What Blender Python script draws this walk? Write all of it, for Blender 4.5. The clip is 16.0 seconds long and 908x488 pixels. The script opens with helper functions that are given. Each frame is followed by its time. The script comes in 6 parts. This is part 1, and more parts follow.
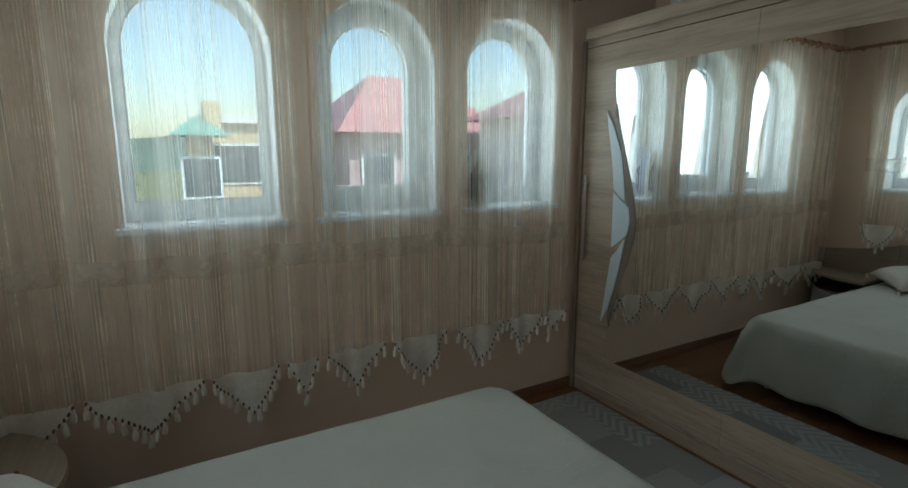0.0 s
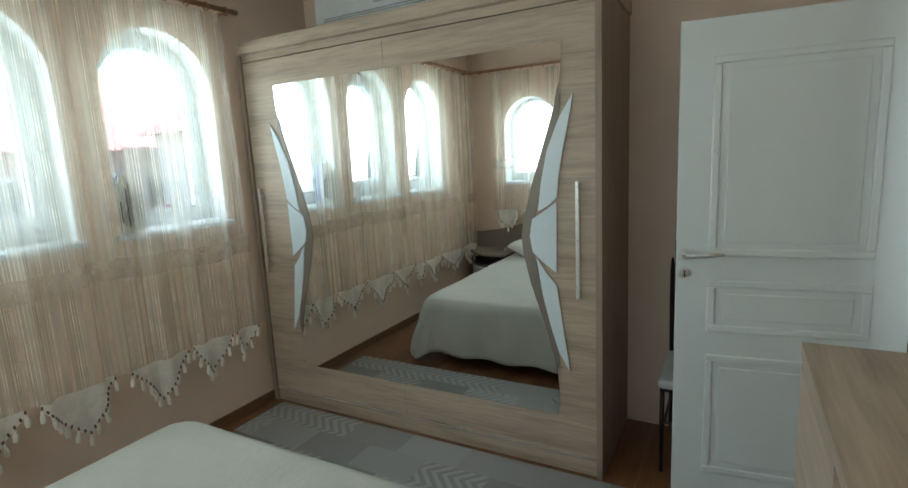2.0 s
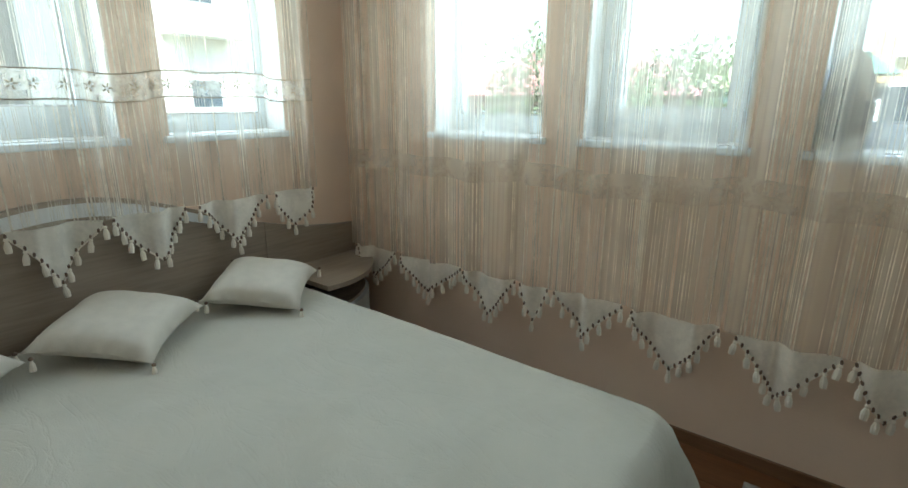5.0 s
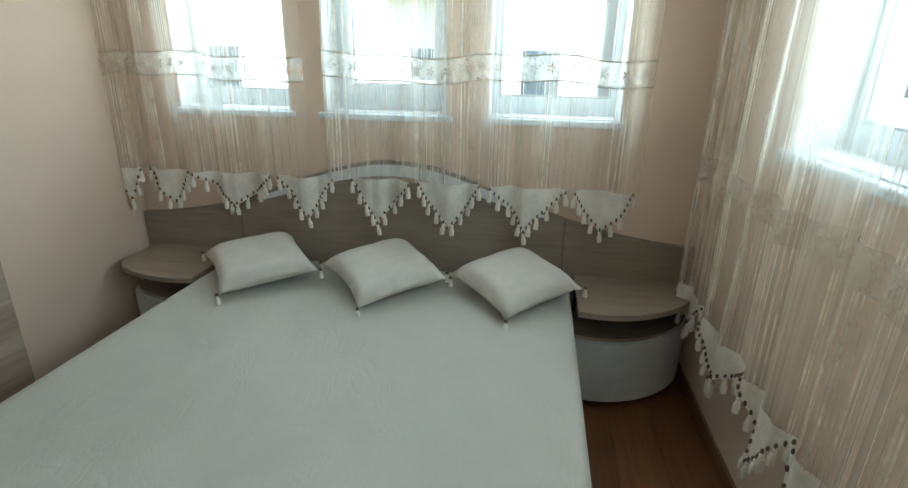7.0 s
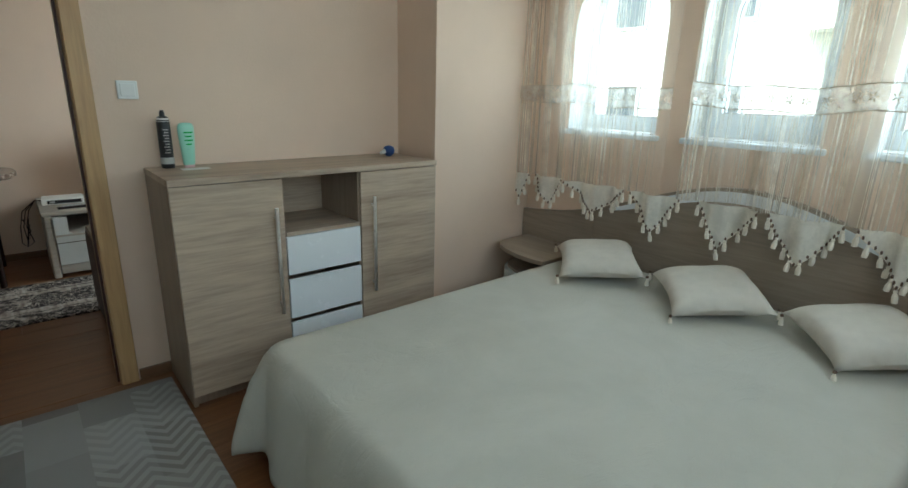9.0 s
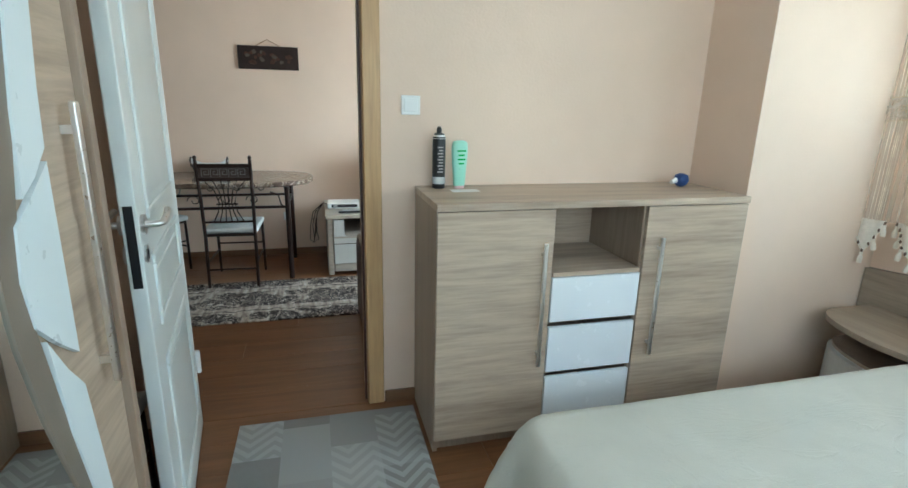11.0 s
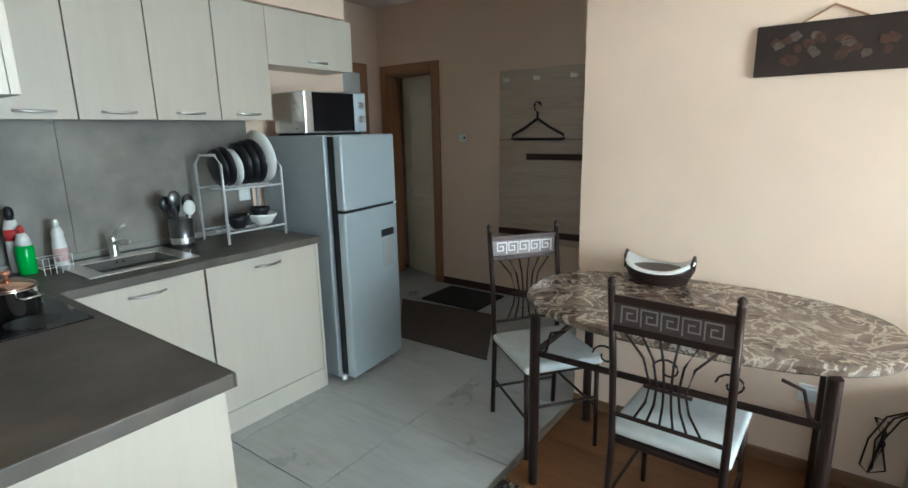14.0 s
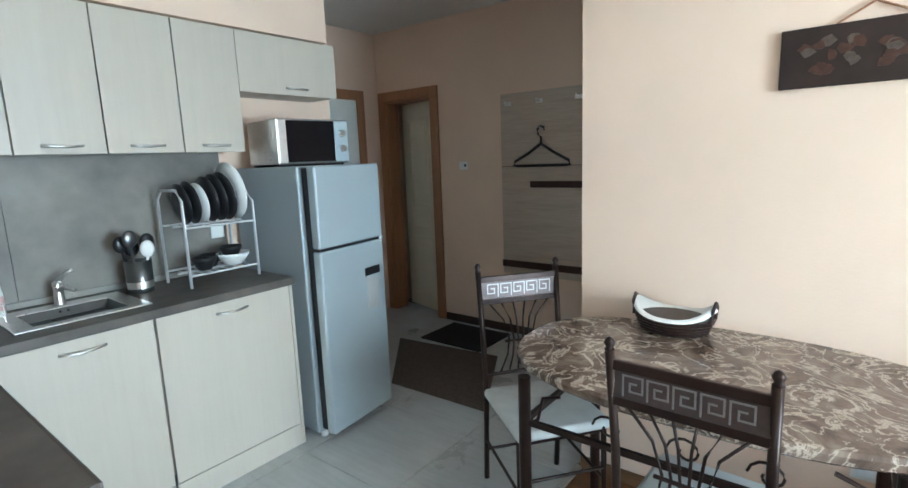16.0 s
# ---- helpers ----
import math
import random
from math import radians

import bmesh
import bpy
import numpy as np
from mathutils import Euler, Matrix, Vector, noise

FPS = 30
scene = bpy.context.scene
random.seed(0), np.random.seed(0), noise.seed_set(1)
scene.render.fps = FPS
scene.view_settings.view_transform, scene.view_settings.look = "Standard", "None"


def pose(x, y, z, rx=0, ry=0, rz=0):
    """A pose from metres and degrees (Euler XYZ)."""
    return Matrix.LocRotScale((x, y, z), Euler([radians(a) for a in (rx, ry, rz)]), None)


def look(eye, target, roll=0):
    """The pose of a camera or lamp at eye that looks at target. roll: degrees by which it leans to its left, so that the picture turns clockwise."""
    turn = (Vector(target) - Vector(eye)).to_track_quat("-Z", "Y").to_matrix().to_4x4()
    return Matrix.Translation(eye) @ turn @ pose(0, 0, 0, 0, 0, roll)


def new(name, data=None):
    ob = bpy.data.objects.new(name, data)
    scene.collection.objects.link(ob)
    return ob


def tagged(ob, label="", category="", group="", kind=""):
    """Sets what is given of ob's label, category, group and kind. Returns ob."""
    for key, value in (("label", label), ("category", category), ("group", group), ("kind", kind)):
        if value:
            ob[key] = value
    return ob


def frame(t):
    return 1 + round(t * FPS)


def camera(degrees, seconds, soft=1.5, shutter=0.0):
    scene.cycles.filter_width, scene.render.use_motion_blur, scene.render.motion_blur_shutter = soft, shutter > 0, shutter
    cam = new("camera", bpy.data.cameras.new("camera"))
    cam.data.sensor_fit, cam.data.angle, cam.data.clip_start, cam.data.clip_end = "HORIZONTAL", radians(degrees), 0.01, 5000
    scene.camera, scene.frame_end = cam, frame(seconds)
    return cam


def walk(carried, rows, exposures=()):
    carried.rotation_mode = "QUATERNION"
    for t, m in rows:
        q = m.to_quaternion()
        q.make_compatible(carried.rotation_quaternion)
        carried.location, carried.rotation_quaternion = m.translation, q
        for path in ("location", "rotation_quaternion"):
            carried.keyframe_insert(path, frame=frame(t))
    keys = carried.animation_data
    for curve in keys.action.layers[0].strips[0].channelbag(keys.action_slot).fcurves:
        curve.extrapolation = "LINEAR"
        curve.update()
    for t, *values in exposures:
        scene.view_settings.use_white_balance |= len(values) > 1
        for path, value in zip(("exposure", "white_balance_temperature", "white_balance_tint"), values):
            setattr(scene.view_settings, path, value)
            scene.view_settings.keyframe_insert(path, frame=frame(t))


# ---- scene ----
cam = camera(82.8, 16.0)
EXPOSURE = [(0.0, 1.55, 5750, -1), (0.5, 2.07, 5870, -1), (1.0, 2.42, 5870, -1), (2.0, 2.77, 5870, -1), (2.5, 2.37, 5870, -1), (3.0, 2.07, 5870, -1), (3.5, 1.82, 5870, -1), (4.0, 2.52, 5970, -1), (4.2, 2.62, 5970, -1), (6.5, 2.82, 5770, -2), (7.0, 2.82, 5770, -2), (8.0, 2.77, 5770, -2), (8.5, 2.57, 5720, -2), (9.0, 2.77, 5770, -2), (9.5, 3.07, 5720, -2), (12.0, 3.96, 5350, -3), (12.5, 4.0, 5500, -2), (13.0, 4.15, 5500, -5), (13.5, 4.15, 5450, -5), (14.0, 4.5, 5500, -3), (14.5, 4.65, 5770, -2), (15.0, 4.65, 5820, -1), (15.5, 4.6, 5670, -2), (16.0, 4.8, 5220, -2)]
PATH = [
    (0, (-1.851, -0.742, 1.537), (-0.872, 0.968, 1.193), 0.0),
    (0.5, (-1.887, -0.873, 1.524), (-0.511, 0.538, 1.187), -0.6),
    (1, (-1.918, -0.974, 1.524), (-0.28, 0.116, 1.169), -1.6),
    (1.5, (-1.91, -1.023, 1.522), (-0.146, -0.151, 1.165), -2.3),
    (2, (-1.801, -0.965, 1.541), (-0.074, -0.013, 1.208), -2.9),
    (2.5, (-1.59, -0.771, 1.523), (-0.036, 0.456, 1.238), -2.5),
    (3, (-1.312, -0.687, 1.469), (-0.255, 0.985, 1.172), -1.7),
    (3.5, (-1.015, -0.654, 1.366), (-0.527, 1.256, 1.026), -1.1),
    (4, (-0.721, -0.59, 1.323), (-0.952, 1.352, 0.907), -1.2),
    (4.2, (-0.587, -0.544, 1.324), (-1.094, 1.341, 0.886), -1.4),
    (6.3, (-0.093, 0.455, 1.53), (-1.878, 0.991, 0.833), 1.2),
    (6.5, (-0.119, 0.686, 1.487), (-1.975, 0.945, 0.787), 0.2),
    (7, (-0.199, 0.927, 1.48), (-2.062, 0.635, 0.814), 1.1),
    (7.5, (-0.159, 1.112, 1.458), (-1.907, 0.395, 0.803), 1.4),
    (8, (-0.105, 1.201, 1.463), (-1.779, 0.284, 0.866), 1.2),
    (8.5, (0.001, 1.21, 1.466), (-1.49, 0.009, 0.887), 1.3),
    (9, (0.071, 1.208, 1.426), (-1.18, -0.25, 0.871), 1.5),
    (9.5, (0.099, 1.193, 1.445), (-0.935, -0.421, 0.875), 1.9),
    (9.7, (0.097, 1.208, 1.435), (-0.858, -0.459, 0.88), 1.8),
    (11.8, (0.006, -0.044, 1.406), (-0.206, -1.958, 0.866), -0.1),
    (12, (0.036, -0.253, 1.384), (-0.099, -2.174, 0.842), -0.7),
    (12.5, (0.098, -0.692, 1.4), (0.118, -2.617, 0.86), -1.3),
    (13, (0.173, -1.157, 1.435), (0.409, -3.078, 0.931), -1.6),
    (13.5, (0.259, -1.535, 1.457), (0.866, -3.384, 0.998), -1.5),
    (14, (0.361, -1.8, 1.486), (1.508, -3.381, 1.056), -1.1),
    (14.5, (0.354, -1.912, 1.473), (1.906, -3.099, 1.045), -0.0),
    (15, (0.304, -1.959, 1.471), (1.998, -2.956, 1.105), 0.1),
    (15.5, (0.342, -2.027, 1.554), (1.94, -3.202, 1.297), 0.4),
    (16, (0.413, -2.152, 1.488), (1.632, -3.703, 1.158), -2.2),
]
walk(cam, [(t, look(eye, target, roll)) for t, eye, target, roll in PATH], EXPOSURE)

# ---- world, sun, exposure ----
world = bpy.data.worlds.new("world")
scene.world = world
world.use_nodes = True
wn = world.node_tree
sky = wn.nodes.new("ShaderNodeTexSky")
sky.sky_type = 'NISHITA'
sky.sun_disc = False
sky.air_density, sky.dust_density, sky.ozone_density = 1.3, 1.4, 0.6
sky.sun_elevation, sky.sun_rotation = radians(48), radians(130)
wn.links.new(sky.outputs[0], wn.nodes["Background"].inputs[0])
wn.nodes["Background"].inputs[1].default_value = 0.08
sun_data = bpy.data.lights.new("sun", 'SUN')
sun_data.energy, sun_data.angle, sun_data.color = 2.6, radians(0.5), (1, 0.95, 0.86)
sun = new("sun", sun_data)
sun.matrix_world = look((40, -34, 58), (0, 0, 0))


def window_light(name, at, target, w, h, power):
    d = bpy.data.lights.new(name, 'AREA')
    d.shape, d.size, d.size_y, d.energy, d.color = 'RECTANGLE', w, h, power, (0.87, 0.95, 1.0)
    new(name, d).matrix_world = look(at, target)


for wx in (-1.675, -0.86, -0.05):
    window_light("window_daylight", (wx, 1.955, 1.8), (wx, 0, 1.5), 0.5, 0.85, 1.3)
for wy in (-0.59, 0.195, 0.99):
    window_light("window_daylight", (-2.895, wy, 1.8), (0, wy, 1.5), 0.5, 0.85, 1.3)
window_light("window_daylight", (-2.81, -2.75, 1.3), (0, -2.75, -0.5), 1.35, 1.8, 8.0)


# ---- materials ----
def nodes_of(name):
    m = bpy.data.materials.new(name)
    m.use_nodes = True
    nt = m.node_tree
    return m, nt, nt.nodes["Principled BSDF"]


def coords(nt, scale=(1, 1, 1), jitter=False):
    tc = nt.nodes.new("ShaderNodeTexCoord")
    mp = nt.nodes.new("ShaderNodeMapping")
    mp.inputs["Scale"].default_value = scale
    src = tc.outputs["Object"]
    if jitter:
        oi = nt.nodes.new("ShaderNodeObjectInfo")
        mul = nt.nodes.new("ShaderNodeMath")
        mul.operation = 'MULTIPLY'
        mul.inputs[1].default_value = 37.0
        nt.links.new(oi.outputs["Random"], mul.inputs[0])
        add = nt.nodes.new("ShaderNodeVectorMath")
        add.operation = 'ADD'
        nt.links.new(src, add.inputs[0])
        nt.links.new(mul.outputs[0], add.inputs[1])
        src = add.outputs[0]
    nt.links.new(src, mp.inputs[0])
    return mp.outputs[0]


def noise_node(nt, vec, scale, detail=4, rough=0.55, distort=0.0):
    n = nt.nodes.new("ShaderNodeTexNoise")
    n.inputs["Scale"].default_value = scale
    n.inputs["Detail"].default_value = detail
    n.inputs["Roughness"].default_value = rough
    n.inputs["Distortion"].default_value = distort
    nt.links.new(vec, n.inputs["Vector"])
    return n.outputs["Fac"]


def ramp(nt, fac, stops):
    r = nt.nodes.new("ShaderNodeValToRGB")
    el = r.color_ramp.elements
    while len(el) < len(stops):
        el.new(0.5)
    for e, (p, c) in zip(el, stops):
        e.position, e.color = p, (*c, 1)
    nt.links.new(fac, r.inputs[0])
    return r.outputs[0]


def mixc(nt, fac, a, b, mode='MIX'):
    m = nt.nodes.new("ShaderNodeMix")
    m.data_type, m.blend_type = 'RGBA', mode
    for sock, v in ((m.inputs[0], fac), (m.inputs[6], a), (m.inputs[7], b)):
        if isinstance(v, (int, float)):
            sock.default_value = v
        elif isinstance(v, tuple):
            sock.default_value = (*v, 1)
        else:
            nt.links.new(v, sock)
    return m.outputs[2]


def math_node(nt, op, a, b=0.0, c=None):
    m = nt.nodes.new("ShaderNodeMath")
    m.operation = op
    for i, v in enumerate((a, b, c)):
        if v is None:
            continue
        if isinstance(v, (int, float)):
            m.inputs[i].default_value = v
        else:
            nt.links.new(v, m.inputs[i])
    return m.outputs[0]


def bump(nt, bsdf, height, strength=0.2, dist=0.01):
    b = nt.nodes.new("ShaderNodeBump")
    b.inputs["Strength"].default_value, b.inputs["Distance"].default_value = strength, dist
    nt.links.new(height, b.inputs["Height"])
    nt.links.new(b.outputs[0], bsdf.inputs["Normal"])


def plain(name, col, rough=0.5, metal=0.0, var=0.08, scale=6.0, bumps=0.0, bscale=120.0, spec=0.5, coat=0.0):
    m, nt, p = nodes_of(name)
    v = coords(nt)
    f = noise_node(nt, v, scale, 5)
    lo = tuple(c * (1 - var) for c in col)
    hi = tuple(min(1, c * (1 + var)) for c in col)
    nt.links.new(ramp(nt, f, [(0.3, lo), (0.7, hi)]), p.inputs["Base Color"])
    r = math_node(nt, 'MULTIPLY_ADD', noise_node(nt, v, scale * 3, 3), 0.16, rough - 0.08)
    nt.links.new(r, p.inputs["Roughness"])
    p.inputs["Metallic"].default_value = metal
    p.inputs["Specular IOR Level"].default_value = spec
    p.inputs["Coat Weight"].default_value = coat
    if bumps:
        bump(nt, p, noise_node(nt, v, bscale, 4), bumps, 0.004)
    return m


def wood(name, light, dark, grain='x', rough=0.45, jitter=False, fine=1.0, contrast=1.0):
    m, nt, p = nodes_of(name)
    k = {'x': (0.6, 9, 9), 'y': (9, 0.6, 9), 'z': (9, 9, 0.6)}[grain]
    v = coords(nt, tuple(a * fine for a in k), jitter)
    big = noise_node(nt, v, 1.6, 6, 0.62, 0.6)
    small = noise_node(nt, v, 9.0, 4, 0.6)
    mid = tuple((a + b) / 2 for a, b in zip(light, dark))
    c1 = ramp(nt, big, [(0.28, dark), (0.45, mid), (0.62, light), (0.8, mid)])
    c2 = ramp(nt, small, [(0.35, tuple(c * (1 - 0.28 * contrast) for c in mid)), (0.6, light)])
    col = mixc(nt, 0.35, c1, c2)
    if jitter:
        oi = nt.nodes.new("ShaderNodeObjectInfo")
        tone = ramp(nt, oi.outputs["Random"], [(0, (0.82, 0.82, 0.82)), (1, (1, 1, 1))])
        col = mixc(nt, 1.0, col, tone, 'MULTIPLY')
    nt.links.new(col, p.inputs["Base Color"])
    nt.links.new(math_node(nt, 'MULTIPLY_ADD', small, 0.2, rough - 0.1), p.inputs["Roughness"])
    bump(nt, p, small, 0.12, 0.002)
    return m


M = {}
M["wall"] = plain("peach_paint", (0.78, 0.60, 0.47), 0.75, var=0.05, scale=1.5, bumps=0.25, bscale=90)
M["ceiling"] = plain("white_paint", (0.8, 0.78, 0.75), 0.8, var=0.03, scale=1.5, bumps=0.2)
M["exterior"] = plain("exterior_render", (0.72, 0.68, 0.6), 0.9, var=0.06, scale=2, bumps=0.3)
M["upvc"] = plain("white_upvc", (0.77, 0.83, 0.87), 0.3, var=0.03)
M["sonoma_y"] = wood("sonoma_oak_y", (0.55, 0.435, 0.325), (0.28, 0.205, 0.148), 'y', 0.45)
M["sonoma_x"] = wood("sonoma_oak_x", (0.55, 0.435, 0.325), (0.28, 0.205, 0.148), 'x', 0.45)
# same oak for sides and inner panels, their shade put into a darker colour
M["sonoma_shaded"] = wood("sonoma_oak_shaded", (0.36, 0.27, 0.20), (0.25, 0.185, 0.135), 'z', 0.5)
M["truffle"] = wood("truffle_oak", (0.36, 0.285, 0.215), (0.24, 0.185, 0.14), 'y', 0.5)
M["casing"] = wood("golden_oak_casing", (0.56, 0.36, 0.17), (0.42, 0.25, 0.105), 'z', 0.4)
M["frame_brown"] = wood("brown_door_frame", (0.40, 0.20, 0.10), (0.28, 0.13, 0.06), 'z', 0.4)
M["laminate"] = wood("laminate_plank", (0.24, 0.105, 0.042), (0.13, 0.053, 0.02), 'x', 0.33, True)
M["greyoak_x"] = wood("grey_oak", (0.46, 0.415, 0.35), (0.34, 0.30, 0.25), 'x', 0.45)
M["white_gloss"] = plain("white_lacquer", (0.8, 0.82, 0.84), 0.25, var=0.02)
M["door_white"] = plain("white_door_paint", (0.75, 0.78, 0.76), 0.35, var=0.03, scale=3)
M["cream"] = wood("cream_laminate", (0.56, 0.505, 0.43), (0.525, 0.47, 0.40), 'z', 0.4, contrast=0.12)
M["chrome"] = plain("brushed_steel", (0.80, 0.79, 0.78), 0.30, 1.0, 0.04, 30)
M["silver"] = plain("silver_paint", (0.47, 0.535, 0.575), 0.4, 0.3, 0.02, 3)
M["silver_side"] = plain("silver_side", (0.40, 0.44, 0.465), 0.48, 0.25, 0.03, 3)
M["steel_dark"] = plain("dark_steel", (0.16, 0.165, 0.17), 0.3, 0.9, 0.1, 8)
M["ivory"] = plain("ivory_door_paint", (0.80, 0.75, 0.60), 0.4, var=0.04, scale=3)
M["seal"] = plain("dark_rubber_seal", (0.07, 0.032, 0.025), 0.5, var=0.15)
M["hood_grey"] = plain("grey_brown_hood", (0.17, 0.15, 0.135), 0.5, var=0.08)
# casing oak made browner: the shade on the side jambs is in the colour
M["jamb_shaded"] = wood("shaded_oak_jamb", (0.42, 0.25, 0.115), (0.30, 0.17, 0.07), 'z', 0.4)
M["band_thread"] = plain("brown_band_thread", (0.34, 0.28, 0.21), 0.85, var=0.15, scale=30)
M["wire"] = plain("bright_rack_wire", (0.72, 0.72, 0.73), 0.38, 0.35, 0.04)
M["black"] = plain("black_plastic", (0.015, 0.015, 0.017), 0.35, var=0.2)
M["black_glass"] = plain("black_glass", (0.006, 0.006, 0.008), 0.06, var=0.1)
M["iron_dark"] = plain("dark_bronze_metal", (0.035, 0.02, 0.016), 0.35, 0.6, 0.2, 12)
M["greek"] = plain("silver_greek_key", (0.30, 0.275, 0.265), 0.35, 0.6, 0.1)
M["seat"] = plain("pale_grey_fabric", (0.60, 0.61, 0.60), 0.85, var=0.08, scale=14, bumps=0.3)
M["linen"] = plain("cream_linen", (0.66, 0.615, 0.545), 0.9, var=0.05, scale=18, bumps=0.5, bscale=260)
M["tassel"] = plain("cream_cotton", (0.83, 0.76, 0.66), 0.9, var=0.08, scale=20, bumps=0.4)
M["bead"] = plain("brown_crochet", (0.16, 0.105, 0.075), 0.85, var=0.2, scale=30)
M["leather"] = plain("brown_leather", (0.065, 0.03, 0.02), 0.5, var=0.25, scale=8, bumps=0.5, bscale=160)
M["beige_fabric"] = plain("beige_upholstery", (0.32, 0.265, 0.21), 0.85, var=0.1, scale=9, bumps=0.4)
M["concrete"] = plain("concrete_panel", (0.20, 0.182, 0.16), 0.5, var=0.35, scale=3.2)
M["worktop"] = plain("grey_brown_worktop", (0.105, 0.088, 0.076), 0.42, var=0.35, scale=4.5)
M["orange_lacquer"] = plain("orange_brown_lacquer", (0.50, 0.24, 0.12), 0.4, var=0.1)
M["upstand"] = plain("pale_grey_upstand", (0.30, 0.285, 0.26), 0.45, var=0.15, scale=4)
M["pot_steel"] = plain("polished_steel", (0.86, 0.85, 0.83), 0.14, 1.0, 0.03, 20)
M["copper_lid"] = plain("copper_toned_lid", (0.72, 0.50, 0.40), 0.18, 1.0, 0.05, 20)
M["screen"] = plain("matt_dark_screen", (0.006, 0.006, 0.008), 0.12, var=0.1, spec=0.25)
M["dark_board"] = plain("dark_stained_board", (0.030, 0.017, 0.013), 0.65, var=0.25, scale=9, bumps=0.3, spec=0.3)
M["flower_rust"] = plain("rust_flower_paint", (0.07, 0.03, 0.018), 0.65, var=0.3, scale=40, spec=0.3)
M["band_metal"] = plain("worn_bronze_plate", (0.10, 0.075, 0.07), 0.32, 0.6, 0.2, 20)
M["reveal"] = plain("white_reveal_plaster", (0.74, 0.74, 0.72), 0.7, var=0.05, scale=5, bumps=0.2)
M["skirting"] = wood("brown_skirting", (0.22, 0.12, 0.06), (0.14, 0.07, 0.035), 'x', 0.4)
M["dark_wood"] = wood("wenge_strip", (0.06, 0.03, 0.025), (0.035, 0.018, 0.014), 'x', 0.4)
M["rack"] = wood("pale_striped_panel", (0.56, 0.47, 0.38), (0.42, 0.33, 0.26), 'x', 0.5)
M["mat_brown"] = plain("brown_doormat", (0.10, 0.075, 0.06), 0.95, var=0.3, scale=60, bumps=0.8, bscale=300)
M["mat_black"] = plain("black_doormat", (0.02, 0.018, 0.018), 0.95, var=0.3, scale=60, bumps=0.8, bscale=300)
M["plastic_white"] = plain("white_plastic", (0.8, 0.8, 0.78), 0.35, var=0.03)
M["paper"] = plain("white_paper", (0.82, 0.81, 0.79), 0.9, var=0.03, bumps=0.3, bscale=200)
M["beech"] = wood("beech", (0.55, 0.32, 0.15), (0.42, 0.23, 0.1), 'z', 0.45)
M["green"] = plain("green_liquid", (0.02, 0.42, 0.06), 0.2, var=0.05)
M["mint"] = plain("mint_plastic", (0.38, 0.72, 0.57), 0.3, var=0.03)
M["pink"] = plain("pink_plastic", (0.75, 0.5, 0.5), 0.3, var=0.05)
M["red"] = plain("red_plastic", (0.5, 0.04, 0.04), 0.35, var=0.05)
M["blue"] = plain("blue_plastic", (0.02, 0.06, 0.22), 0.3, var=0.1)
M["label_grey"] = plain("grey_print", (0.45, 0.45, 0.45), 0.5)
M["copper"] = plain("copper_knob", (0.6, 0.3, 0.2), 0.3, 0.8)
M["frost"] = plain("frosted_glass_inlay", (0.72, 0.78, 0.8), 0.3, var=0.02)
M["silver_line"] = plain("taupe_edge", (0.24, 0.20, 0.16), 0.4, 0.2)
M["pale_front"] = plain("pale_grey_front", (0.52, 0.52, 0.49), 0.4, var=0.05)


def mirror_material():
    m, nt, p = nodes_of("mirror")
    p.inputs["Base Color"].default_value = (0.86, 0.88, 0.87, 1)
    p.inputs["Metallic"].default_value, p.inputs["Roughness"].default_value = 1, 0.015
    return m


def pane_material(name, tint, gloss):
    m, nt, p = nodes_of(name)
    out = nt.nodes["Material Output"]
    nt.nodes.remove(p)
    tr = nt.nodes.new("ShaderNodeBsdfTransparent")
    gl = nt.nodes.new("ShaderNodeBsdfGlossy")
    mx = nt.nodes.new("ShaderNodeMixShader")
    tr.inputs[0].default_value = (*tint, 1)
    gl.inputs["Roughness"].default_value = 0.02
    mx.inputs[0].default_value = gloss
    nt.links.new(tr.outputs[0], mx.inputs[1])
    nt.links.new(gl.outputs[0], mx.inputs[2])
    nt.links.new(mx.outputs[0], out.inputs[0])
    return m


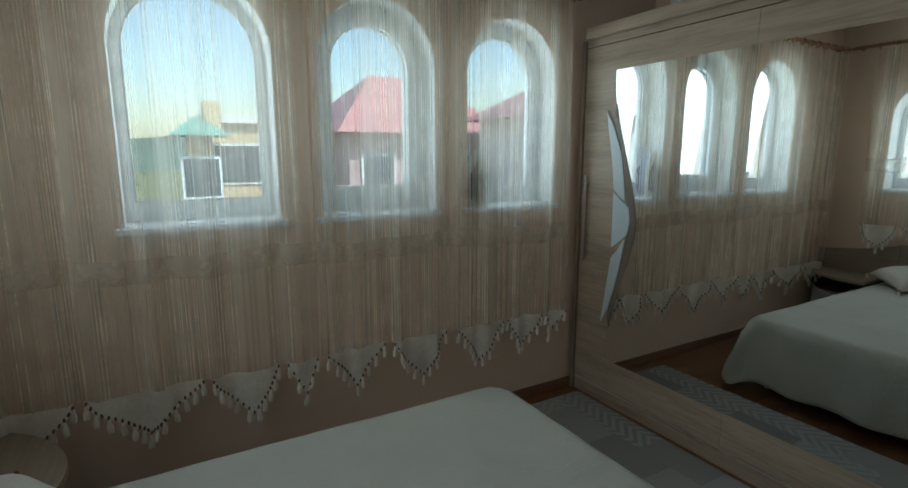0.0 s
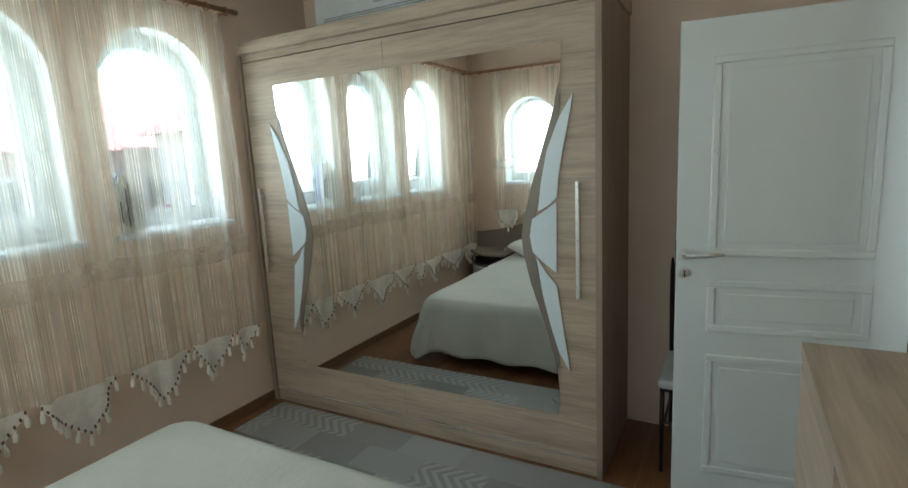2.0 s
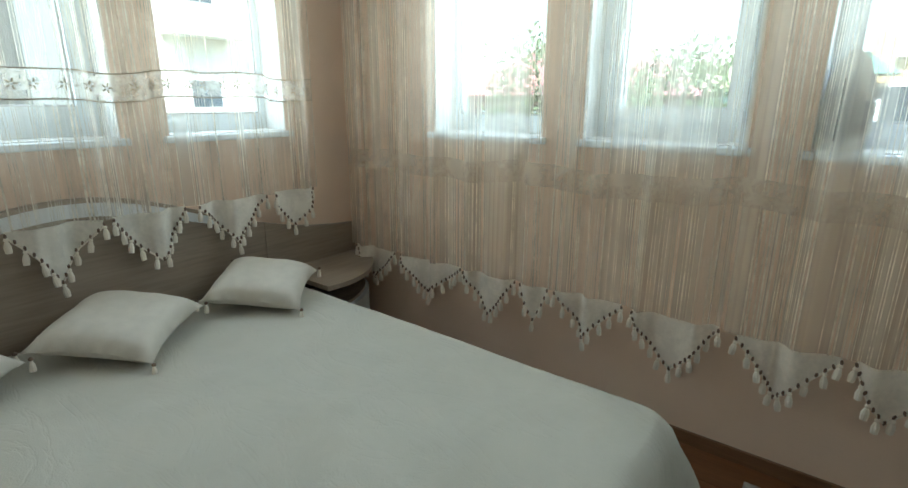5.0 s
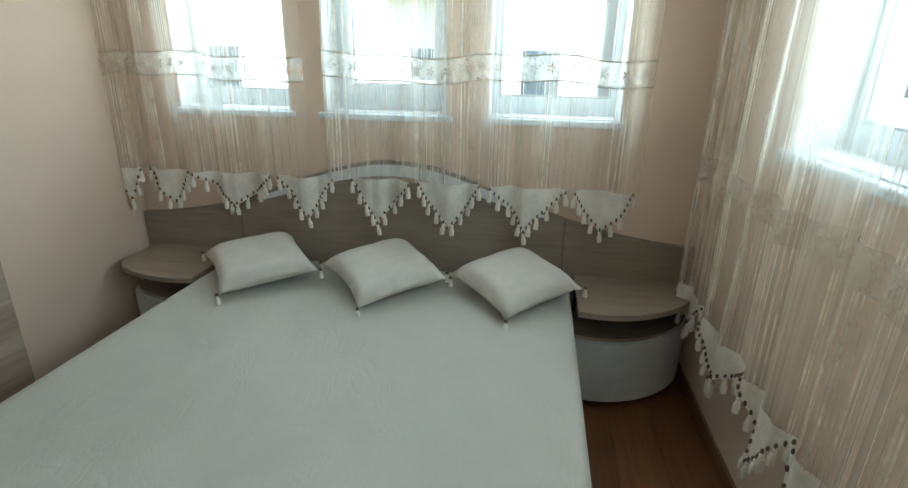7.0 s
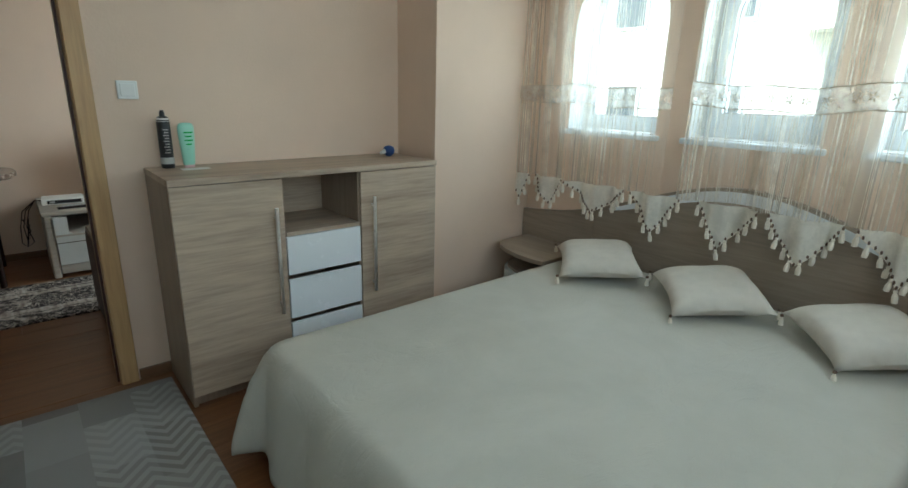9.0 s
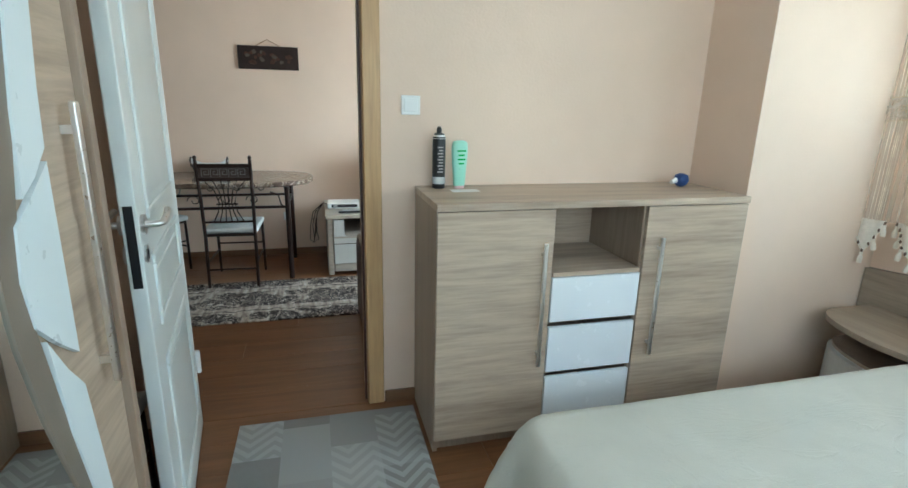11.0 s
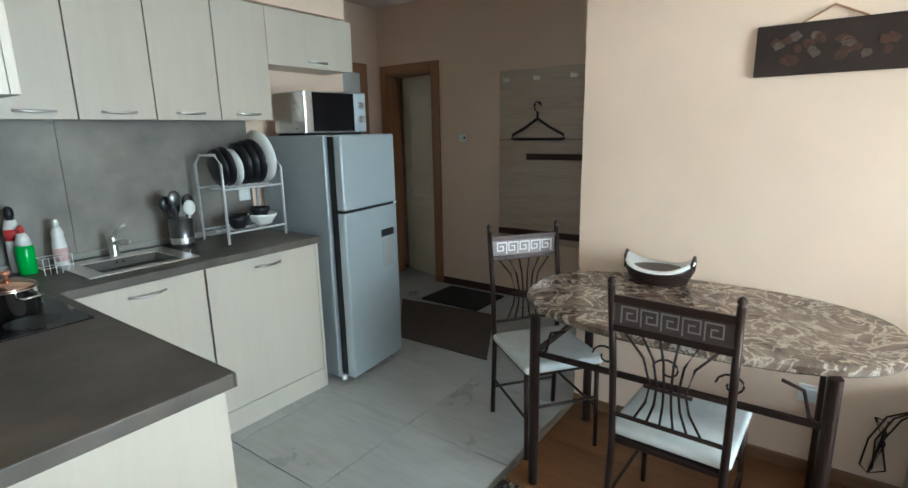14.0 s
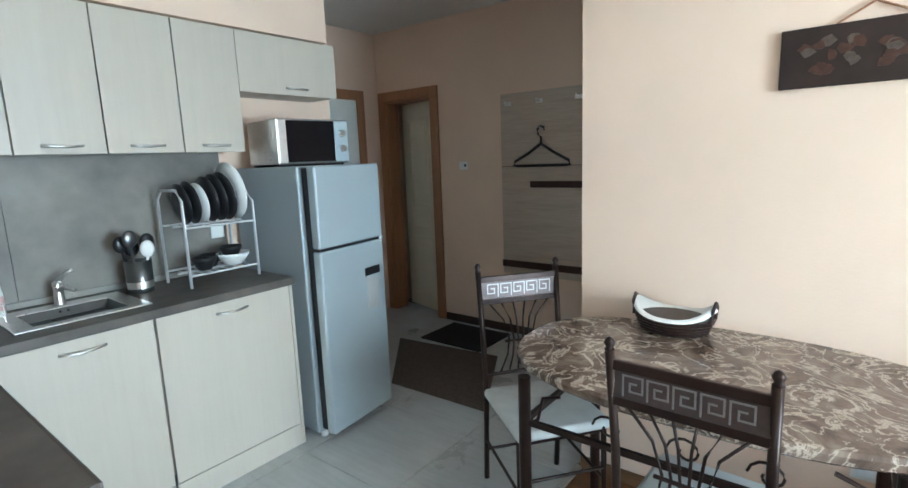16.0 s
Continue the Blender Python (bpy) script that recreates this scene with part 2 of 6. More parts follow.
def fabric_sheer(name, col, low, high, streak=90.0, axis='x', lace=False, pass_light=0.5):
    """Thin cloth: threads that scatter light, with gaps between them."""
    m, nt, p = nodes_of(name)
    out = nt.nodes["Material Output"]
    nt.nodes.remove(p)
    tc = nt.nodes.new("ShaderNodeTexCoord")
    mp = nt.nodes.new("ShaderNodeMapping")
    s = {'x': (streak, 1, 0.25), 'y': (1, streak, 0.25)}[axis] if not lace else (60, 60, 60)
    mp.inputs["Scale"].default_value = s
    nt.links.new(tc.outputs["Object"], mp.inputs[0])
    n = noise_node(nt, mp.outputs[0], 1.0, 3, 0.6)
    mp2 = nt.nodes.new("ShaderNodeMapping")
    mp2.inputs["Scale"].default_value = tuple(a * 0.16 for a in s)
    nt.links.new(tc.outputs["Object"], mp2.inputs[0])
    n2 = noise_node(nt, mp2.outputs[0], 1.0, 2, 0.5)
    f = math_node(nt, 'ADD', math_node(nt, 'MULTIPLY', n, 0.35), math_node(nt, 'MULTIPLY', n2, 0.65))
    mr = nt.nodes.new("ShaderNodeMapRange")
    for i, v in zip((1, 2, 3, 4), (0.41, 0.60, low, high)):
        mr.inputs[i].default_value = v
    nt.links.new(f, mr.inputs[0])
    tr = nt.nodes.new("ShaderNodeBsdfTransparent")
    df = nt.nodes.new("ShaderNodeBsdfDiffuse")
    tl = nt.nodes.new("ShaderNodeBsdfTranslucent")
    df.inputs[0].default_value = tl.inputs[0].default_value = (*col, 1)
    cloth = nt.nodes.new("ShaderNodeMixShader")
    cloth.inputs[0].default_value = pass_light
    nt.links.new(df.outputs[0], cloth.inputs[1])
    nt.links.new(tl.outputs[0], cloth.inputs[2])
    mx = nt.nodes.new("ShaderNodeMixShader")
    nt.links.new(mr.outputs[0], mx.inputs[0])
    nt.links.new(tr.outputs[0], mx.inputs[1])
    nt.links.new(cloth.outputs[0], mx.inputs[2])
    nt.links.new(mx.outputs[0], out.inputs[0])
    return m


def patch_rug():
    m, nt, p = nodes_of("patchwork_rug")
    tc = nt.nodes.new("ShaderNodeTexCoord")
    sp = nt.nodes.new("ShaderNodeSeparateXYZ")
    nt.links.new(tc.outputs["Object"], sp.inputs[0])
    x, y = sp.outputs[0], sp.outputs[1]
    cx = math_node(nt, 'FLOOR', math_node(nt, 'DIVIDE', math_node(nt, 'ADD', x, 0.37), 0.2))
    off = math_node(nt, 'MULTIPLY', cx, 0.17)
    cy = math_node(nt, 'FLOOR', math_node(nt, 'DIVIDE', math_node(nt, 'ADD', y, off), 0.36))
    cb = nt.nodes.new("ShaderNodeCombineXYZ")
    nt.links.new(cx, cb.inputs[0])
    nt.links.new(cy, cb.inputs[1])
    wnz = nt.nodes.new("ShaderNodeTexWhiteNoise")
    nt.links.new(cb.outputs[0], wnz.inputs["Vector"])
    rnd = wnz.outputs["Value"]
    base = ramp(nt, rnd, [(0.0, (0.21, 0.195, 0.18)), (0.35, (0.30, 0.29, 0.275)), (0.7, (0.39, 0.38, 0.365)), (1.0, (0.25, 0.235, 0.22))])
    zig = math_node(nt, 'PINGPONG', math_node(nt, 'ADD', x, 1.04), 0.1)
    st = math_node(nt, 'FRACT', math_node(nt, 'MULTIPLY', math_node(nt, 'ADD', y, zig), 16.0))
    stripe = math_node(nt, 'GREATER_THAN', st, 0.5)
    use = math_node(nt, 'GREATER_THAN', math_node(nt, 'FRACT', math_node(nt, 'MULTIPLY', rnd, 7.31)), 0.6)
    fac = math_node(nt, 'MULTIPLY', math_node(nt, 'MULTIPLY', stripe, use), 0.6)
    col = mixc(nt, fac, base, (0.50, 0.49, 0.475))
    v = coords(nt)
    worn = noise_node(nt, v, 7, 6, 0.7)
    col = mixc(nt, math_node(nt, 'MULTIPLY', worn, 0.5), col, (0.33, 0.32, 0.305))
    nt.links.new(col, p.inputs["Base Color"])
    p.inputs["Roughness"].default_value = 0.95
    bump(nt, p, noise_node(nt, v, 320, 3), 0.6, 0.004)
    return m


def floral_rug():
    m, nt, p = nodes_of("floral_rug")
    tc = nt.nodes.new("ShaderNodeTexCoord")
    sp = nt.nodes.new("ShaderNodeSeparateXYZ")
    nt.links.new(tc.outputs["Object"], sp.inputs[0])
    y = sp.outputs[1]
    v = coords(nt)
    streak = noise_node(nt, coords(nt, (14, 2.5, 1)), 2.2, 4, 0.6)
    ground = ramp(nt, streak, [(0.35, (0.16, 0.12, 0.10)), (0.55, (0.38, 0.325, 0.275)), (0.7, (0.52, 0.465, 0.41))])
    wob = noise_node(nt, v, 9, 2)
    vo = nt.nodes.new("ShaderNodeTexVoronoi")
    vo.inputs["Scale"].default_value = 7.0
    nt.links.new(v, vo.inputs["Vector"])
    petals = noise_node(nt, v, 19, 3, 0.6, 1.2)
    flower = math_node(nt, 'LESS_THAN', math_node(nt, 'ADD', vo.outputs["Distance"], math_node(nt, 'MULTIPLY', petals, 0.75)), 1.09)
    vein = math_node(nt, 'GREATER_THAN', math_node(nt, 'FRACT', math_node(nt, 'MULTIPLY', petals, 5.0)), 0.3)
    fig = math_node(nt, 'MULTIPLY', flower, vein)
    # rows of flowers: a row along each long edge and one down the middle
    rel = math_node(nt, 'ADD', math_node(nt, 'ADD', y, 3.09), math_node(nt, 'MULTIPLY_ADD', wob, 0.1, -0.05))
    a = math_node(nt, 'ABSOLUTE', rel)
    edge = math_node(nt, 'GREATER_THAN', a, 0.245)
    mid = math_node(nt, 'LESS_THAN', a, 0.15)
    rows = math_node(nt, 'MAXIMUM', edge, mid)
    fac = math_node(nt, 'MULTIPLY', fig, rows)
    line = math_node(nt, 'LESS_THAN', math_node(nt, 'ABSOLUTE', math_node(nt, 'SUBTRACT', a, 0.215)), 0.006)
    fac = math_node(nt, 'MAXIMUM', fac, math_node(nt, 'MULTIPLY', line, 0.8))
    col = mixc(nt, fac, ground, (0.018, 0.011, 0.010))
    nt.links.new(col, p.inputs["Base Color"])
    p.inputs["Roughness"].default_value = 0.95
    bump(nt, p, noise_node(nt, v, 300, 3), 0.6, 0.004)
    return m


def marble_material():
    m, nt, p = nodes_of("brown_marble")
    v = coords(nt)
    n = noise_node(nt, v, 6, 6, 0.65, 1.5)
    base = ramp(nt, n, [(0.3, (0.05, 0.03, 0.022)), (0.5, (0.15, 0.105, 0.08)), (0.7, (0.30, 0.235, 0.18))])
    va = math_node(nt, 'ABSOLUTE', math_node(nt, 'SUBTRACT', noise_node(nt, v, 5.2, 5, 0.6, 2.2), 0.5))
    vein = ramp(nt, va, [(0.0, (1, 1, 1)), (0.035, (0, 0, 0))])
    col = mixc(nt, math_node(nt, 'MULTIPLY', vein, 0.75), base, (0.62, 0.52, 0.42))
    nt.links.new(col, p.inputs["Base Color"])
    p.inputs["Roughness"].default_value = 0.12
    return m


def tile_material():
    m, nt, p = nodes_of("grey_floor_tile")
    v = coords(nt, (1, 1, 1), True)
    n = noise_node(nt, v, 2.6, 6, 0.6, 0.5)
    s = noise_node(nt, coords(nt, (2, 18, 2), True), 2.0, 4)
    col = mixc(nt, 0.35, ramp(nt, n, [(0.3, (0.40, 0.40, 0.385)), (0.7, (0.54, 0.54, 0.53))]), ramp(nt, s, [(0.35, (0.40, 0.395, 0.38)), (0.65, (0.55, 0.545, 0.53))]))
    nt.links.new(col, p.inputs["Base Color"])
    nt.links.new(math_node(nt, 'MULTIPLY_ADD', n, 0.2, 0.2), p.inputs["Roughness"])
    return m


def tin_material():
    m, nt, p = nodes_of("printed_yellow_tin")
    v = coords(nt)
    n = noise_node(nt, v, 13, 3, 0.55, 0.8)
    col = ramp(nt, n, [(0.34, (0.10, 0.10, 0.02)), (0.43, (0.55, 0.33, 0.05)), (0.55, (0.70, 0.44, 0.08)), (0.62, (0.38, 0.17, 0.04)), (0.72, (0.66, 0.50, 0.24))])
    nt.links.new(col, p.inputs["Base Color"])
    p.inputs["Roughness"].default_value = 0.35
    return m


def cover_material():
    m, nt, p = nodes_of("cream_bedspread")
    v = coords(nt)
    big = noise_node(nt, v, 3.0, 5, 0.55, 0.4)
    weave = noise_node(nt, v, 240, 2)
    col = ramp(nt, big, [(0.3, (0.495, 0.48, 0.42)), (0.7, (0.57, 0.55, 0.483))])
    nt.links.new(col, p.inputs["Base Color"])
    p.inputs["Roughness"].default_value = 0.92
    crease = math_node(nt, 'ABSOLUTE', math_node(nt, 'SUBTRACT', noise_node(nt, coords(nt, (1.0, 2.2, 1.0)), 2.6, 4, 0.6, 1.4), 0.5))
    fold = math_node(nt, 'MINIMUM', math_node(nt, 'MULTIPLY', crease, 22.0), 1.0)
    h = math_node(nt, 'ADD', math_node(nt, 'ADD', math_node(nt, 'MULTIPLY', big, 2.0), math_node(nt, 'MULTIPLY', weave, 0.25)), math_node(nt, 'MULTIPLY', fold, 0.22))
    bump(nt, p, h, 0.35, 0.012)
    return m


M["mirror"] = mirror_material()
M["glass"] = pane_material("window_glass", (0.93, 0.95, 0.95), 0.04)
M["patch_rug"], M["floral"], M["marble"], M["tile"], M["tin"], M["cover"] = patch_rug(), floral_rug(), marble_material(), tile_material(), tin_material(), cover_material()
M["sheer_a"] = fabric_sheer("string_voile_a", (0.95, 0.88, 0.75), 0.16, 0.42, 60, 'x')
M["sheer_b"] = fabric_sheer("string_voile_b", (0.93, 0.86, 0.74), 0.10, 0.34, 60, 'y')
M["lace"] = fabric_sheer("cream_lace", (0.93, 0.89, 0.81), 0.82, 0.98, lace=True, pass_light=0.3)
M["band_lace"] = fabric_sheer("sheer_lace_band", (0.90, 0.86, 0.78), 0.16, 0.45, lace=True)
M["band_voile"] = fabric_sheer("soft_voile_band", (0.86, 0.79, 0.68), 0.12, 0.42, lace=True)
M["strand"] = fabric_sheer("cotton_string", (0.97, 0.91, 0.79), 0.42, 0.8, lace=True, pass_light=0.4)


# ---- mesh helpers ----
def box(bm, x0, x1, y0, y1, z0, z1, r=0.0, seg=2):
    m = Matrix.LocRotScale(((x0 + x1) / 2, (y0 + y1) / 2, (z0 + z1) / 2), None, (abs(x1 - x0), abs(y1 - y0), abs(z1 - z0)))
    vs = bmesh.ops.create_cube(bm, size=1, matrix=m)["verts"]
    if r:
        es = list({e for v in vs for e in v.link_edges})
        bmesh.ops.bevel(bm, geom=es, offset=r, segments=seg, affect='EDGES', profile=0.5)
    return bm


def B(*args, **kw):
    return box(bmesh.new(), *args, **kw)


def rod(bm, a, b, r, n=10, r2=None):
    a, b = Vector(a), Vector(b)
    m = Matrix.Translation((a + b) / 2) @ (b - a).to_track_quat("Z", "Y").to_matrix().to_4x4()
    bmesh.ops.create_cone(bm, cap_ends=True, segments=n, radius1=r, radius2=r if r2 is None else r2, depth=(b - a).length, matrix=m)
    return bm


def tube(bm, pts, r, n=8):
    """A round bar along a line of points."""
    pts = [Vector(p) for p in pts]
    rings = []
    for i, p in enumerate(pts):
        d = (pts[min(i + 1, len(pts) - 1)] - pts[max(i - 1, 0)]).normalized()
        u = d.orthogonal().normalized() if abs(d.z) > 0.95 else d.cross(Vector((0, 0, 1))).normalized()
        w = d.cross(u)
        rings.append([bm.verts.new(p + r * (math.cos(t) * u + math.sin(t) * w)) for t in (2 * math.pi * k / n for k in range(n))])
    for a, b in zip(rings, rings[1:]):
        for k in range(n):
            bm.faces.new((a[k], a[(k + 1) % n], b[(k + 1) % n], b[k]))
    bm.faces.new(rings[0][::-1])
    bm.faces.new(rings[-1])
    bmesh.ops.recalc_face_normals(bm, faces=bm.faces)
    return bm


def lathe(bm, prof, at=(0, 0, 0), n=24, sx=1.0, sy=1.0):
    """A turned body: (radius, height) from the bottom up."""
    rings = []
    for r, z in prof:
        rings.append([bm.verts.new((at[0] + sx * r * math.cos(2 * math.pi * k / n), at[1] + sy * r * math.sin(2 * math.pi * k / n), at[2] + z)) for k in range(n)])
    for a, b in zip(rings, rings[1:]):
        for k in range(n):
            bm.faces.new((a[k], a[(k + 1) % n], b[(k + 1) % n], b[k]))
    bm.faces.new(rings[0][::-1])
    bm.faces.new(rings[-1])
    return bm


def open_top(bm):
    """A turned body without its upper cap."""
    bm.faces.ensure_lookup_table()
    bmesh.ops.delete(bm, geom=[max((f for f in bm.faces if len(f.verts) > 4), key=lambda f: f.calc_center_median().z)], context='FACES_ONLY')
    return bm


def prism(bm, pts, axis, lo, hi):
    """An outline of 2D points given depth along an axis."""
    def at(p, d):
        return {'x': (d, p[0], p[1]), 'y': (p[0], d, p[1]), 'z': (p[0], p[1], d)}[axis]
    a = [bm.verts.new(at(p, lo)) for p in pts]
    b = [bm.verts.new(at(p, hi)) for p in pts]
    n = len(pts)
    bm.faces.new(a)
    bm.faces.new(b[::-1])
    for k in range(n):
        bm.faces.new((a[k], b[k], b[(k + 1) % n], a[(k + 1) % n]))
    bmesh.ops.recalc_face_normals(bm, faces=bm.faces)
    return bm


def part(name, bm, material, parent=None, label="", smooth=False):
    me = bpy.data.meshes.new(name)
    bm.to_mesh(me)
    bm.free()
    if smooth:
        me.polygons.foreach_set("use_smooth", [True] * len(me.polygons))
    me.materials.append(M[material])
    ob = new(name, me)
    if parent:
        ob.parent = parent
    if label:
        ob["label"] = label
    return ob


def thing(name, label, category, group="", at=None):
    ob = new(name)
    ob.empty_display_size = 0.1
    if at is not None:
        ob.matrix_world = at if isinstance(at, Matrix) else Matrix.Translation(at)
    return tagged(ob, label, category, group)


def single(name, bm, material, label, category, group="", smooth=False, at=None):
    ob = part(name, bm, material, None, "", smooth)
    if at is not None:
        ob.matrix_world = at
    return tagged(ob, label, category, group)


def structure(name, bm, material, label="", category=""):
    return tagged(part(name, bm, material), label or name.replace("_", " "), category or name.split("_")[0], kind="structure")


def smoothstep(a, b, x):
    t = min(1, max(0, (x - a) / (b - a)))
    return t * t * (3 - 2 * t)


# ---- plan ----
AX0, AX1 = -2.66, 1.08          # bedroom: headboard wall, wardrobe wall
AY0, AY1 = -1.57, 1.72          # bedroom: dresser wall, long window wall
DY = -1.79                      # living side of the dresser wall
EY, EX = -4.29, 1.365           # picture wall and its corner
FY, GX, HX, HY = -5.76, 4.12, 3.245, -4.46
LX = -2.66                      # living room window wall
ZC = 2.66
SPRING, SPRING_B = 1.97, 1.84


def arch(c, half, z0, z1, n=14):
    """Outline of a round-headed opening, from the lower left corner."""
    pts = [(c - half, z0), (c + half, z0)]
    pts += [(c + half * math.cos(math.pi * k / n), z1 + half * math.sin(math.pi * k / n)) for k in range(n + 1)]
    return pts


def arched_wall(name, axis, lo, hi, u0, u1, centres, half, z0, spring, label):
    """A wall with round-headed openings, built of a solid panel between two faces."""
    bm = bmesh.new()
    edges = [u0] + [v for c in centres for v in (c - half, c + half)] + [u1]

    def slab(a, b, za, zb):
        if axis == 'y':
            box(bm, a, b, lo, hi, za, zb)
        else:
            box(bm, lo, hi, a, b, za, zb)
    for a, b in zip(edges[0::2], edges[1::2]):
        slab(a, b, -0.1, ZC)
    for c in centres:
        slab(c - half, c + half, -0.1, z0)
        n = 14
        top = [(c + half * math.cos(math.pi * k / n), spring + half * math.sin(math.pi * k / n)) for k in range(n + 1)]
        prism(bm, [(c + half, ZC)] + top + [(c - half, ZC)], axis, lo, hi)
    return structure(name, bm, "wall", label, "wall")


A_C, B_C = (-1.675, -0.86, -0.05), (-0.59, 0.195, 0.99)
A_G, B_G = (0.26, 0.20, 0.228), (0.245, 0.205, 0.258)
arched_wall("wall_north", 'y', AY1, AY1 + 0.27, AX0 - 0.27, AX1 + 0.15, A_C, 0.31, 1.235, SPRING, "peach painted wall with three arched windows")
arched_wall("wall_west", 'x', AX0 - 0.27, AX0, AY0 - 0.2, AY1, B_C, 0.30, 1.235, SPRING_B, "peach painted wall with three arched windows behind the bed")
bm = B(AX1, AX1 + 0.15, AY0, AY1, -0.1, ZC)
structure("wall_east", bm, "wall", "peach painted wall behind the wardrobe", "wall")
OPEN0, OPEN1, OPENZ = -0.165, 0.69, 2.03
bm = B(AX0, OPEN0, DY, AY0, -0.1, ZC)
box(bm, OPEN1, AX1, DY, AY0, -0.1, ZC)
box(bm, OPEN0, OPEN1, DY, AY0, OPENZ, ZC)
structure("wall_south", bm, "wall", "peach painted wall with the doorway to the living room", "wall")
structure("pilaster", B(AX0, -1.82, AY0, -1.19, -0.1, ZC), "wall", "peach painted boxed-out corner pillar", "pillar")

# living room and kitchen shell
bm = B(LX, EX, EY - 0.2, EY, -0.1, ZC)
structure("wall_living_south", bm, "wall", "peach painted living room wall with a picture", "wall")
structure("wall_hall_side", B(EX - 0.15, EX, FY, EY - 0.2, -0.1, ZC), "wall", "peach painted side wall of the hall", "wall")
FD0, FD1 = 3.45, 4.02
bm = B(EX - 0.15, FD0, FY - 0.15, FY, -0.1, ZC)
box(bm, FD1, GX + 0.15, FY - 0.15, FY, -0.1, ZC)
box(bm, FD0, FD1, FY - 0.15, FY, 2.04, ZC)
structure("wall_hall_south", bm, "wall", "peach painted hall wall with a door and a coat rack", "wall")
structure("wall_hall_east", B(GX, GX + 0.15, FY, HY, -0.1, ZC), "wall", "peach painted end wall of the hall", "wall")
structure("wall_hall_return", B(HX, GX + 0.15, HY, HY + 0.15, -0.1, ZC), "wall", "peach painted return wall beside the fridge", "wall")
structure("wall_kitchen", B(HX, HX + 0.15, HY + 0.15, DY, -0.1, ZC), "wall", "peach painted wall behind the kitchen", "wall")
structure("wall_kitchen_north", B(AX1, HX + 0.15, DY, AY0, -0.1, ZC), "wall", "peach painted wall beside the worktop", "wall")
WY0, WY1, WYM = -3.5, -2.0, -2.75
bm = B(LX - 0.2, LX, EY - 0.2, WY0, -0.1, ZC)
box(bm, LX - 0.2, LX, WY1, DY, -0.1, ZC)
box(bm, LX - 0.2, LX, WY0, WY1, -0.1, 0.25)
box(bm, LX - 0.2, LX, WY0, WY1, 2.25, ZC)
structure("wall_living_west", bm, "wall", "peach painted wall with a wide window", "wall")
structure("soffit", B(2.956, HX, HY + 0.22, DY, 2.185, ZC), "wall", "peach boxed soffit above the kitchen cabinets", "wall")
structure("ceiling", B(AX0 - 0.27, GX + 0.15, FY - 0.15, AY1 + 0.27, ZC, ZC + 0.15), "ceiling", "plain white ceiling", "ceiling")
bm = B(3.2, 4.3, FY - 0.9, FY - 0.8, -0.1, ZC)
box(bm, 3.2, 3.3, FY - 0.8, FY - 0.15, -0.1, ZC)
box(bm, 4.2, 4.3, FY - 0.8, FY - 0.15, -0.1, ZC)
box(bm, 3.3, 4.2, FY - 0.8, FY - 0.15, ZC, ZC + 0.1)
structure("wall_room_behind_door", bm, "wall", "plain wall behind the hall door", "wall")

# floors
floor_bed = structure("floor_bedroom", B(AX0 - 0.2, AX1 + 0.1, DY, AY1 + 0.2, -0.1, -0.014), "skirting", "orange-brown laminate floor", "floor")
floor_liv = structure("floor_living", B(LX - 0.1, 1.372, EY - 0.1, DY, -0.1, -0.014), "skirting", "orange-brown laminate floor", "floor")
floor_bm = B(1.372, HX + 0.1, HY + 0.1, DY, -0.1, -0.014)
box(floor_bm, 1.372, GX + 0.1, FY - 0.8, HY + 0.1, -0.1, -0.014)
floor_kit = structure("floor_kitchen", floor_bm, "concrete", "large grey ceramic floor tiles", "floor")
structure("floor_trim", B(1.357, 1.387, EY, -2.4, -0.014, 0.004, r=0.003), "chrome", "thin metal strip between laminate and tiles", "trim")
structure("threshold", B(OPEN0, OPEN1, DY, AY0, -0.014, 0.002, r=0.002), "laminate", "orange-brown laminate strip in the doorway", "trim")

# skirting boards
bm = B(AX0, AX1, AY1 - 0.014, AY1, 0, 0.06, r=0.003)
structure("baseboard_north", bm, "skirting", "thin brown skirting board", "baseboard")
bm = B(-0.24, -0.385, AY0, AY0 + 0.014, 0, 0.06, r=0.003)
structure("baseboard_south", bm, "skirting", "thin brown skirting board", "baseboard")
bm = B(LX, EX, EY, EY + 0.014, 0, 0.06, r=0.003)
structure("baseboard_living", bm, "skirting", "thin brown skirting board", "baseboard")
bm = B(EX, FD0 - 0.09, FY, FY + 0.012, 0, 0.07, r=0.003)
structure("baseboard_hall", bm, "dark_wood", "dark tiled skirting", "baseboard")


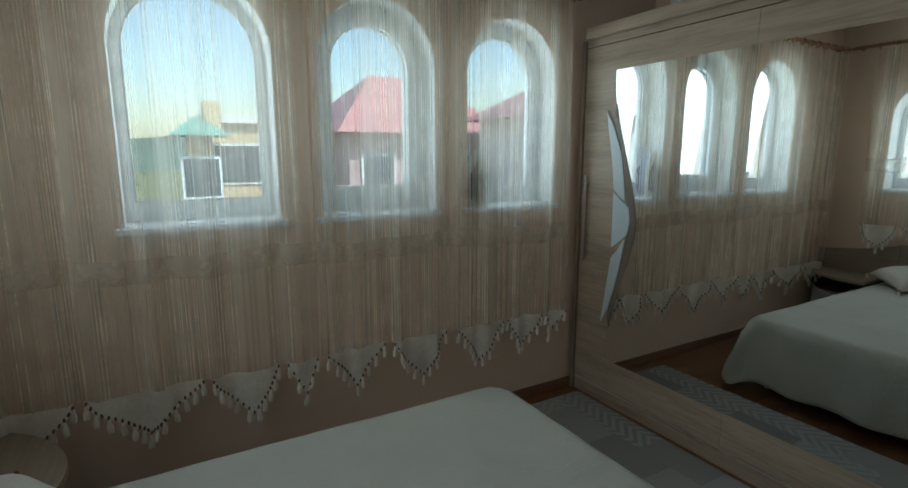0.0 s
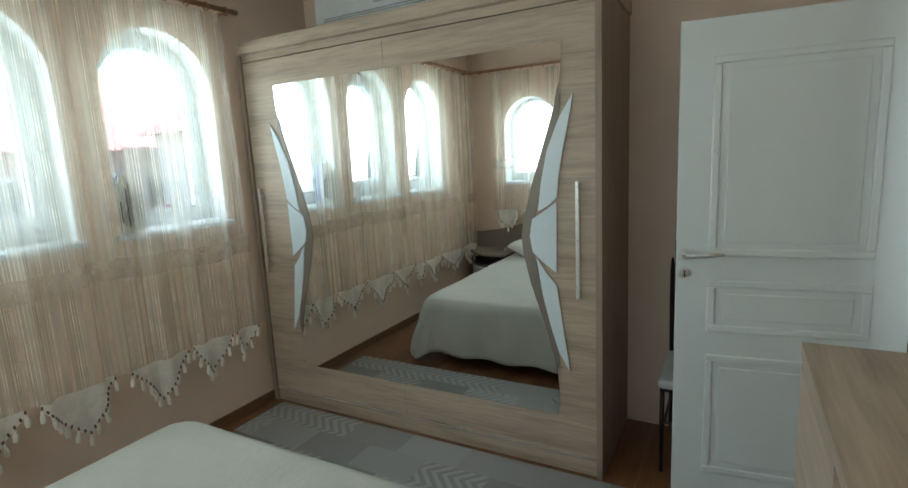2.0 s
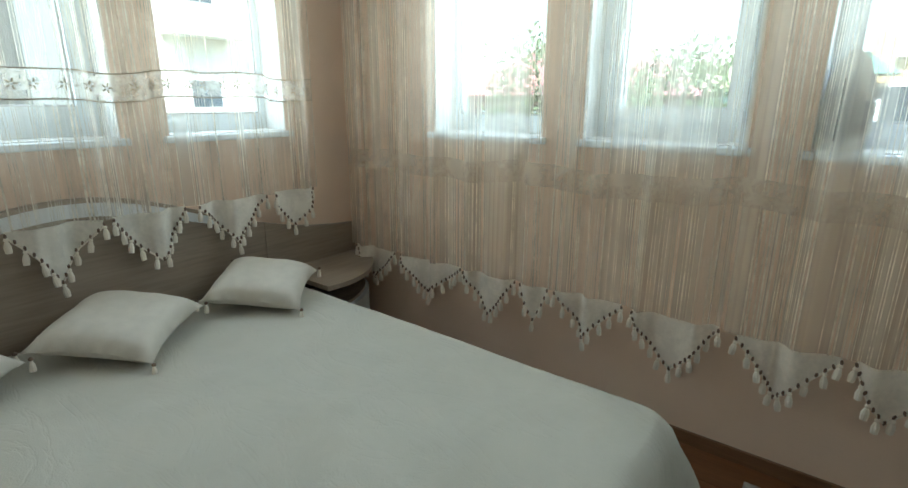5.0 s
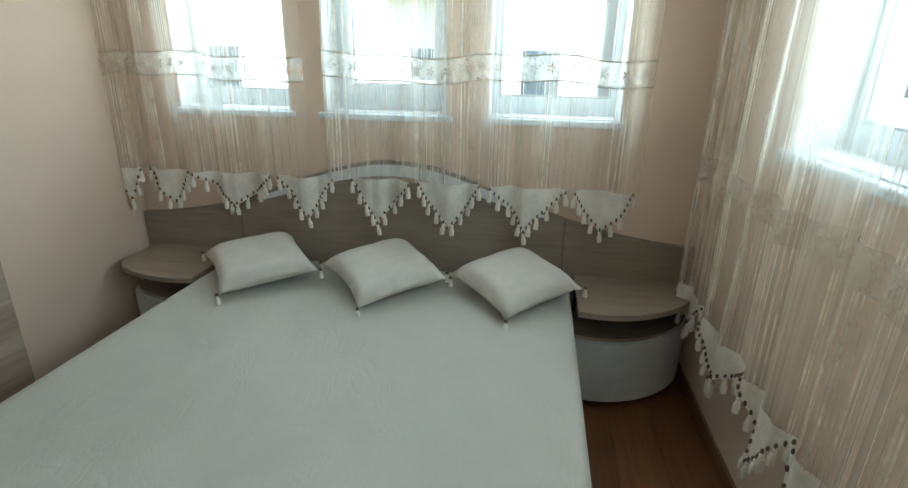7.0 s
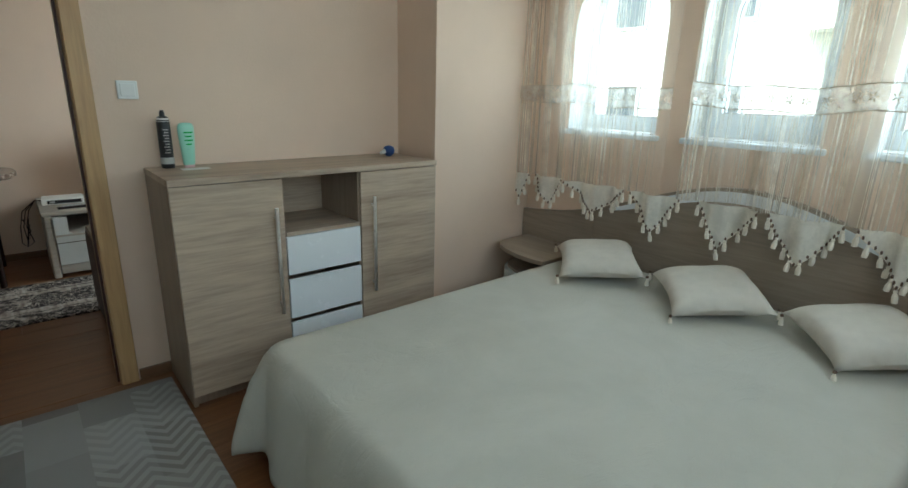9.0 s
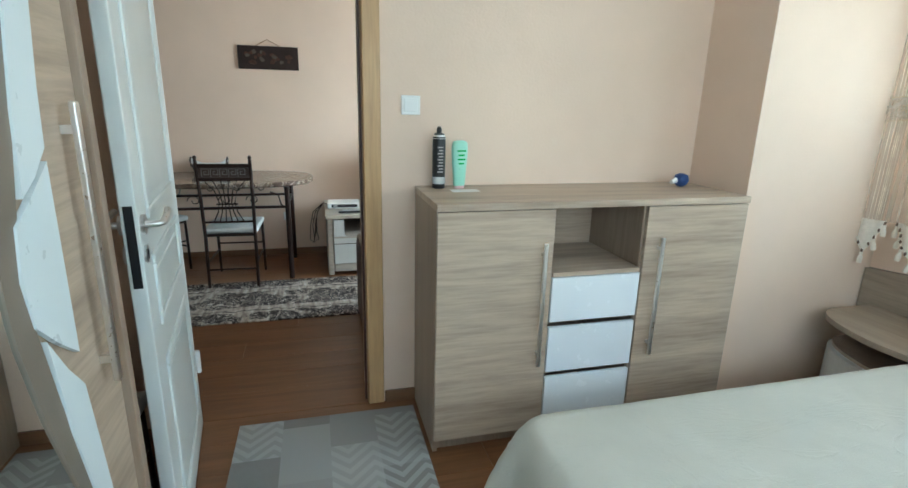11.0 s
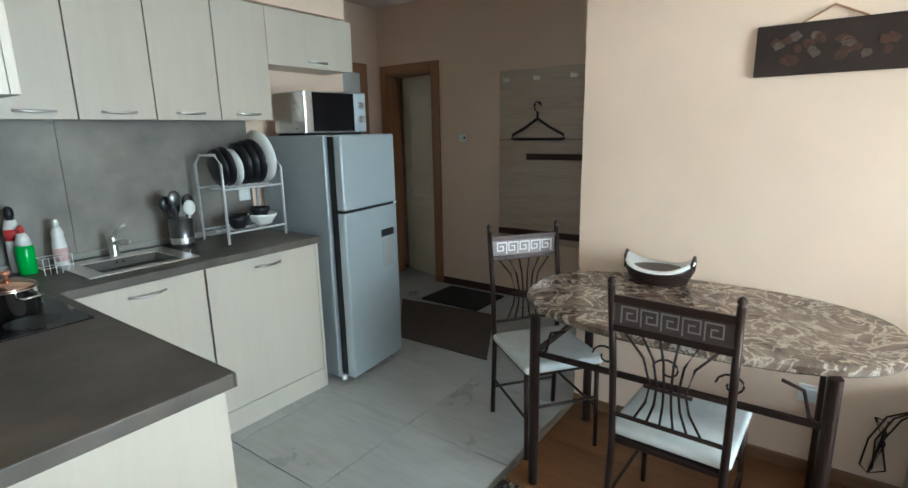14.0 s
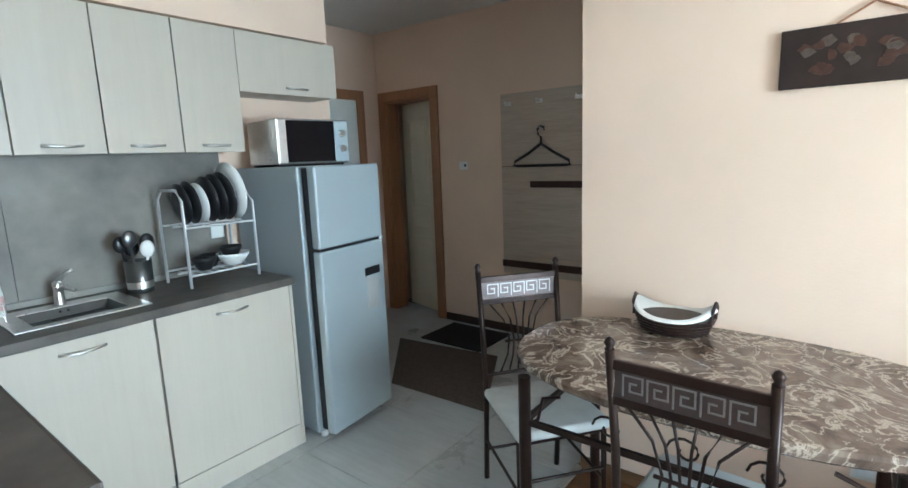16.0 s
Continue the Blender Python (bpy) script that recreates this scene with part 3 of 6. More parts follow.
# ---- windows ----
def arched_window(name, axis, c, half, glass, gz, face, depth, sash, group, spring):
    """Round-headed white window: frame ring, sash, pane, sill. face is the wall's inner face, depth how far back the frame sits."""
    sgn = 1 if axis == 'y' else -1
    def put(bm, outer, inner, lo, hi):
        oo, ii = outer, inner
        n = len(oo)
        def at(p, d):
            return (p[0], d, p[1]) if axis == 'y' else (d, p[0], p[1])
        rings = [[bm.verts.new(at(p, d)) for p in ring] for ring, d in ((oo, lo), (oo, hi), (ii, hi), (ii, lo))]
        for a, b in zip(rings, rings[1:] + rings[:1]):
            for k in range(n):
                bm.faces.new((a[k], a[(k + 1) % n], b[(k + 1) % n], b[k]))
        bmesh.ops.recalc_face_normals(bm, faces=bm.faces)
        return bm
    w = thing(name, "white arched plastic window with a sill", "window", group)
    w["kind"] = "structure"
    f0 = face + sgn * depth
    mid = (half + glass) / 2 + 0.005
    zb = gz - 0.06
    part("window_frame", put(bmesh.new(), arch(c, half, 1.235, spring), arch(c, mid, zb + 0.01, spring), f0 - sgn * 0.0, f0 + sgn * 0.07), "upvc", w)
    part("reveal_lining", put(bmesh.new(), arch(c, half - 0.0005, 1.2405, spring), arch(c, half - 0.004, 1.2445, spring), face + sgn * 0.004, f0 - sgn * 0.001), "reveal", w, "white plastered window reveal")
    s0 = f0 - sgn * sash
    part("sash", put(bmesh.new(), arch(c, mid + 0.006, zb, spring), arch(c, glass + 0.008, gz - 0.008, spring), s0, f0 + sgn * 0.05), "upvc", w)
    part("gasket", put(bmesh.new(), arch(c, glass + 0.009, gz - 0.009, spring), arch(c, glass, gz, spring), f0 + sgn * 0.006, f0 + sgn * 0.03), "label_grey", w)
    pane = part("pane", prism(bmesh.new(), arch(c, glass + 0.004, gz - 0.004, spring), axis, f0 + sgn * 0.016, f0 + sgn * 0.022), "glass", w)
    pane.visible_shadow = False
    a, b = sorted((face - sgn * 0.035, f0))
    bm = bmesh.new()
    if axis == 'y':
        box(bm, c - half - 0.03, c + half + 0.03, a, AY1, 1.21, 1.24, r=0.008)
        box(bm, c - half, c + half, AY1 - 0.005, b + 0.01, 1.2105, 1.2395)
    else:
        box(bm, AX0, b, c - half - 0.03, c + half + 0.03, 1.21, 1.24, r=0.008)
        box(bm, a, AX0 + 0.005, c - half, c + half, 1.2105, 1.2395)
    part("window_sill", bm, "upvc", w)
    if sash > 0.01:
        bm = bmesh.new()
        u = c - mid + 0.035
        for za, zb2, d in ((1.62, 1.68, 0.012), (1.55, 1.66, 0.03)):
            d0, d1 = sorted((s0 - sgn * (d - 0.012), s0 - sgn * d))
            if axis == 'y':
                box(bm, u - 0.012, u + 0.012, d0, d1, za, zb2, r=0.004)
            else:
                box(bm, d0, d1, u - 0.012, u + 0.012, za, zb2, r=0.004)
        part("window_handle", bm, "plastic_white", w)
    return w


for i, (c, g) in enumerate(zip(A_C, A_G)):
    arched_window("window_%d" % (i + 1), 'y', c, 0.31, g, 1.375 if i == 1 else 1.335, AY1, 0.155, 0.02 if i == 1 else 0.004, "arched windows", SPRING)
for i, (c, g) in enumerate(zip(B_C, B_G)):
    arched_window("window_%d" % (i + 4), 'x', c, 0.30, g, 1.375 if i == 1 else 1.335, AX0, 0.175, 0.02 if i == 1 else 0.004, "arched windows", SPRING_B)
w = thing("window_7", "wide white plastic living room window", "window")
w["kind"] = "structure"
bm = bmesh.new()
for a, b, za, zb in ((WY0, WY0 + 0.07, 0.25, 2.25), (WY1 - 0.07, WY1, 0.25, 2.25), (WY0 + 0.07, WY1 - 0.07, 0.25, 0.32), (WY0 + 0.07, WY1 - 0.07, 2.18, 2.25), (WYM - 0.03, WYM + 0.03, 0.32, 2.18)):
    box(bm, LX - 0.13, LX - 0.06, a, b, za, zb, r=0.005)
part("window_frame", bm, "upvc", w)
for a, b in ((WY0 + 0.07, WYM - 0.03), (WYM + 0.03, WY1 - 0.07)):
    part("pane", B(LX - 0.10, LX - 0.094, a, b, 0.32, 2.18), "glass", w).visible_shadow = False


# ---- doorway and doors ----
dw = thing("door_frame", "golden oak veneer door frame round the open doorway", "door frame")
dw["kind"] = "structure"
for y0, y1 in ((AY0, AY0 + 0.016), (DY - 0.016, DY)):
    part("casing", B(OPEN0 - 0.07, OPEN0 + 0.004, y0, y1, 0, OPENZ + 0.08, r=0.005), "casing", dw)
    part("casing", B(OPEN1 - 0.004, OPEN1 + 0.085, y0, y1, 0, OPENZ + 0.08, r=0.005), "casing", dw)
    part("casing", B(OPEN0 - 0.07, OPEN1 + 0.085, y0 - 0.001, y1 + 0.001, OPENZ - 0.004, OPENZ + 0.085, r=0.005), "casing", dw)
part("jamb", B(OPEN0, OPEN0 + 0.008, DY, AY0, 0, OPENZ, r=0.003), "jamb_shaded", dw)
part("jamb", B(OPEN1 - 0.022, OPEN1, DY, AY0, 0, OPENZ, r=0.003), "jamb_shaded", dw)
part("jamb", B(OPEN0 + 0.008, OPEN1 - 0.022, DY, AY0, OPENZ - 0.022, OPENZ, r=0.003), "casing", dw)
part("rubber_seal", B(OPEN0 + 0.008, OPEN0 + 0.018, AY0 - 0.05, AY0 - 0.032, 0, OPENZ - 0.022), "seal", dw, "dark brown rubber seal")


def panel_door(name, width, height, label, panels, m, paint="door_white"):
    """A leaf in its own plane: hinge at the origin, x along the leaf, y its thickness."""
    d = thing(name, label, "door", at=m)
    d["kind"] = "structure"
    part("leaf", B(0, width, -0.02, 0.02, 0, height, r=0.004), paint, d)
    for z0, z1 in panels:
        for y0, y1 in ((-0.028, -0.018), (0.018, 0.028)):
            bm = bmesh.new()
            x0, x1 = 0.12, width - 0.12
            for a, b, za, zb in ((x0, x1, z0, z0 + 0.03), (x0, x1, z1 - 0.03, z1), (x0, x0 + 0.03, z0 + 0.03, z1 - 0.03), (x1 - 0.03, x1, z0 + 0.03, z1 - 0.03)):
                box(bm, a, b, y0, y1, za, zb, r=0.006)
            part("moulding", bm, paint, d)
            part("panel", B(x0 + 0.055, x1 - 0.055, y0 * 0.85 if y0 < 0 else y0 * 0.9, y1 * 0.85 if y0 > 0 else y1 * 0.9, z0 + 0.055, z1 - 0.055, r=0.004), paint, d)
    return d


hinge, free = Vector((0.60, -1.545)), Vector((0.505, -0.785))
ang = math.degrees(math.atan2(free.y - hinge.y, free.x - hinge.x))
leaf = panel_door("door_1", 0.795, 2.0, "white panelled interior door standing open", [(1.08, 1.86), (0.76, 0.98), (0.12, 0.66)], pose(hinge.x, hinge.y, 0.012, 0, 0, ang))
for side in (1, -1):
    hnd = part("door_handle", rod(bmesh.new(), (0.762, side * 0.02, 1.085), (0.762, side * 0.03, 1.085), 0.026, 20), "chrome", leaf, "chrome lever handle with round rose")
    bm = tube(bmesh.new(), [(0.762, side * 0.025, 1.085), (0.762, side * 0.06, 1.085), (0.745, side * 0.07, 1.086), (0.69, side * 0.07, 1.09), (0.622, side * 0.066, 1.096)], 0.009, 10)
    part("lever", bm, "chrome", hnd, smooth=True)
    esc = part("escutcheon", rod(bmesh.new(), (0.762, side * 0.02, 1.005), (0.762, side * 0.027, 1.005), 0.024, 20), "chrome", leaf)
    part("keyhole", B(0.759, 0.765, side * 0.0265, side * 0.0285, 0.992, 1.018), "black", esc)
part("lock_plate", B(0.794, 0.798, -0.011, 0.011, 0.92, 1.14, r=0.001), "black", leaf, "dark lock faceplate")
for z in (0.25, 1.75):
    part("hinge", rod(bmesh.new(), (-0.006, 0.027, z), (-0.006, 0.027, z + 0.1), 0.011), "plastic_white", leaf)

fdr = panel_door("door_2", 0.56, 2.006, "cream panelled door standing ajar in a brown frame", [(1.02, 1.86), (0.80, 0.95), (0.12, 0.72)], pose(FD0 + 0.03, FY - 0.12, 0.012, 0, 0, -14), "ivory")
fr = thing("hall_door_frame", "brown veneer door frame in the hall", "door frame")
fr["kind"] = "structure"
part("casing", B(FD0 - 0.085, FD0 + 0.004, FY, FY + 0.016, 0, 2.12, r=0.004), "frame_brown", fr)
part("casing", B(FD1 - 0.004, FD1 + 0.08, FY, FY + 0.016, 0, 2.12, r=0.004), "frame_brown", fr)
part("casing", B(FD0 + 0.004, FD1 - 0.004, FY, FY + 0.017, 2.035, 2.12, r=0.004), "frame_brown", fr)
part("jamb", B(FD0, FD0 + 0.02, FY - 0.15, FY, 0, 2.04), "frame_brown", fr)
part("jamb", B(FD1 - 0.02, FD1, FY - 0.15, FY, 0, 2.04), "frame_brown", fr)
part("jamb", B(FD0 + 0.02, FD1 - 0.02, FY - 0.15, FY, 2.02, 2.04), "frame_brown", fr)
gd = thing("door_3", "closed pale door in a brown frame at the end of the hall", "door")
gd["kind"] = "structure"
part("leaf", B(GX - 0.02, GX, -5.47, -4.75, 0.01, 2.04, r=0.004), "door_white", gd)
part("casing", B(GX - 0.03, GX, -5.56, -5.475, 0, 2.13, r=0.004), "frame_brown", gd)
part("casing", B(GX - 0.03, GX, -4.745, -4.66, 0, 2.13, r=0.004), "frame_brown", gd)
part("casing", B(GX - 0.03, GX, -5.475, -4.745, 2.045, 2.13, r=0.004), "frame_brown", gd)


# ---- bedroom ----
def bed():
    b = thing("bed", "double bed with a smooth cream bedspread hanging to the floor", "bed")
    x0, x1, y0, y1, zt = -2.56, -0.525, -0.65, 1.135, 0.488
    part("bed_base", B(x0 + 0.02, x1 - 0.06, y0 + 0.05, y1 - 0.05, 0.16, 0.3, r=0.01), "truffle", b)
    part("mattress", B(x0 + 0.01, x1 - 0.035, y0 + 0.03, y1 - 0.03, 0.3, zt - 0.012, r=0.05, seg=4), "linen", b)
    for x, y in ((x1 - 0.14, y0 + 0.12), (x1 - 0.14, y1 - 0.12), (x0 + 0.15, y0 + 0.12), (x0 + 0.15, y1 - 0.12)):
        part("leg", rod(bmesh.new(), (x, y, 0), (x, y, 0.17), 0.022, 12, 0.032), "plastic_white", b)
    # the spread: a sheet that bends over the foot and the two sides, round at the corners
    bm = bmesh.new()
    nx, ny, drop, R, soft = 84, 90, 0.35, 0.11, 0.05
    L, Wd = (x1 - x0) + drop, (y1 - y0) + 2 * drop
    grid = []
    for i in range(nx + 1):
        row = []
        for j in range(ny + 1):
            px, py = x0 + L * i / nx, y0 - drop + Wd * j / ny
            q = Vector((min(px, x1 - R), min(max(py, y0 + R), y1 - R)))
            v = Vector((px, py)) - q
            dist = v.length
            over = dist - (R - soft)
            if over <= 0:
                x, y, z = px, py, zt
            else:
                nrm = v / dist
                bend = min(1, over / (soft * 1.4))
                fall = min(max(0, over - soft * 0.9), 0.40)
                a = math.atan2(py, px)
                corner = 2 * abs(nrm.x * nrm.y)
                fold = 0.022 * math.sin(px * 19 * abs(nrm.y) + py * 17 * abs(nrm.x) + 1.1) + 0.02 * corner * math.sin(math.atan2(nrm.y, nrm.x) * 13)
                out = (R - soft) + soft * math.sin(bend * math.pi / 2) + min(1, fall / drop) ** 0.6 * (0.06 * max(nrm.x, 0) - 0.012 * abs(nrm.y) + fold * (0.45 + 0.55 * max(nrm.x, 0)) + 0.10 * corner)
                x, y = q.x + nrm.x * out, q.y + nrm.y * out
                z = zt - soft * (1 - math.cos(bend * math.pi / 2)) - fall
            z += 0.004 * noise.noise((x * 2.2, y * 2.2, 0)) + 0.0022 * noise.noise((x * 9, y * 7, 3))
            z = max(z, 0.02)
            row.append(bm.verts.new((x, y, z)))
        grid.append(row)
    for i in range(nx):
        for j in range(ny):
            bm.faces.new((grid[i][j], grid[i + 1][j], grid[i + 1][j + 1], grid[i][j + 1]))
    ob = part("bedspread", bm, "cover", b, "cream woven bedspread", True)
    sol = ob.modifiers.new("thick", 'SOLIDIFY')
    sol.thickness, sol.offset = 0.006, -1
    return b


bed()


def arc_top(y):
    """Height of the headboard's curved top."""
    t = (y - 0.24) / 1.4
    return 0.66 + 0.36 * math.exp(-(t * 1.75) ** 2)


hb = thing("headboard", "long truffle oak headboard with a curved top and white inlay", "headboard")
cuts = [-1.185, -0.60, 1.085, 1.70]
for a, b in zip(cuts, cuts[1:]):
    n = 16
    top = [(a + 0.002 + (b - a - 0.004) * k / n, arc_top(a + (b - a) * k / n)) for k in range(n + 1)]
    bm = prism(bmesh.new(), [(a + 0.002, 0.05)] + top + [(b - 0.002, 0.05)], 'x', AX0 + 0.002, AX0 + 0.04)
    part("panel", bm, "truffle", hb)
bm = bmesh.new()
n, prev = 36, None
for k in range(n + 1):
    y = -0.5 + 1.5 * k / n
    h = 0.006 + 0.05 * math.sin(math.pi * k / n) ** 0.5
    z = arc_top(y) - 0.018
    col = [bm.verts.new((AX0 + d, y, zz)) for d, zz in ((0.038, z), (0.044, z), (0.044, z - h), (0.038, z - h))]
    if prev:
        for q in range(4):
            bm.faces.new((prev[q], col[q], col[(q + 1) % 4], prev[(q + 1) % 4]))
    prev = col
bmesh.ops.recalc_face_normals(bm, faces=bm.faces)
part("inlay", bm, "white_gloss", hb, "white curved inlay strip")


def nightstand(bedside, wallside, front, taper, label):
    """A corner shelf: a bowed top that narrows away from the bed, an open gap and a bowed pale drawer."""
    t = thing("nightstand", label, "nightstand", "nightstands by the bed")
    y0, y1 = sorted((bedside, wallside))

    def bow(inset, z0, z1, mat, name, lab=""):
        n = 18
        pts = [(AX0 + 0.042, wallside), (AX0 + 0.042, bedside)]
        for k in range(n + 1):
            u = k / n
            pts.append((front - inset - taper * max(0, u - 0.12) ** 2.2 - 0.02 * (1 - u) ** 6 - 0.06 * u ** 14, bedside + (wallside - bedside) * u))
        part(name, prism(bmesh.new(), pts, 'z', z0, z1), mat, t, lab)
    bow(0.0, 0.475, 0.5, "truffle", "top")
    bow(0.08, 0.33, 0.345, "truffle", "shelf")
    bow(0.05, 0.04, 0.33, "seat", "drawer", "pale grey curved drawer front")
    part("back", B(AX0 + 0.042, AX0 + 0.055, y0 + 0.01, y1 - 0.01, 0.345, 0.475), "dark_wood", t)
    part("side", B(AX0 + 0.055, AX0 + 0.13, y0, y0 + 0.016, 0.345, 0.475), "dark_wood", t)
    part("side", B(AX0 + 0.055, AX0 + 0.13, y1 - 0.016, y1, 0.345, 0.475), "dark_wood", t)
    part("plinth", B(AX0 + 0.05, AX0 + 0.13, y0 + 0.02, y1 - 0.02, 0, 0.04), "dark_wood", t)


nightstand(-0.635, -1.12, -2.18, 0.16, "oak nightstand with a bowed top in the corner by the pillar")
nightstand(1.15, 1.69, -2.19, 0.34, "oak nightstand with a bowed top under the long curtain")


def pillow(cx, cy, w, h, turn, tilt):
    p = thing("cushion", "flat cream linen cushion with corner tassels lying on the bed", "cushion", "cushions on the bed", pose(cx - 0.03, cy, 0.515, 0, tilt, 0) @ pose(0, 0, 0, 0, 0, turn))
    bm = bmesh.new()
    n = 18
    lay = []
    for side in (1, -1):
        g = []
        for i in range(n + 1):
            row = []
            for j in range(n + 1):
                u, v = 2 * i / n - 1, 2 * j / n - 1
                pin = 1 - 0.10 * (1 - abs(u) ** 2) * abs(v) ** 3
                pin2 = 1 - 0.10 * (1 - abs(v) ** 2) * abs(u) ** 3
                puff = max(0, (1 - u ** 4) * (1 - v ** 4)) ** 0.55
                z = 0.05 + (0.075 if side > 0 else -0.05) * puff + 0.004 * noise.noise((u * 3 + cx, v * 3 + cy, side))
                z += 0.016 * (1 - u * u) * v * v + 0.016 * (1 - v * v) * u * u
                row.append(bm.verts.new((u * w / 2 * pin2, v * h / 2 * pin, z)))
            g.append(row)
        for i in range(n):
            for j in range(n):
                f = (g[i][j], g[i + 1][j], g[i + 1][j + 1], g[i][j + 1])
                bm.faces.new(f if side > 0 else f[::-1])
        lay.append(g)
    bmesh.ops.remove_doubles(bm, verts=bm.verts, dist=0.0012)
    part("cover", bm, "linen", p, "", True)
    for sx in (1, -1):
        for sy in (1, -1):
            bm = lathe(bmesh.new(), [(0.001, 0.05), (0.006, 0.045), (0.007, 0.04), (0.004, 0.036), (0.009, 0.022), (0.011, 0.0)], (sx * (w / 2 + 0.008), sy * (h / 2 + 0.008), 0.012), 8)
            tas = part("tassel", bm, "tassel", p)
            part("knot", lathe(bmesh.new(), [(0.002, 0.052), (0.0075, 0.047), (0.0075, 0.041), (0.003, 0.037)], (sx * (w / 2 + 0.008), sy * (h / 2 + 0.008), 0.012), 8), "bead", tas, "brown knot")


pillow(-2.285, -0.34, 0.45, 0.43, 40, 6)
pillow(-2.30, 0.27, 0.43, 0.43, 41, 9)
pillow(-2.30, 0.87, 0.42, 0.42, 42, 9)


tassel_mesh = bpy.data.meshes.new("tassel")
bm = lathe(bmesh.new(), [(0.0105, -0.056), (0.012, -0.034), (0.008, -0.018), (0.005, -0.014), (0.0085, -0.009), (0.005, 0.0)], n=8)
bm.to_mesh(tassel_mesh)
bm.free()
tassel_mesh.materials.append(M["tassel"])
bead_mesh = bpy.data.meshes.new("bead")
bm = lathe(bmesh.new(), [(0.002, -0.009), (0.0046, -0.005), (0.005, 0.0), (0.0046, 0.005), (0.002, 0.009)], n=6)
bm.to_mesh(bead_mesh)
bm.free()
bead_mesh.materials.append(M["bead"])


# curtains
def curtain(name, axis, plane, u0, u1, top, hem, tips, band, gathers, label, seed):
    """A gathered string curtain: voile, strings, lace band and a pointed lace hem with tassels."""
    rng = random.Random(seed)
    c = thing(name, label, "curtain", "string curtains at the windows")
    ph = [rng.uniform(0, 6.28) for _ in range(4)]

    def at(u, z):
        amp = 0.012 + 0.016 * smoothstep(top, hem, z)
        d = (0.6 if axis == 'y' else 0.8) * amp * (math.sin(u * 33 + ph[0]) + 0.6 * math.sin(u * 57 + ph[1]) + 0.5 * math.sin(u * 13 + ph[2] + z * 0.8))
        u2 = u + 0.012 * math.sin(u * 26 + ph[3]) * smoothstep(top, hem, z)
        return u2, d

    def wave(u):
        """The lace band sags a little between the folds."""
        return 0.011 * math.sin(u * 6.3 + ph[1]) + 0.006 * math.sin(u * 17 + ph[0])

    def place(u, z, extra=0.0):
        u2, d = at(u, z)
        d += extra
        return (u2, plane - d, z) if axis == 'y' else (plane + d, u2, z)

    def sheet(us, zs, extra=0.0, sag=0.0):
        bm = bmesh.new()
        g = [[bm.verts.new(place(u, z + sag * wave(u), extra)) for z in zs] for u in us]
        for i in range(len(us) - 1):
            for j in range(len(zs) - 1):
                bm.faces.new((g[i][j], g[i + 1][j], g[i + 1][j + 1], g[i][j + 1]))
        return bm

    n = int((u1 - u0) / 0.012)
    us = [u0 + (u1 - u0) * k / n for k in range(n + 1)]
    zs = [hem + (top - hem) * k / 8 for k in range(9)]
    part("voile", sheet(us, zs), "sheer_a" if axis == 'y' else "sheer_b", c, "sheer cream voile", True)
    bm = bmesh.new()
    u = u0
    while u < u1:
        # strings gather in the folds and leave clearer stretches between them
        if noise.noise((u * 11.0, seed * 3.1, 0.0)) < -0.12 and rng.random() < 0.75:
            u += 0.012
            continue
        wd = rng.choice((0.001, 0.0013, 0.0022))
        a = [bm.verts.new(place(u - wd, z, 0.004)) for z in zs]
        b = [bm.verts.new(place(u + wd, z, 0.004)) for z in zs]
        for k in range(8):
            bm.faces.new((a[k], b[k], b[k + 1], a[k + 1]))
        u += rng.choice((0.007, 0.010, 0.014, 0.021, 0.011)) * gathers
    st = part("string", bm, "strand", c, "cream cotton strings", True)
    st["kind"] = "stuff"
    bz0, bz1 = band
    part("lace_band", sheet(us, [bz0, (bz0 + bz1) / 2, bz1], 0.006, 1.0), "band_lace" if axis == 'x' else "band_voile", c, "cream lace band", True)
    if axis == 'x':
        for z in (bz0, bz1):
            part("band_edge", sheet(us, [z - 0.0025, z + 0.0025], 0.009, 1.0), "band_thread", c, "thin brown edge of the lace band", True)
        k = u0 + 0.05
        while k < u1 - 0.03:
            bm = bmesh.new()
            p0 = Vector(place(k, (bz0 + bz1) / 2 + wave(k), 0.011))
            for q in range(5):
                aa = q * 2 * math.pi / 5
                rod(bm, p0 + Vector((0, 0.018 * math.cos(aa), 0.02 * math.sin(aa))), p0 + Vector((0.001, 0.006 * math.cos(aa), 0.006 * math.sin(aa))), 0.003, 5)
            part("motif", bm, "band_thread", c, "brown embroidered motif")
            k += 0.075
    # pointed hem
    for a, b, tip in tips:
        shrink = 0.06 * (b - a)
        a, b = a + shrink, b - shrink
        bm = bmesh.new()
        m = 14
        lows = []
        prev = None
        for k in range(m + 1):
            uu = a + (b - a) * k / m
            f = 1 - abs(2 * k / m - 1)
            zl = hem - (hem - tip) * (0.08 + 0.92 * f)
            lows.append((uu, zl))
            col = [bm.verts.new(place(uu, hem + 0.004 + (zl - hem) * q / 4, 0.002)) for q in range(5)]
            if prev:
                for q in range(4):
                    bm.faces.new((prev[q], col[q], col[q + 1], prev[q + 1]))
            prev = col
        point = part("hem_point", bm, "lace", c, "pointed cream lace hem", True)
        part("braid", tube(bmesh.new(), [place(ua, za, 0.006) for ua, za in lows], 0.0036, 6), "tassel", point, "cream crochet braid")
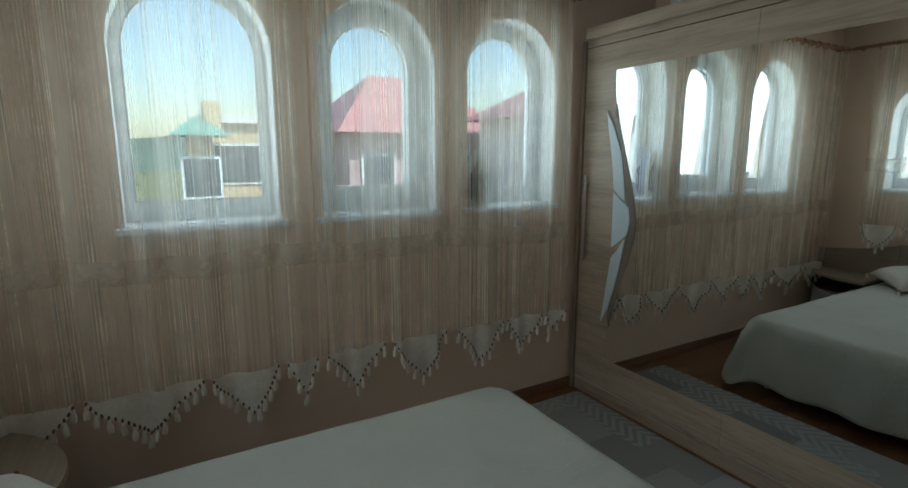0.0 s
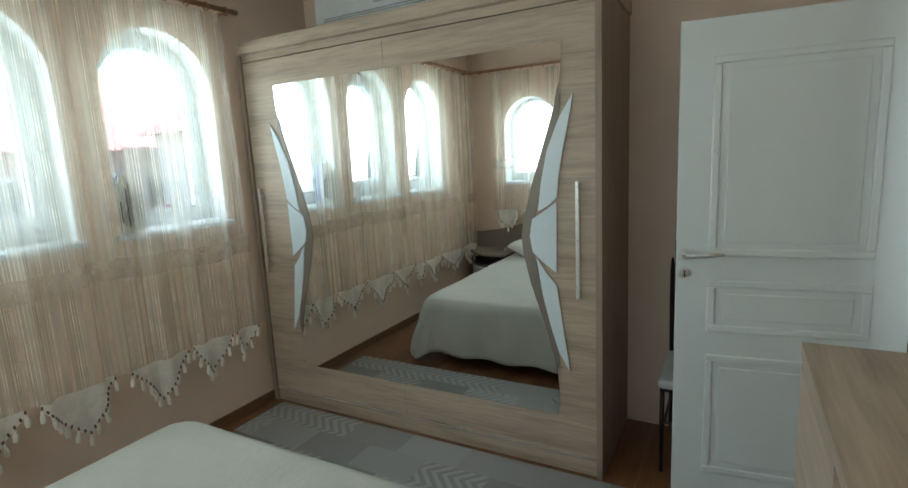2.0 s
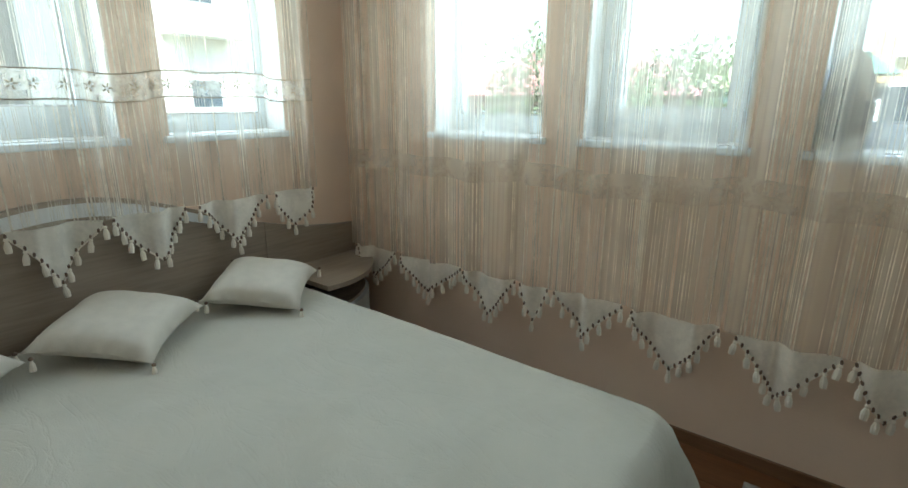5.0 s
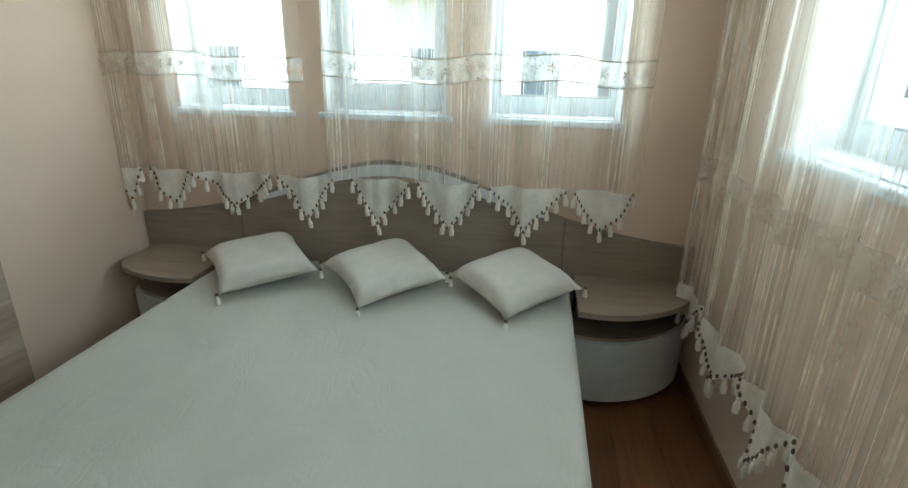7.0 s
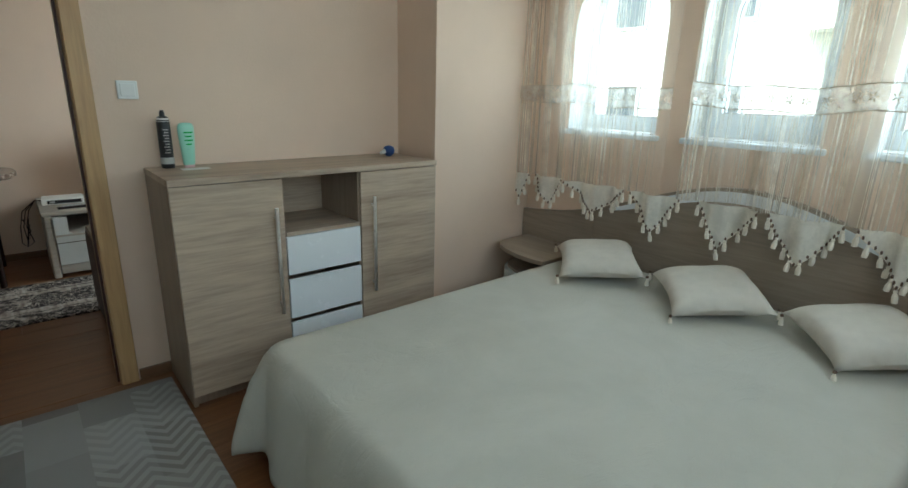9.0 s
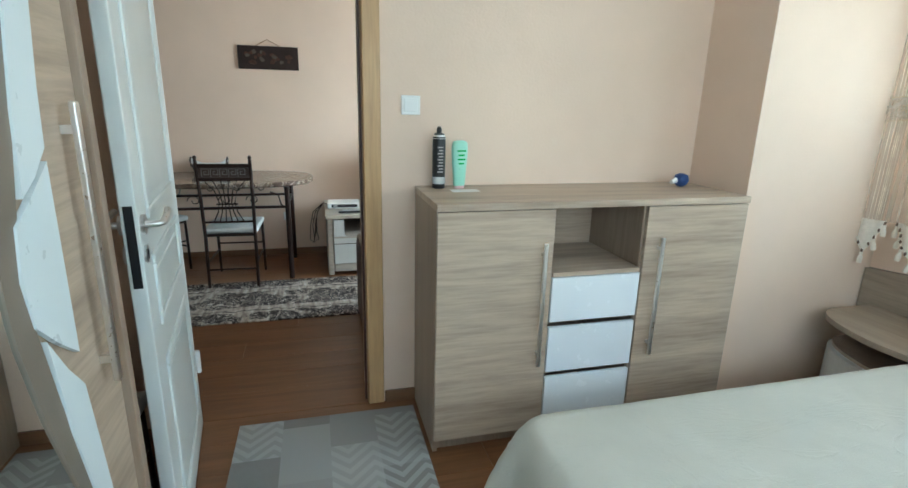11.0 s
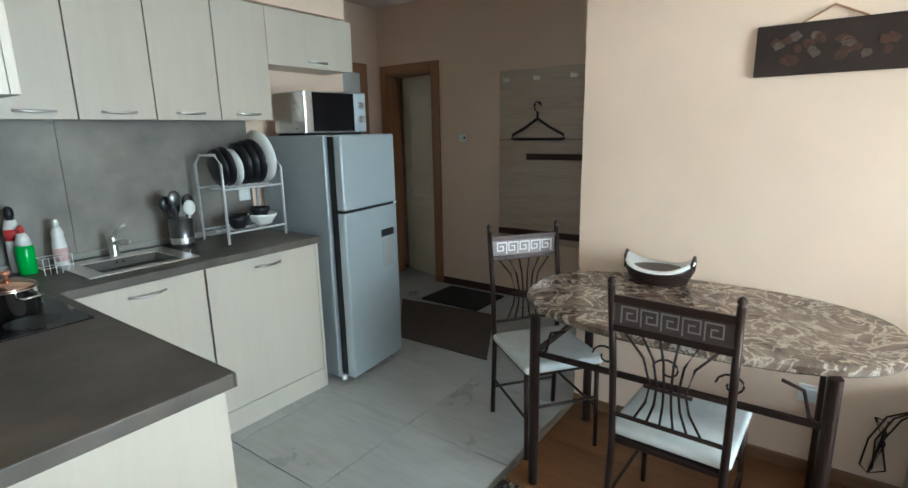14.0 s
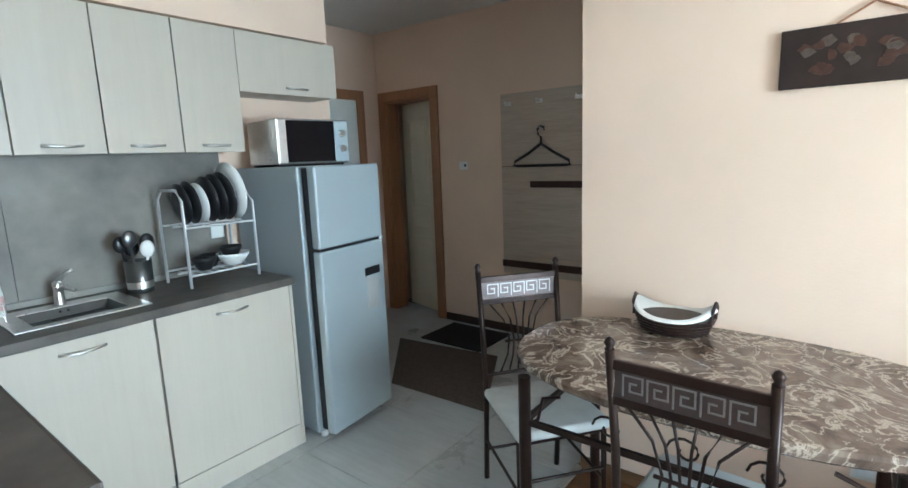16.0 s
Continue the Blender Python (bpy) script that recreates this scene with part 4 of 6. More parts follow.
        cnt = max(3, round((b - a) / 0.034))
        for k in range(cnt + 1):
            q = k / cnt * m
            i = min(int(q), m - 1)
            uu = lows[i][0] + (lows[i + 1][0] - lows[i][0]) * (q - i)
            zz = lows[i][1] + (lows[i + 1][1] - lows[i][1]) * (q - i)
            ob = new("tassel", tassel_mesh)
            ob.location = place(uu, zz, 0.008)
            ob.rotation_euler = (rng.uniform(-0.15, 0.15), rng.uniform(-0.15, 0.15), 0)
            ob.parent = point
        for k in range(2 * cnt + 1):
            q = k / (2 * cnt) * m
            i = min(int(q), m - 1)
            uu = lows[i][0] + (lows[i + 1][0] - lows[i][0]) * (q - i)
            zz = lows[i][1] + (lows[i + 1][1] - lows[i][1]) * (q - i)
            ob = new("bead", bead_mesh)
            ob.location = place(uu, zz + 0.007, 0.009)
            ob.rotation_euler = (0, rng.uniform(-0.4, 0.4), 0)
            ob.parent = point
    return c


CA, CB = 1.63, -2.56
curtain("curtain", 'y', CA, -2.56, -1.24, 2.40, 0.565, [(-2.555, -2.2, 0.375), (-2.19, -1.735, 0.37), (-1.73, -1.40, 0.37), (-1.39, -1.25, 0.40)], (1.03, 1.13), 1.0, "cream string curtain with a tasselled lace hem along the wall", 3)
curtain("curtain", 'y', CA, -1.225, 0.30, 2.40, 0.575, [(-1.22, -0.895, 0.385), (-0.885, -0.50, 0.36), (-0.49, -0.15, 0.365), (-0.14, 0.12, 0.38), (0.13, 0.295, 0.43)], (1.03, 1.13), 1.0, "cream string curtain with a tasselled lace hem beside the wardrobe", 5)
curtain("curtain", 'x', CB, -1.25, -0.17, 2.40, 0.93, [(-1.25, -1.08, 0.77), (-1.07, -0.80, 0.76), (-0.79, -0.35, 0.76), (-0.34, -0.03, 0.735)], (1.39, 1.495), 1.15, "sheer cream curtain with embroidered band and tasselled points by the pillar", 7)
curtain("curtain", 'x', CB, -0.055, 1.40, 2.40, 0.935, [(0.02, 0.345, 0.715), (0.355, 0.70, 0.73), (0.71, 1.08, 0.725), (1.09, 1.395, 0.745)], (1.40, 1.505), 1.15, "sheer cream curtain with embroidered band and tasselled points over the headboard", 9)
for ax, p, a, b in (('y', CA, -2.58, 0.42), ('x', CB, -1.28, 1.60)):
    r = thing("curtain_rail", "reddish wooden curtain rod with rings", "curtain rod")
    e0, e1 = ((a, p, 2.43), (b, p, 2.43)) if ax == 'y' else ((p, a, 2.43), (p, b, 2.43))
    part("rod", rod(bmesh.new(), e0, e1, 0.014, 12), "frame_brown", r, smooth=True)
    k = a + 0.04
    while k < b - 0.03:
        bm = bmesh.new()
        pts = []
        for q in range(13):
            t = 2 * math.pi * q / 12
            pts.append((k, p + 0.022 * math.cos(t), 2.424 + 0.022 * math.sin(t)) if ax == 'y' else (p + 0.022 * math.cos(t), k, 2.424 + 0.022 * math.sin(t)))
        part("ring", tube(bm, pts, 0.004, 6), "frame_brown", r)
        k += 0.12
    for k in (a + 0.05, b - 0.05):
        bm = bmesh.new()
        rod(bm, *((((k, p, 2.43), (k, AY1, 2.43))) if ax == 'y' else ((p, k, 2.43), (AX0, k, 2.43))), 0.01, 8)
        part("bracket", bm, "frame_brown", r)

# iron standing on the sill
ir = thing("clothes_iron", "clothes iron standing on its heel on the window sill", "iron", at=pose(-0.285, 1.775, 1.24) @ Matrix.Scale(1.22, 4))
outline = [(-0.055, 0), (0.055, 0), (0.06, 0.1), (0.05, 0.18), (0.03, 0.235), (0, 0.265), (-0.03, 0.235), (-0.05, 0.18), (-0.06, 0.1)]
part("soleplate", prism(bmesh.new(), outline, 'y', -0.03, -0.022), "pale_front", ir, "grey soleplate with dark steam slots")
part("body", prism(bmesh.new(), [(x * 0.9, z * 0.93) for x, z in outline], 'y', -0.022, 0.03), "blue", ir)
bm = bmesh.new()
for x in (-0.04, -0.026, -0.012, 0.002, 0.016, 0.03, 0.043):
    box(bm, x - 0.0045, x + 0.0045, -0.0325, -0.0295, 0.02 + abs(x) * 0.6, 0.21 - abs(x) * 1.9)
part("steam_slots", bm, "black", ir)
part("handle", tube(bmesh.new(), [(0, 0.03, 0.03), (0, 0.075, 0.05), (0, 0.08, 0.15), (0, 0.035, 0.2)], 0.013, 8), "black", ir, smooth=True)


# wardrobe
def wardrobe():
    w = thing("wardrobe", "sonoma oak sliding wardrobe with a large mirror and curved inlays", "wardrobe")
    y0, y1, xf, xb = -0.465, 1.70, 0.455, 1.07
    part("side_panel", B(xf - 0.015, xb, y0, y0 + 0.028, 0, 2.2, r=0.002), "sonoma_shaded", w)
    part("side_panel", B(xf - 0.015, xb, y1 - 0.028, y1, 0, 2.2, r=0.002), "sonoma_shaded", w)
    part("back", B(xb - 0.012, xb, y0 + 0.03, y1 - 0.03, 0.06, 2.2), "sonoma_shaded", w)
    part("plinth", B(xf + 0.005, xb - 0.02, y0 + 0.03, y1 - 0.03, 0, 0.085), "sonoma_y", w)
    part("top_panel", B(xf - 0.0, xb, y0 + 0.03, y1 - 0.03, 2.16, 2.2), "sonoma_y", w)
    part("cornice", B(0.415, xb, y0 - 0.01, y1 - 0.05, 2.2, 2.266, r=0.006), "sonoma_y", w)
    mid = 0.64

    curve = [(0.29, -0.25), (0.365, -0.264), (0.55, -0.25), (0.74, -0.20), (0.93, -0.135), (1.09, -0.098), (1.18, -0.095), (1.26, -0.111), (1.40, -0.15), (1.55, -0.20), (1.72, -0.255), (1.864, -0.286), (2.005, -0.292)]

    def edge(z):
        """Where the mirror's curved outer edge lies at a height."""
        for (za, ya), (zb, yb) in zip(curve, curve[1:]):
            if z <= zb:
                return ya + (yb - ya) * (z - za) / (zb - za)
        return curve[-1][1]

    top = [(-0.341, 1.786), (-0.318, 1.66), (-0.292, 1.544), (-0.272, 1.43), (-0.263, 1.34), (-0.22, 1.30), (-0.174, 1.274), (-0.19, 1.40), (-0.221, 1.548), (-0.275, 1.68)]
    middle = [(-0.262, 1.319), (-0.257, 0.993), (-0.20, 1.035), (-0.145, 1.085), (-0.132, 1.16), (-0.145, 1.239), (-0.20, 1.275)]
    low = [(-0.163, 1.056), (-0.21, 0.985), (-0.256, 0.932), (-0.275, 0.80), (-0.288, 0.703), (-0.314, 0.52), (-0.26, 0.62), (-0.225, 0.738), (-0.19, 0.88)]
    xo = 0.455
    for a, b, outer in ((y0 + 0.03, mid - 0.0005, -1), (mid + 0.0005, y1 - 0.03, 1)):
        d = part("door", B(xo, xo + 0.02, a, b, 0.09, 2.155, r=0.002), "sonoma_y", w)

        def side(y):
            return y if outer < 0 else 1.14 - y
        zs = [0.29 + (2.005 - 0.29) * k / 30 for k in range(31)]
        pts = [(mid, 0.29)] + [(side(edge(z)), z) for z in zs] + [(mid, 2.005)]
        part("mirror", prism(bmesh.new(), pts, 'x', xo - 0.004, xo + 0.001), "mirror", d, "large silvered mirror")
        zb = [0.50 + (1.82 - 0.50) * k / 30 for k in range(31)]
        inner = [(side(edge(z) + 0.004), z) for z in zb]
        outerl = [(side(edge(z) - 0.05 * math.sin(math.pi * k / 30) ** 0.5), z) for k, z in enumerate(zb)]
        part("inlay_border", prism(bmesh.new(), inner + outerl[::-1][1:-1], 'x', xo - 0.008, xo - 0.003), "silver_line", d, "taupe border of the inlay")
        for leafpts in (top, middle, low):
            part("inlay", prism(bmesh.new(), [(side(y), z) for y, z in leafpts], 'x', xo - 0.012, xo - 0.003), "frost", d, "frosted pale leaf-shaped inlay")
        hy = a + 0.075 if outer < 0 else b - 0.05
        h = part("handle", B(xo - 0.03, xo - 0.018, hy - 0.009, hy + 0.009, 0.88, 1.41, r=0.003), "chrome", d, "long brushed steel bar handle")
        part("post", B(xo - 0.02, xo, hy - 0.006, hy + 0.006, 0.92, 0.935), "chrome", h)
        part("post", B(xo - 0.02, xo, hy - 0.006, hy + 0.006, 1.355, 1.37), "chrome", h)
    part("track", B(xf + 0.0, xf + 0.05, y0 + 0.03, y1 - 0.03, 0.085, 0.092), "chrome", w)
    return w


wardrobe()

# air conditioner above the wardrobe
ac = thing("air_conditioner", "white wall-mounted air conditioner above the wardrobe", "air conditioner")
part("body", B(AX1 - 0.2, AX1, 0.46, 1.46, 2.335, 2.63, r=0.03, seg=4), "plastic_white", ac)
part("louvre", B(AX1 - 0.205, AX1 - 0.1, 0.52, 1.40, 2.345, 2.40, r=0.006), "upvc", ac)
part("mark", B(AX1 - 0.2025, AX1 - 0.2, 0.80, 0.98, 2.475, 2.487), "label_grey", ac, "small grey printed mark")
for k in range(3):
    part("vane", B(AX1 - 0.208, AX1 - 0.2, 0.55, 1.37, 2.41 + k * 0.014, 2.414 + k * 0.014), "label_grey", ac)


# dresser
def dresser():
    d = thing("dresser", "sonoma oak sideboard with two doors, niche and white drawers", "sideboard")
    x0, x1, yb, yf, zt = -1.775, -0.385, AY0 + 0.004, -1.12, 1.065
    part("top", B(x0 - 0.002, x1 + 0.002, yb, yf + 0.004, zt - 0.028, zt, r=0.002), "sonoma_x", d)
    part("side_panel", B(x1 - 0.018, x1, yb, yf - 0.02, 0.0, zt - 0.028), "sonoma_shaded", d)
    part("side_panel", B(x0, x0 + 0.018, yb, yf - 0.02, 0.0, zt - 0.028), "sonoma_shaded", d)
    part("divider", B(-0.872, -0.855, yb, yf - 0.02, 0.05, zt - 0.028), "sonoma_shaded", d)
    part("divider", B(-1.287, -1.27, yb, yf - 0.02, 0.05, zt - 0.028), "sonoma_shaded", d)
    part("back", B(x0, x1, yb, yb + 0.01, 0.05, zt - 0.03), "sonoma_x", d)
    part("niche_floor", B(-1.27, -0.872, yb, yf - 0.004, 0.752, 0.77), "sonoma_x", d)
    part("plinth", B(x0 + 0.02, x1 - 0.02, yf - 0.06, yf - 0.04, 0, 0.06), "sonoma_shaded", d)
    for a, b, hx in ((-0.862, x1 - 0.002, -0.818), (x0 + 0.002, -1.279, -1.345)):
        dr = part("door", B(a, b, yf - 0.019, yf, 0.06, zt - 0.032, r=0.0015), "sonoma_x", d)
        h = part("handle", B(hx - 0.008, hx + 0.008, yf + 0.022, yf + 0.034, 0.375, 0.905, r=0.003), "chrome", dr, "long brushed steel bar handle")
        for z in (0.42, 0.85):
            part("post", B(hx - 0.005, hx + 0.005, yf, yf + 0.024, z, z + 0.012), "chrome", h)
    for za, zb in ((0.555, 0.748), (0.325, 0.53), (0.08, 0.30)):
        part("drawer", B(-1.272, -0.869, yf - 0.02, yf - 0.001, za, zb, r=0.002), "white_gloss", d, "white lacquered drawer front")
    return d


dresser()
can = thing("spray_can", "black aerosol can with silver bands on the sideboard", "spray can", at=pose(-0.476, -1.50, 1.065))
part("body", lathe(bmesh.new(), [(0.026, 0), (0.028, 0.004), (0.028, 0.215), (0.022, 0.232), (0.012, 0.236)]), "black", can, smooth=True)
part("band", lathe(bmesh.new(), [(0.0285, 0.02), (0.0285, 0.05)]), "label_grey", can)
part("collar", lathe(bmesh.new(), [(0.0285, 0.212), (0.024, 0.228)]), "chrome", can)
part("nozzle", lathe(bmesh.new(), [(0.011, 0.236), (0.011, 0.25), (0.007, 0.262)]), "black", can)
for k in range(9):
    part("print", B(-0.012, 0.012 - 0.006 * (k % 2), 0.0272, 0.0285, 0.07 + k * 0.013, 0.075 + k * 0.013), "greek", can, "row of grey print")
sh = thing("shampoo_bottle", "mint green shampoo bottle on the sideboard", "bottle", at=pose(-0.563, -1.48, 1.065, 0, 0, 10))
part("body", lathe(bmesh.new(), [(0.025, 0.012), (0.027, 0.016), (0.030, 0.06), (0.0355, 0.13), (0.0375, 0.17), (0.036, 0.19), (0.030, 0.202), (0.016, 0.206)], sy=0.55), "mint", sh, smooth=True)
part("cap", lathe(bmesh.new(), [(0.023, 0.0), (0.0245, 0.003), (0.025, 0.013)], sy=0.55), "pink", sh, "pink cap under the bottle")
bm = bmesh.new()
for k, w2 in enumerate((0.02, 0.014, 0.018, 0.012)):
    box(bm, -w2, w2, 0.0195, 0.0225, 0.16 - k * 0.018, 0.166 - k * 0.018)
part("print", bm, "green", sh, "green print bars")
single("receipt", B(-0.63, -0.51, -1.435, -1.375, 1.0655, 1.067), "paper", "small white paper slip on the sideboard", "paper")
cp = thing("plug_adapter", "small blue plug-in gadget lying on the sideboard", "gadget", at=pose(-1.65, -1.42, 1.065) @ Matrix.Scale(1.2, 4))
part("body", lathe(bmesh.new(), [(0.012, 0.0), (0.026, 0.012), (0.03, 0.028), (0.024, 0.045), (0.01, 0.052)], n=16), "blue", cp, smooth=True)
part("plug", rod(bmesh.new(), (0.02, 0.0, 0.026), (0.055, 0.015, 0.02), 0.012, 10, 0.008), "plastic_white", cp)
sw = thing("light_switch", "white square light switch on the wall by the door", "switch")
part("plate", B(-0.405, -0.323, AY0, AY0 + 0.01, 1.372, 1.452, r=0.004), "plastic_white", sw)
part("rocker", B(-0.393, -0.335, AY0 + 0.008, AY0 + 0.015, 1.384, 1.44, r=0.003), "plastic_white", sw)
bx = thing("meter_box", "small white box high on the wall above the sideboard", "box")
part("body", B(-1.21, -0.975, AY0, AY0 + 0.07, 1.885, 2.2, r=0.012), "plastic_white", bx)
part("lid", B(-1.20, -0.985, AY0 + 0.07, AY0 + 0.08, 1.9, 2.19, r=0.006), "upvc", bx)

# bedroom rug
single("patchwork_rug", B(-0.365, 0.42, -1.49, 1.60, 0.001, 0.011, r=0.004), "patch_rug", "grey patchwork rug with chevron patterns in front of the wardrobe", "rug")


# ---- chairs and table ----
def chair(m, label):
    """Metal dining chair; faces +y, origin on the floor under the seat."""
    c = thing("dining_chair", label, "chair", "dark metal dining chairs", m)
    w, yb, yf = 0.178, -0.205, 0.205
    for sx in (1, -1):
        p = part("back_leg", tube(bmesh.new(), [(sx * w, yb - 0.03, 0), (sx * w, yb, 0.42), (sx * (w + 0.004), yb - 0.012, 0.7), (sx * (w + 0.008), yb - 0.05, 0.985)], 0.0125, 10), "iron_dark", c, smooth=True)
        part("finial", lathe(bmesh.new(), [(0.006, 0), (0.014, 0.006), (0.009, 0.012), (0.015, 0.024), (0.009, 0.036), (0.001, 0.04)], (sx * (w + 0.008), yb - 0.05, 0.983), 10), "iron_dark", p, smooth=True)
        part("front_leg", tube(bmesh.new(), [(sx * w, yf - 0.012, 0.43), (sx * w, yf, 0)], 0.011, 10), "iron_dark", c, smooth=True)
        part("side_stretcher", rod(bmesh.new(), (sx * w, yb - 0.012, 0.2), (sx * w, yf - 0.004, 0.2), 0.007, 8), "iron_dark", c)
    part("seat_frame", B(-w, w, yb, yf, 0.405, 0.425, r=0.004), "iron_dark", c)
    bm = B(-0.195, 0.195, yb + 0.012, yf + 0.022, 0.425, 0.468, r=0.018, seg=4)
    part("seat", bm, "seat", c, "pale grey padded seat", True)
    part("front_stretcher", rod(bmesh.new(), (-w, yf - 0.006, 0.25), (w, yf - 0.006, 0.25), 0.007, 8), "iron_dark", c)
    part("back_stretcher", rod(bmesh.new(), (-w, yb - 0.02, 0.15), (w, yb - 0.02, 0.15), 0.007, 8), "iron_dark", c)
    yt = yb - 0.04
    part("top_rail", B(-w, w, yt - 0.012, yt + 0.004, 0.935, 0.962, r=0.003), "iron_dark", c)
    part("key_rail", B(-w, w, yt - 0.004, yt + 0.008, 0.835, 0.86, r=0.003), "iron_dark", c)
    band = part("key_band", B(-w, w, yt - 0.004, yt + 0.001, 0.86, 0.935), "band_metal", c)
    n, unit, h = 5, 0.062, 0.055
    for i in range(n):
        bm = bmesh.new()
        u0, z0 = -n * unit / 2 + i * unit + 0.004, 0.87
        s = unit / 5
        path = [(0, 0), (0, 4), (4, 4), (4, 1), (1.4, 1), (1.4, 2.6), (2.7, 2.6)]
        for (a, b), (d, e) in zip(path, path[1:]):
            x0, x1 = u0 + min(a, d) * s - 0.0022, u0 + max(a, d) * s + 0.0022
            za, zb = z0 + min(b, e) * h / 4 - 0.0022, z0 + max(b, e) * h / 4 + 0.0022
            box(bm, x0, x1, yt - 0.0065, yt + 0.0035, za, zb)
        part("key_motif", bm, "greek", band, "silvery Greek key fretwork")
    part("lower_rail", rod(bmesh.new(), (-w, yb - 0.004, 0.52), (w, yb - 0.004, 0.52), 0.008, 8), "iron_dark", c)
    part("tie_bar", rod(bmesh.new(), (-0.075, yb - 0.022, 0.66), (0.075, yb - 0.022, 0.66), 0.006, 8), "iron_dark", c)
    for k in (-2.5, -1.5, -0.5, 0.5, 1.5, 2.5):
        part("spindle", tube(bmesh.new(), [(k * 0.042, yb - 0.004, 0.525), (k * 0.027, yb - 0.014, 0.60), (k * 0.022, yb - 0.022, 0.67), (k * 0.031, yb - 0.03, 0.76), (k * 0.056, yb - 0.038, 0.838)], 0.0045, 6), "iron_dark", c, smooth=True)
    return c


lab = "dark metal chair with Greek key back"
chair(pose(0.69, -3.63, 0, 0, 0, 178), lab + " at the table")
chair(pose(1.395, -3.955, 0, 0, 0, 52), lab + " at the table's end")
chair(pose(1.17, -2.05, 0, 0, 0, 180), lab + " by the worktop")
chair(pose(0.84, -0.875, 0, 0, 0, 90), lab + " behind the door")

tb = thing("dining_table", "oval dining table with a brown marble-look top and metal legs", "table")
TX, TY, TA, TB, TZ = 0.735, -3.882, 0.66, 0.40, 0.80
def oval(a, b, n=72, k=2.5):
    pts = []
    for i in range(n):
        t = 2 * math.pi * i / n
        c, s = math.cos(t), math.sin(t)
        pts.append((TX + a * math.copysign(abs(c) ** (2 / k), c), TY + b * math.copysign(abs(s) ** (2 / k), s)))
    return pts
bm = bmesh.new()
prof = [(0.012, TZ - 0.04), (0.0, TZ - 0.03), (0.0, TZ - 0.01), (0.008, TZ)]
rings = [[bm.verts.new((x, y, z)) for x, y in oval(TA - i, TB - i)] for i, z in prof]
for a, b in zip(rings, rings[1:]):
    for k in range(len(a)):
        bm.faces.new((a[k], a[(k + 1) % len(a)], b[(k + 1) % len(a)], b[k]))
bm.faces.new(rings[0][::-1])
bm.faces.new(rings[-1])
part("tabletop", bm, "marble", tb, "brown marble-look oval top")
for sx in (1, -1):
    for sy in (1, -1):
        lx, ly = TX + sx * 0.46 + (0.05 if sx > 0 else 0), TY + sy * 0.30 + 0.02
        part("leg", rod(bmesh.new(), (lx, ly, 0), (lx, ly, TZ - 0.04), 0.021, 16), "iron_dark", tb, smooth=False)
        part("corner_brace", tube(bmesh.new(), [(lx, ly, 0.58), (lx - sx * 0.05, ly, 0.62), (lx - sx * 0.07, ly, 0.70), (lx - sx * 0.13, ly, 0.72)], 0.006, 6), "greek" if sy < 0 else "iron_dark", tb)
for sy in (1, -1):
    ly = TY + sy * 0.30 + 0.02
    part("apron_bar", B(TX - 0.46, TX + 0.51, ly - 0.008, ly + 0.008, 0.59, 0.61), "iron_dark", tb)
    for k in (-0.2, 0.0, 0.22):
        pts = [(TX + k + 0.05 * math.cos(q) * (1 - q / 9), ly, 0.66 + 0.045 * math.sin(q) * (1 - q / 9)) for q in [i * 0.5 for i in range(14)]]
        part("scroll", tube(bmesh.new(), pts, 0.004, 6), "iron_dark", tb)
for sx in (1, -1):
    lx = TX + sx * 0.46 + (0.05 if sx > 0 else 0)
    part("apron_bar", B(lx - 0.008, lx + 0.008, TY - 0.28, TY + 0.32, 0.59, 0.61), "iron_dark", tb)

# basket on the table
bk = thing("bread_basket", "small dark wicker basket with a white cloth and handles", "basket", at=pose(0.93, -4.15, TZ) @ Matrix.Scale(1.1, 4))
part("basket", lathe(bmesh.new(), [(0.075, 0.0), (0.085, 0.01), (0.10, 0.05), (0.105, 0.062), (0.098, 0.062), (0.09, 0.03)], sx=1.25, sy=0.85), "dark_wood", bk, smooth=True)
for k in range(5):
    part("weave", lathe(bmesh.new(), [(0.088 + k * 0.004, 0.008 + k * 0.011), (0.092 + k * 0.004, 0.012 + k * 0.011), (0.089 + k * 0.004, 0.016 + k * 0.011)], sx=1.25, sy=0.85), "iron_dark", bk)
bm = bmesh.new()
cols = []
for k in range(40):
    t = 2 * math.pi * k / 40
    lift = 0.045 * abs(math.cos(t)) ** 3
    cols.append([bm.verts.new((rr * 1.25 * math.cos(t), rr * 0.85 * math.sin(t), zz)) for rr, zz in ((0.002, 0.034), (0.085, 0.04), (0.101, 0.068 + lift), (0.110, 0.055 + lift * 0.8))])
for a, b in zip(cols, cols[1:] + cols[:1]):
    for q in range(3):
        bm.faces.new((a[q], b[q], b[q + 1], a[q + 1]))
part("cloth", bm, "paper", bk, "white cloth liner", True)
for sx in (1, -1):
    part("handle", tube(bmesh.new(), [(sx * 0.125, -0.035, 0.055), (sx * 0.13, -0.03, 0.10), (sx * 0.132, 0, 0.12), (sx * 0.13, 0.03, 0.10), (sx * 0.125, 0.035, 0.055)], 0.006, 8), "dark_wood", bk, smooth=True)

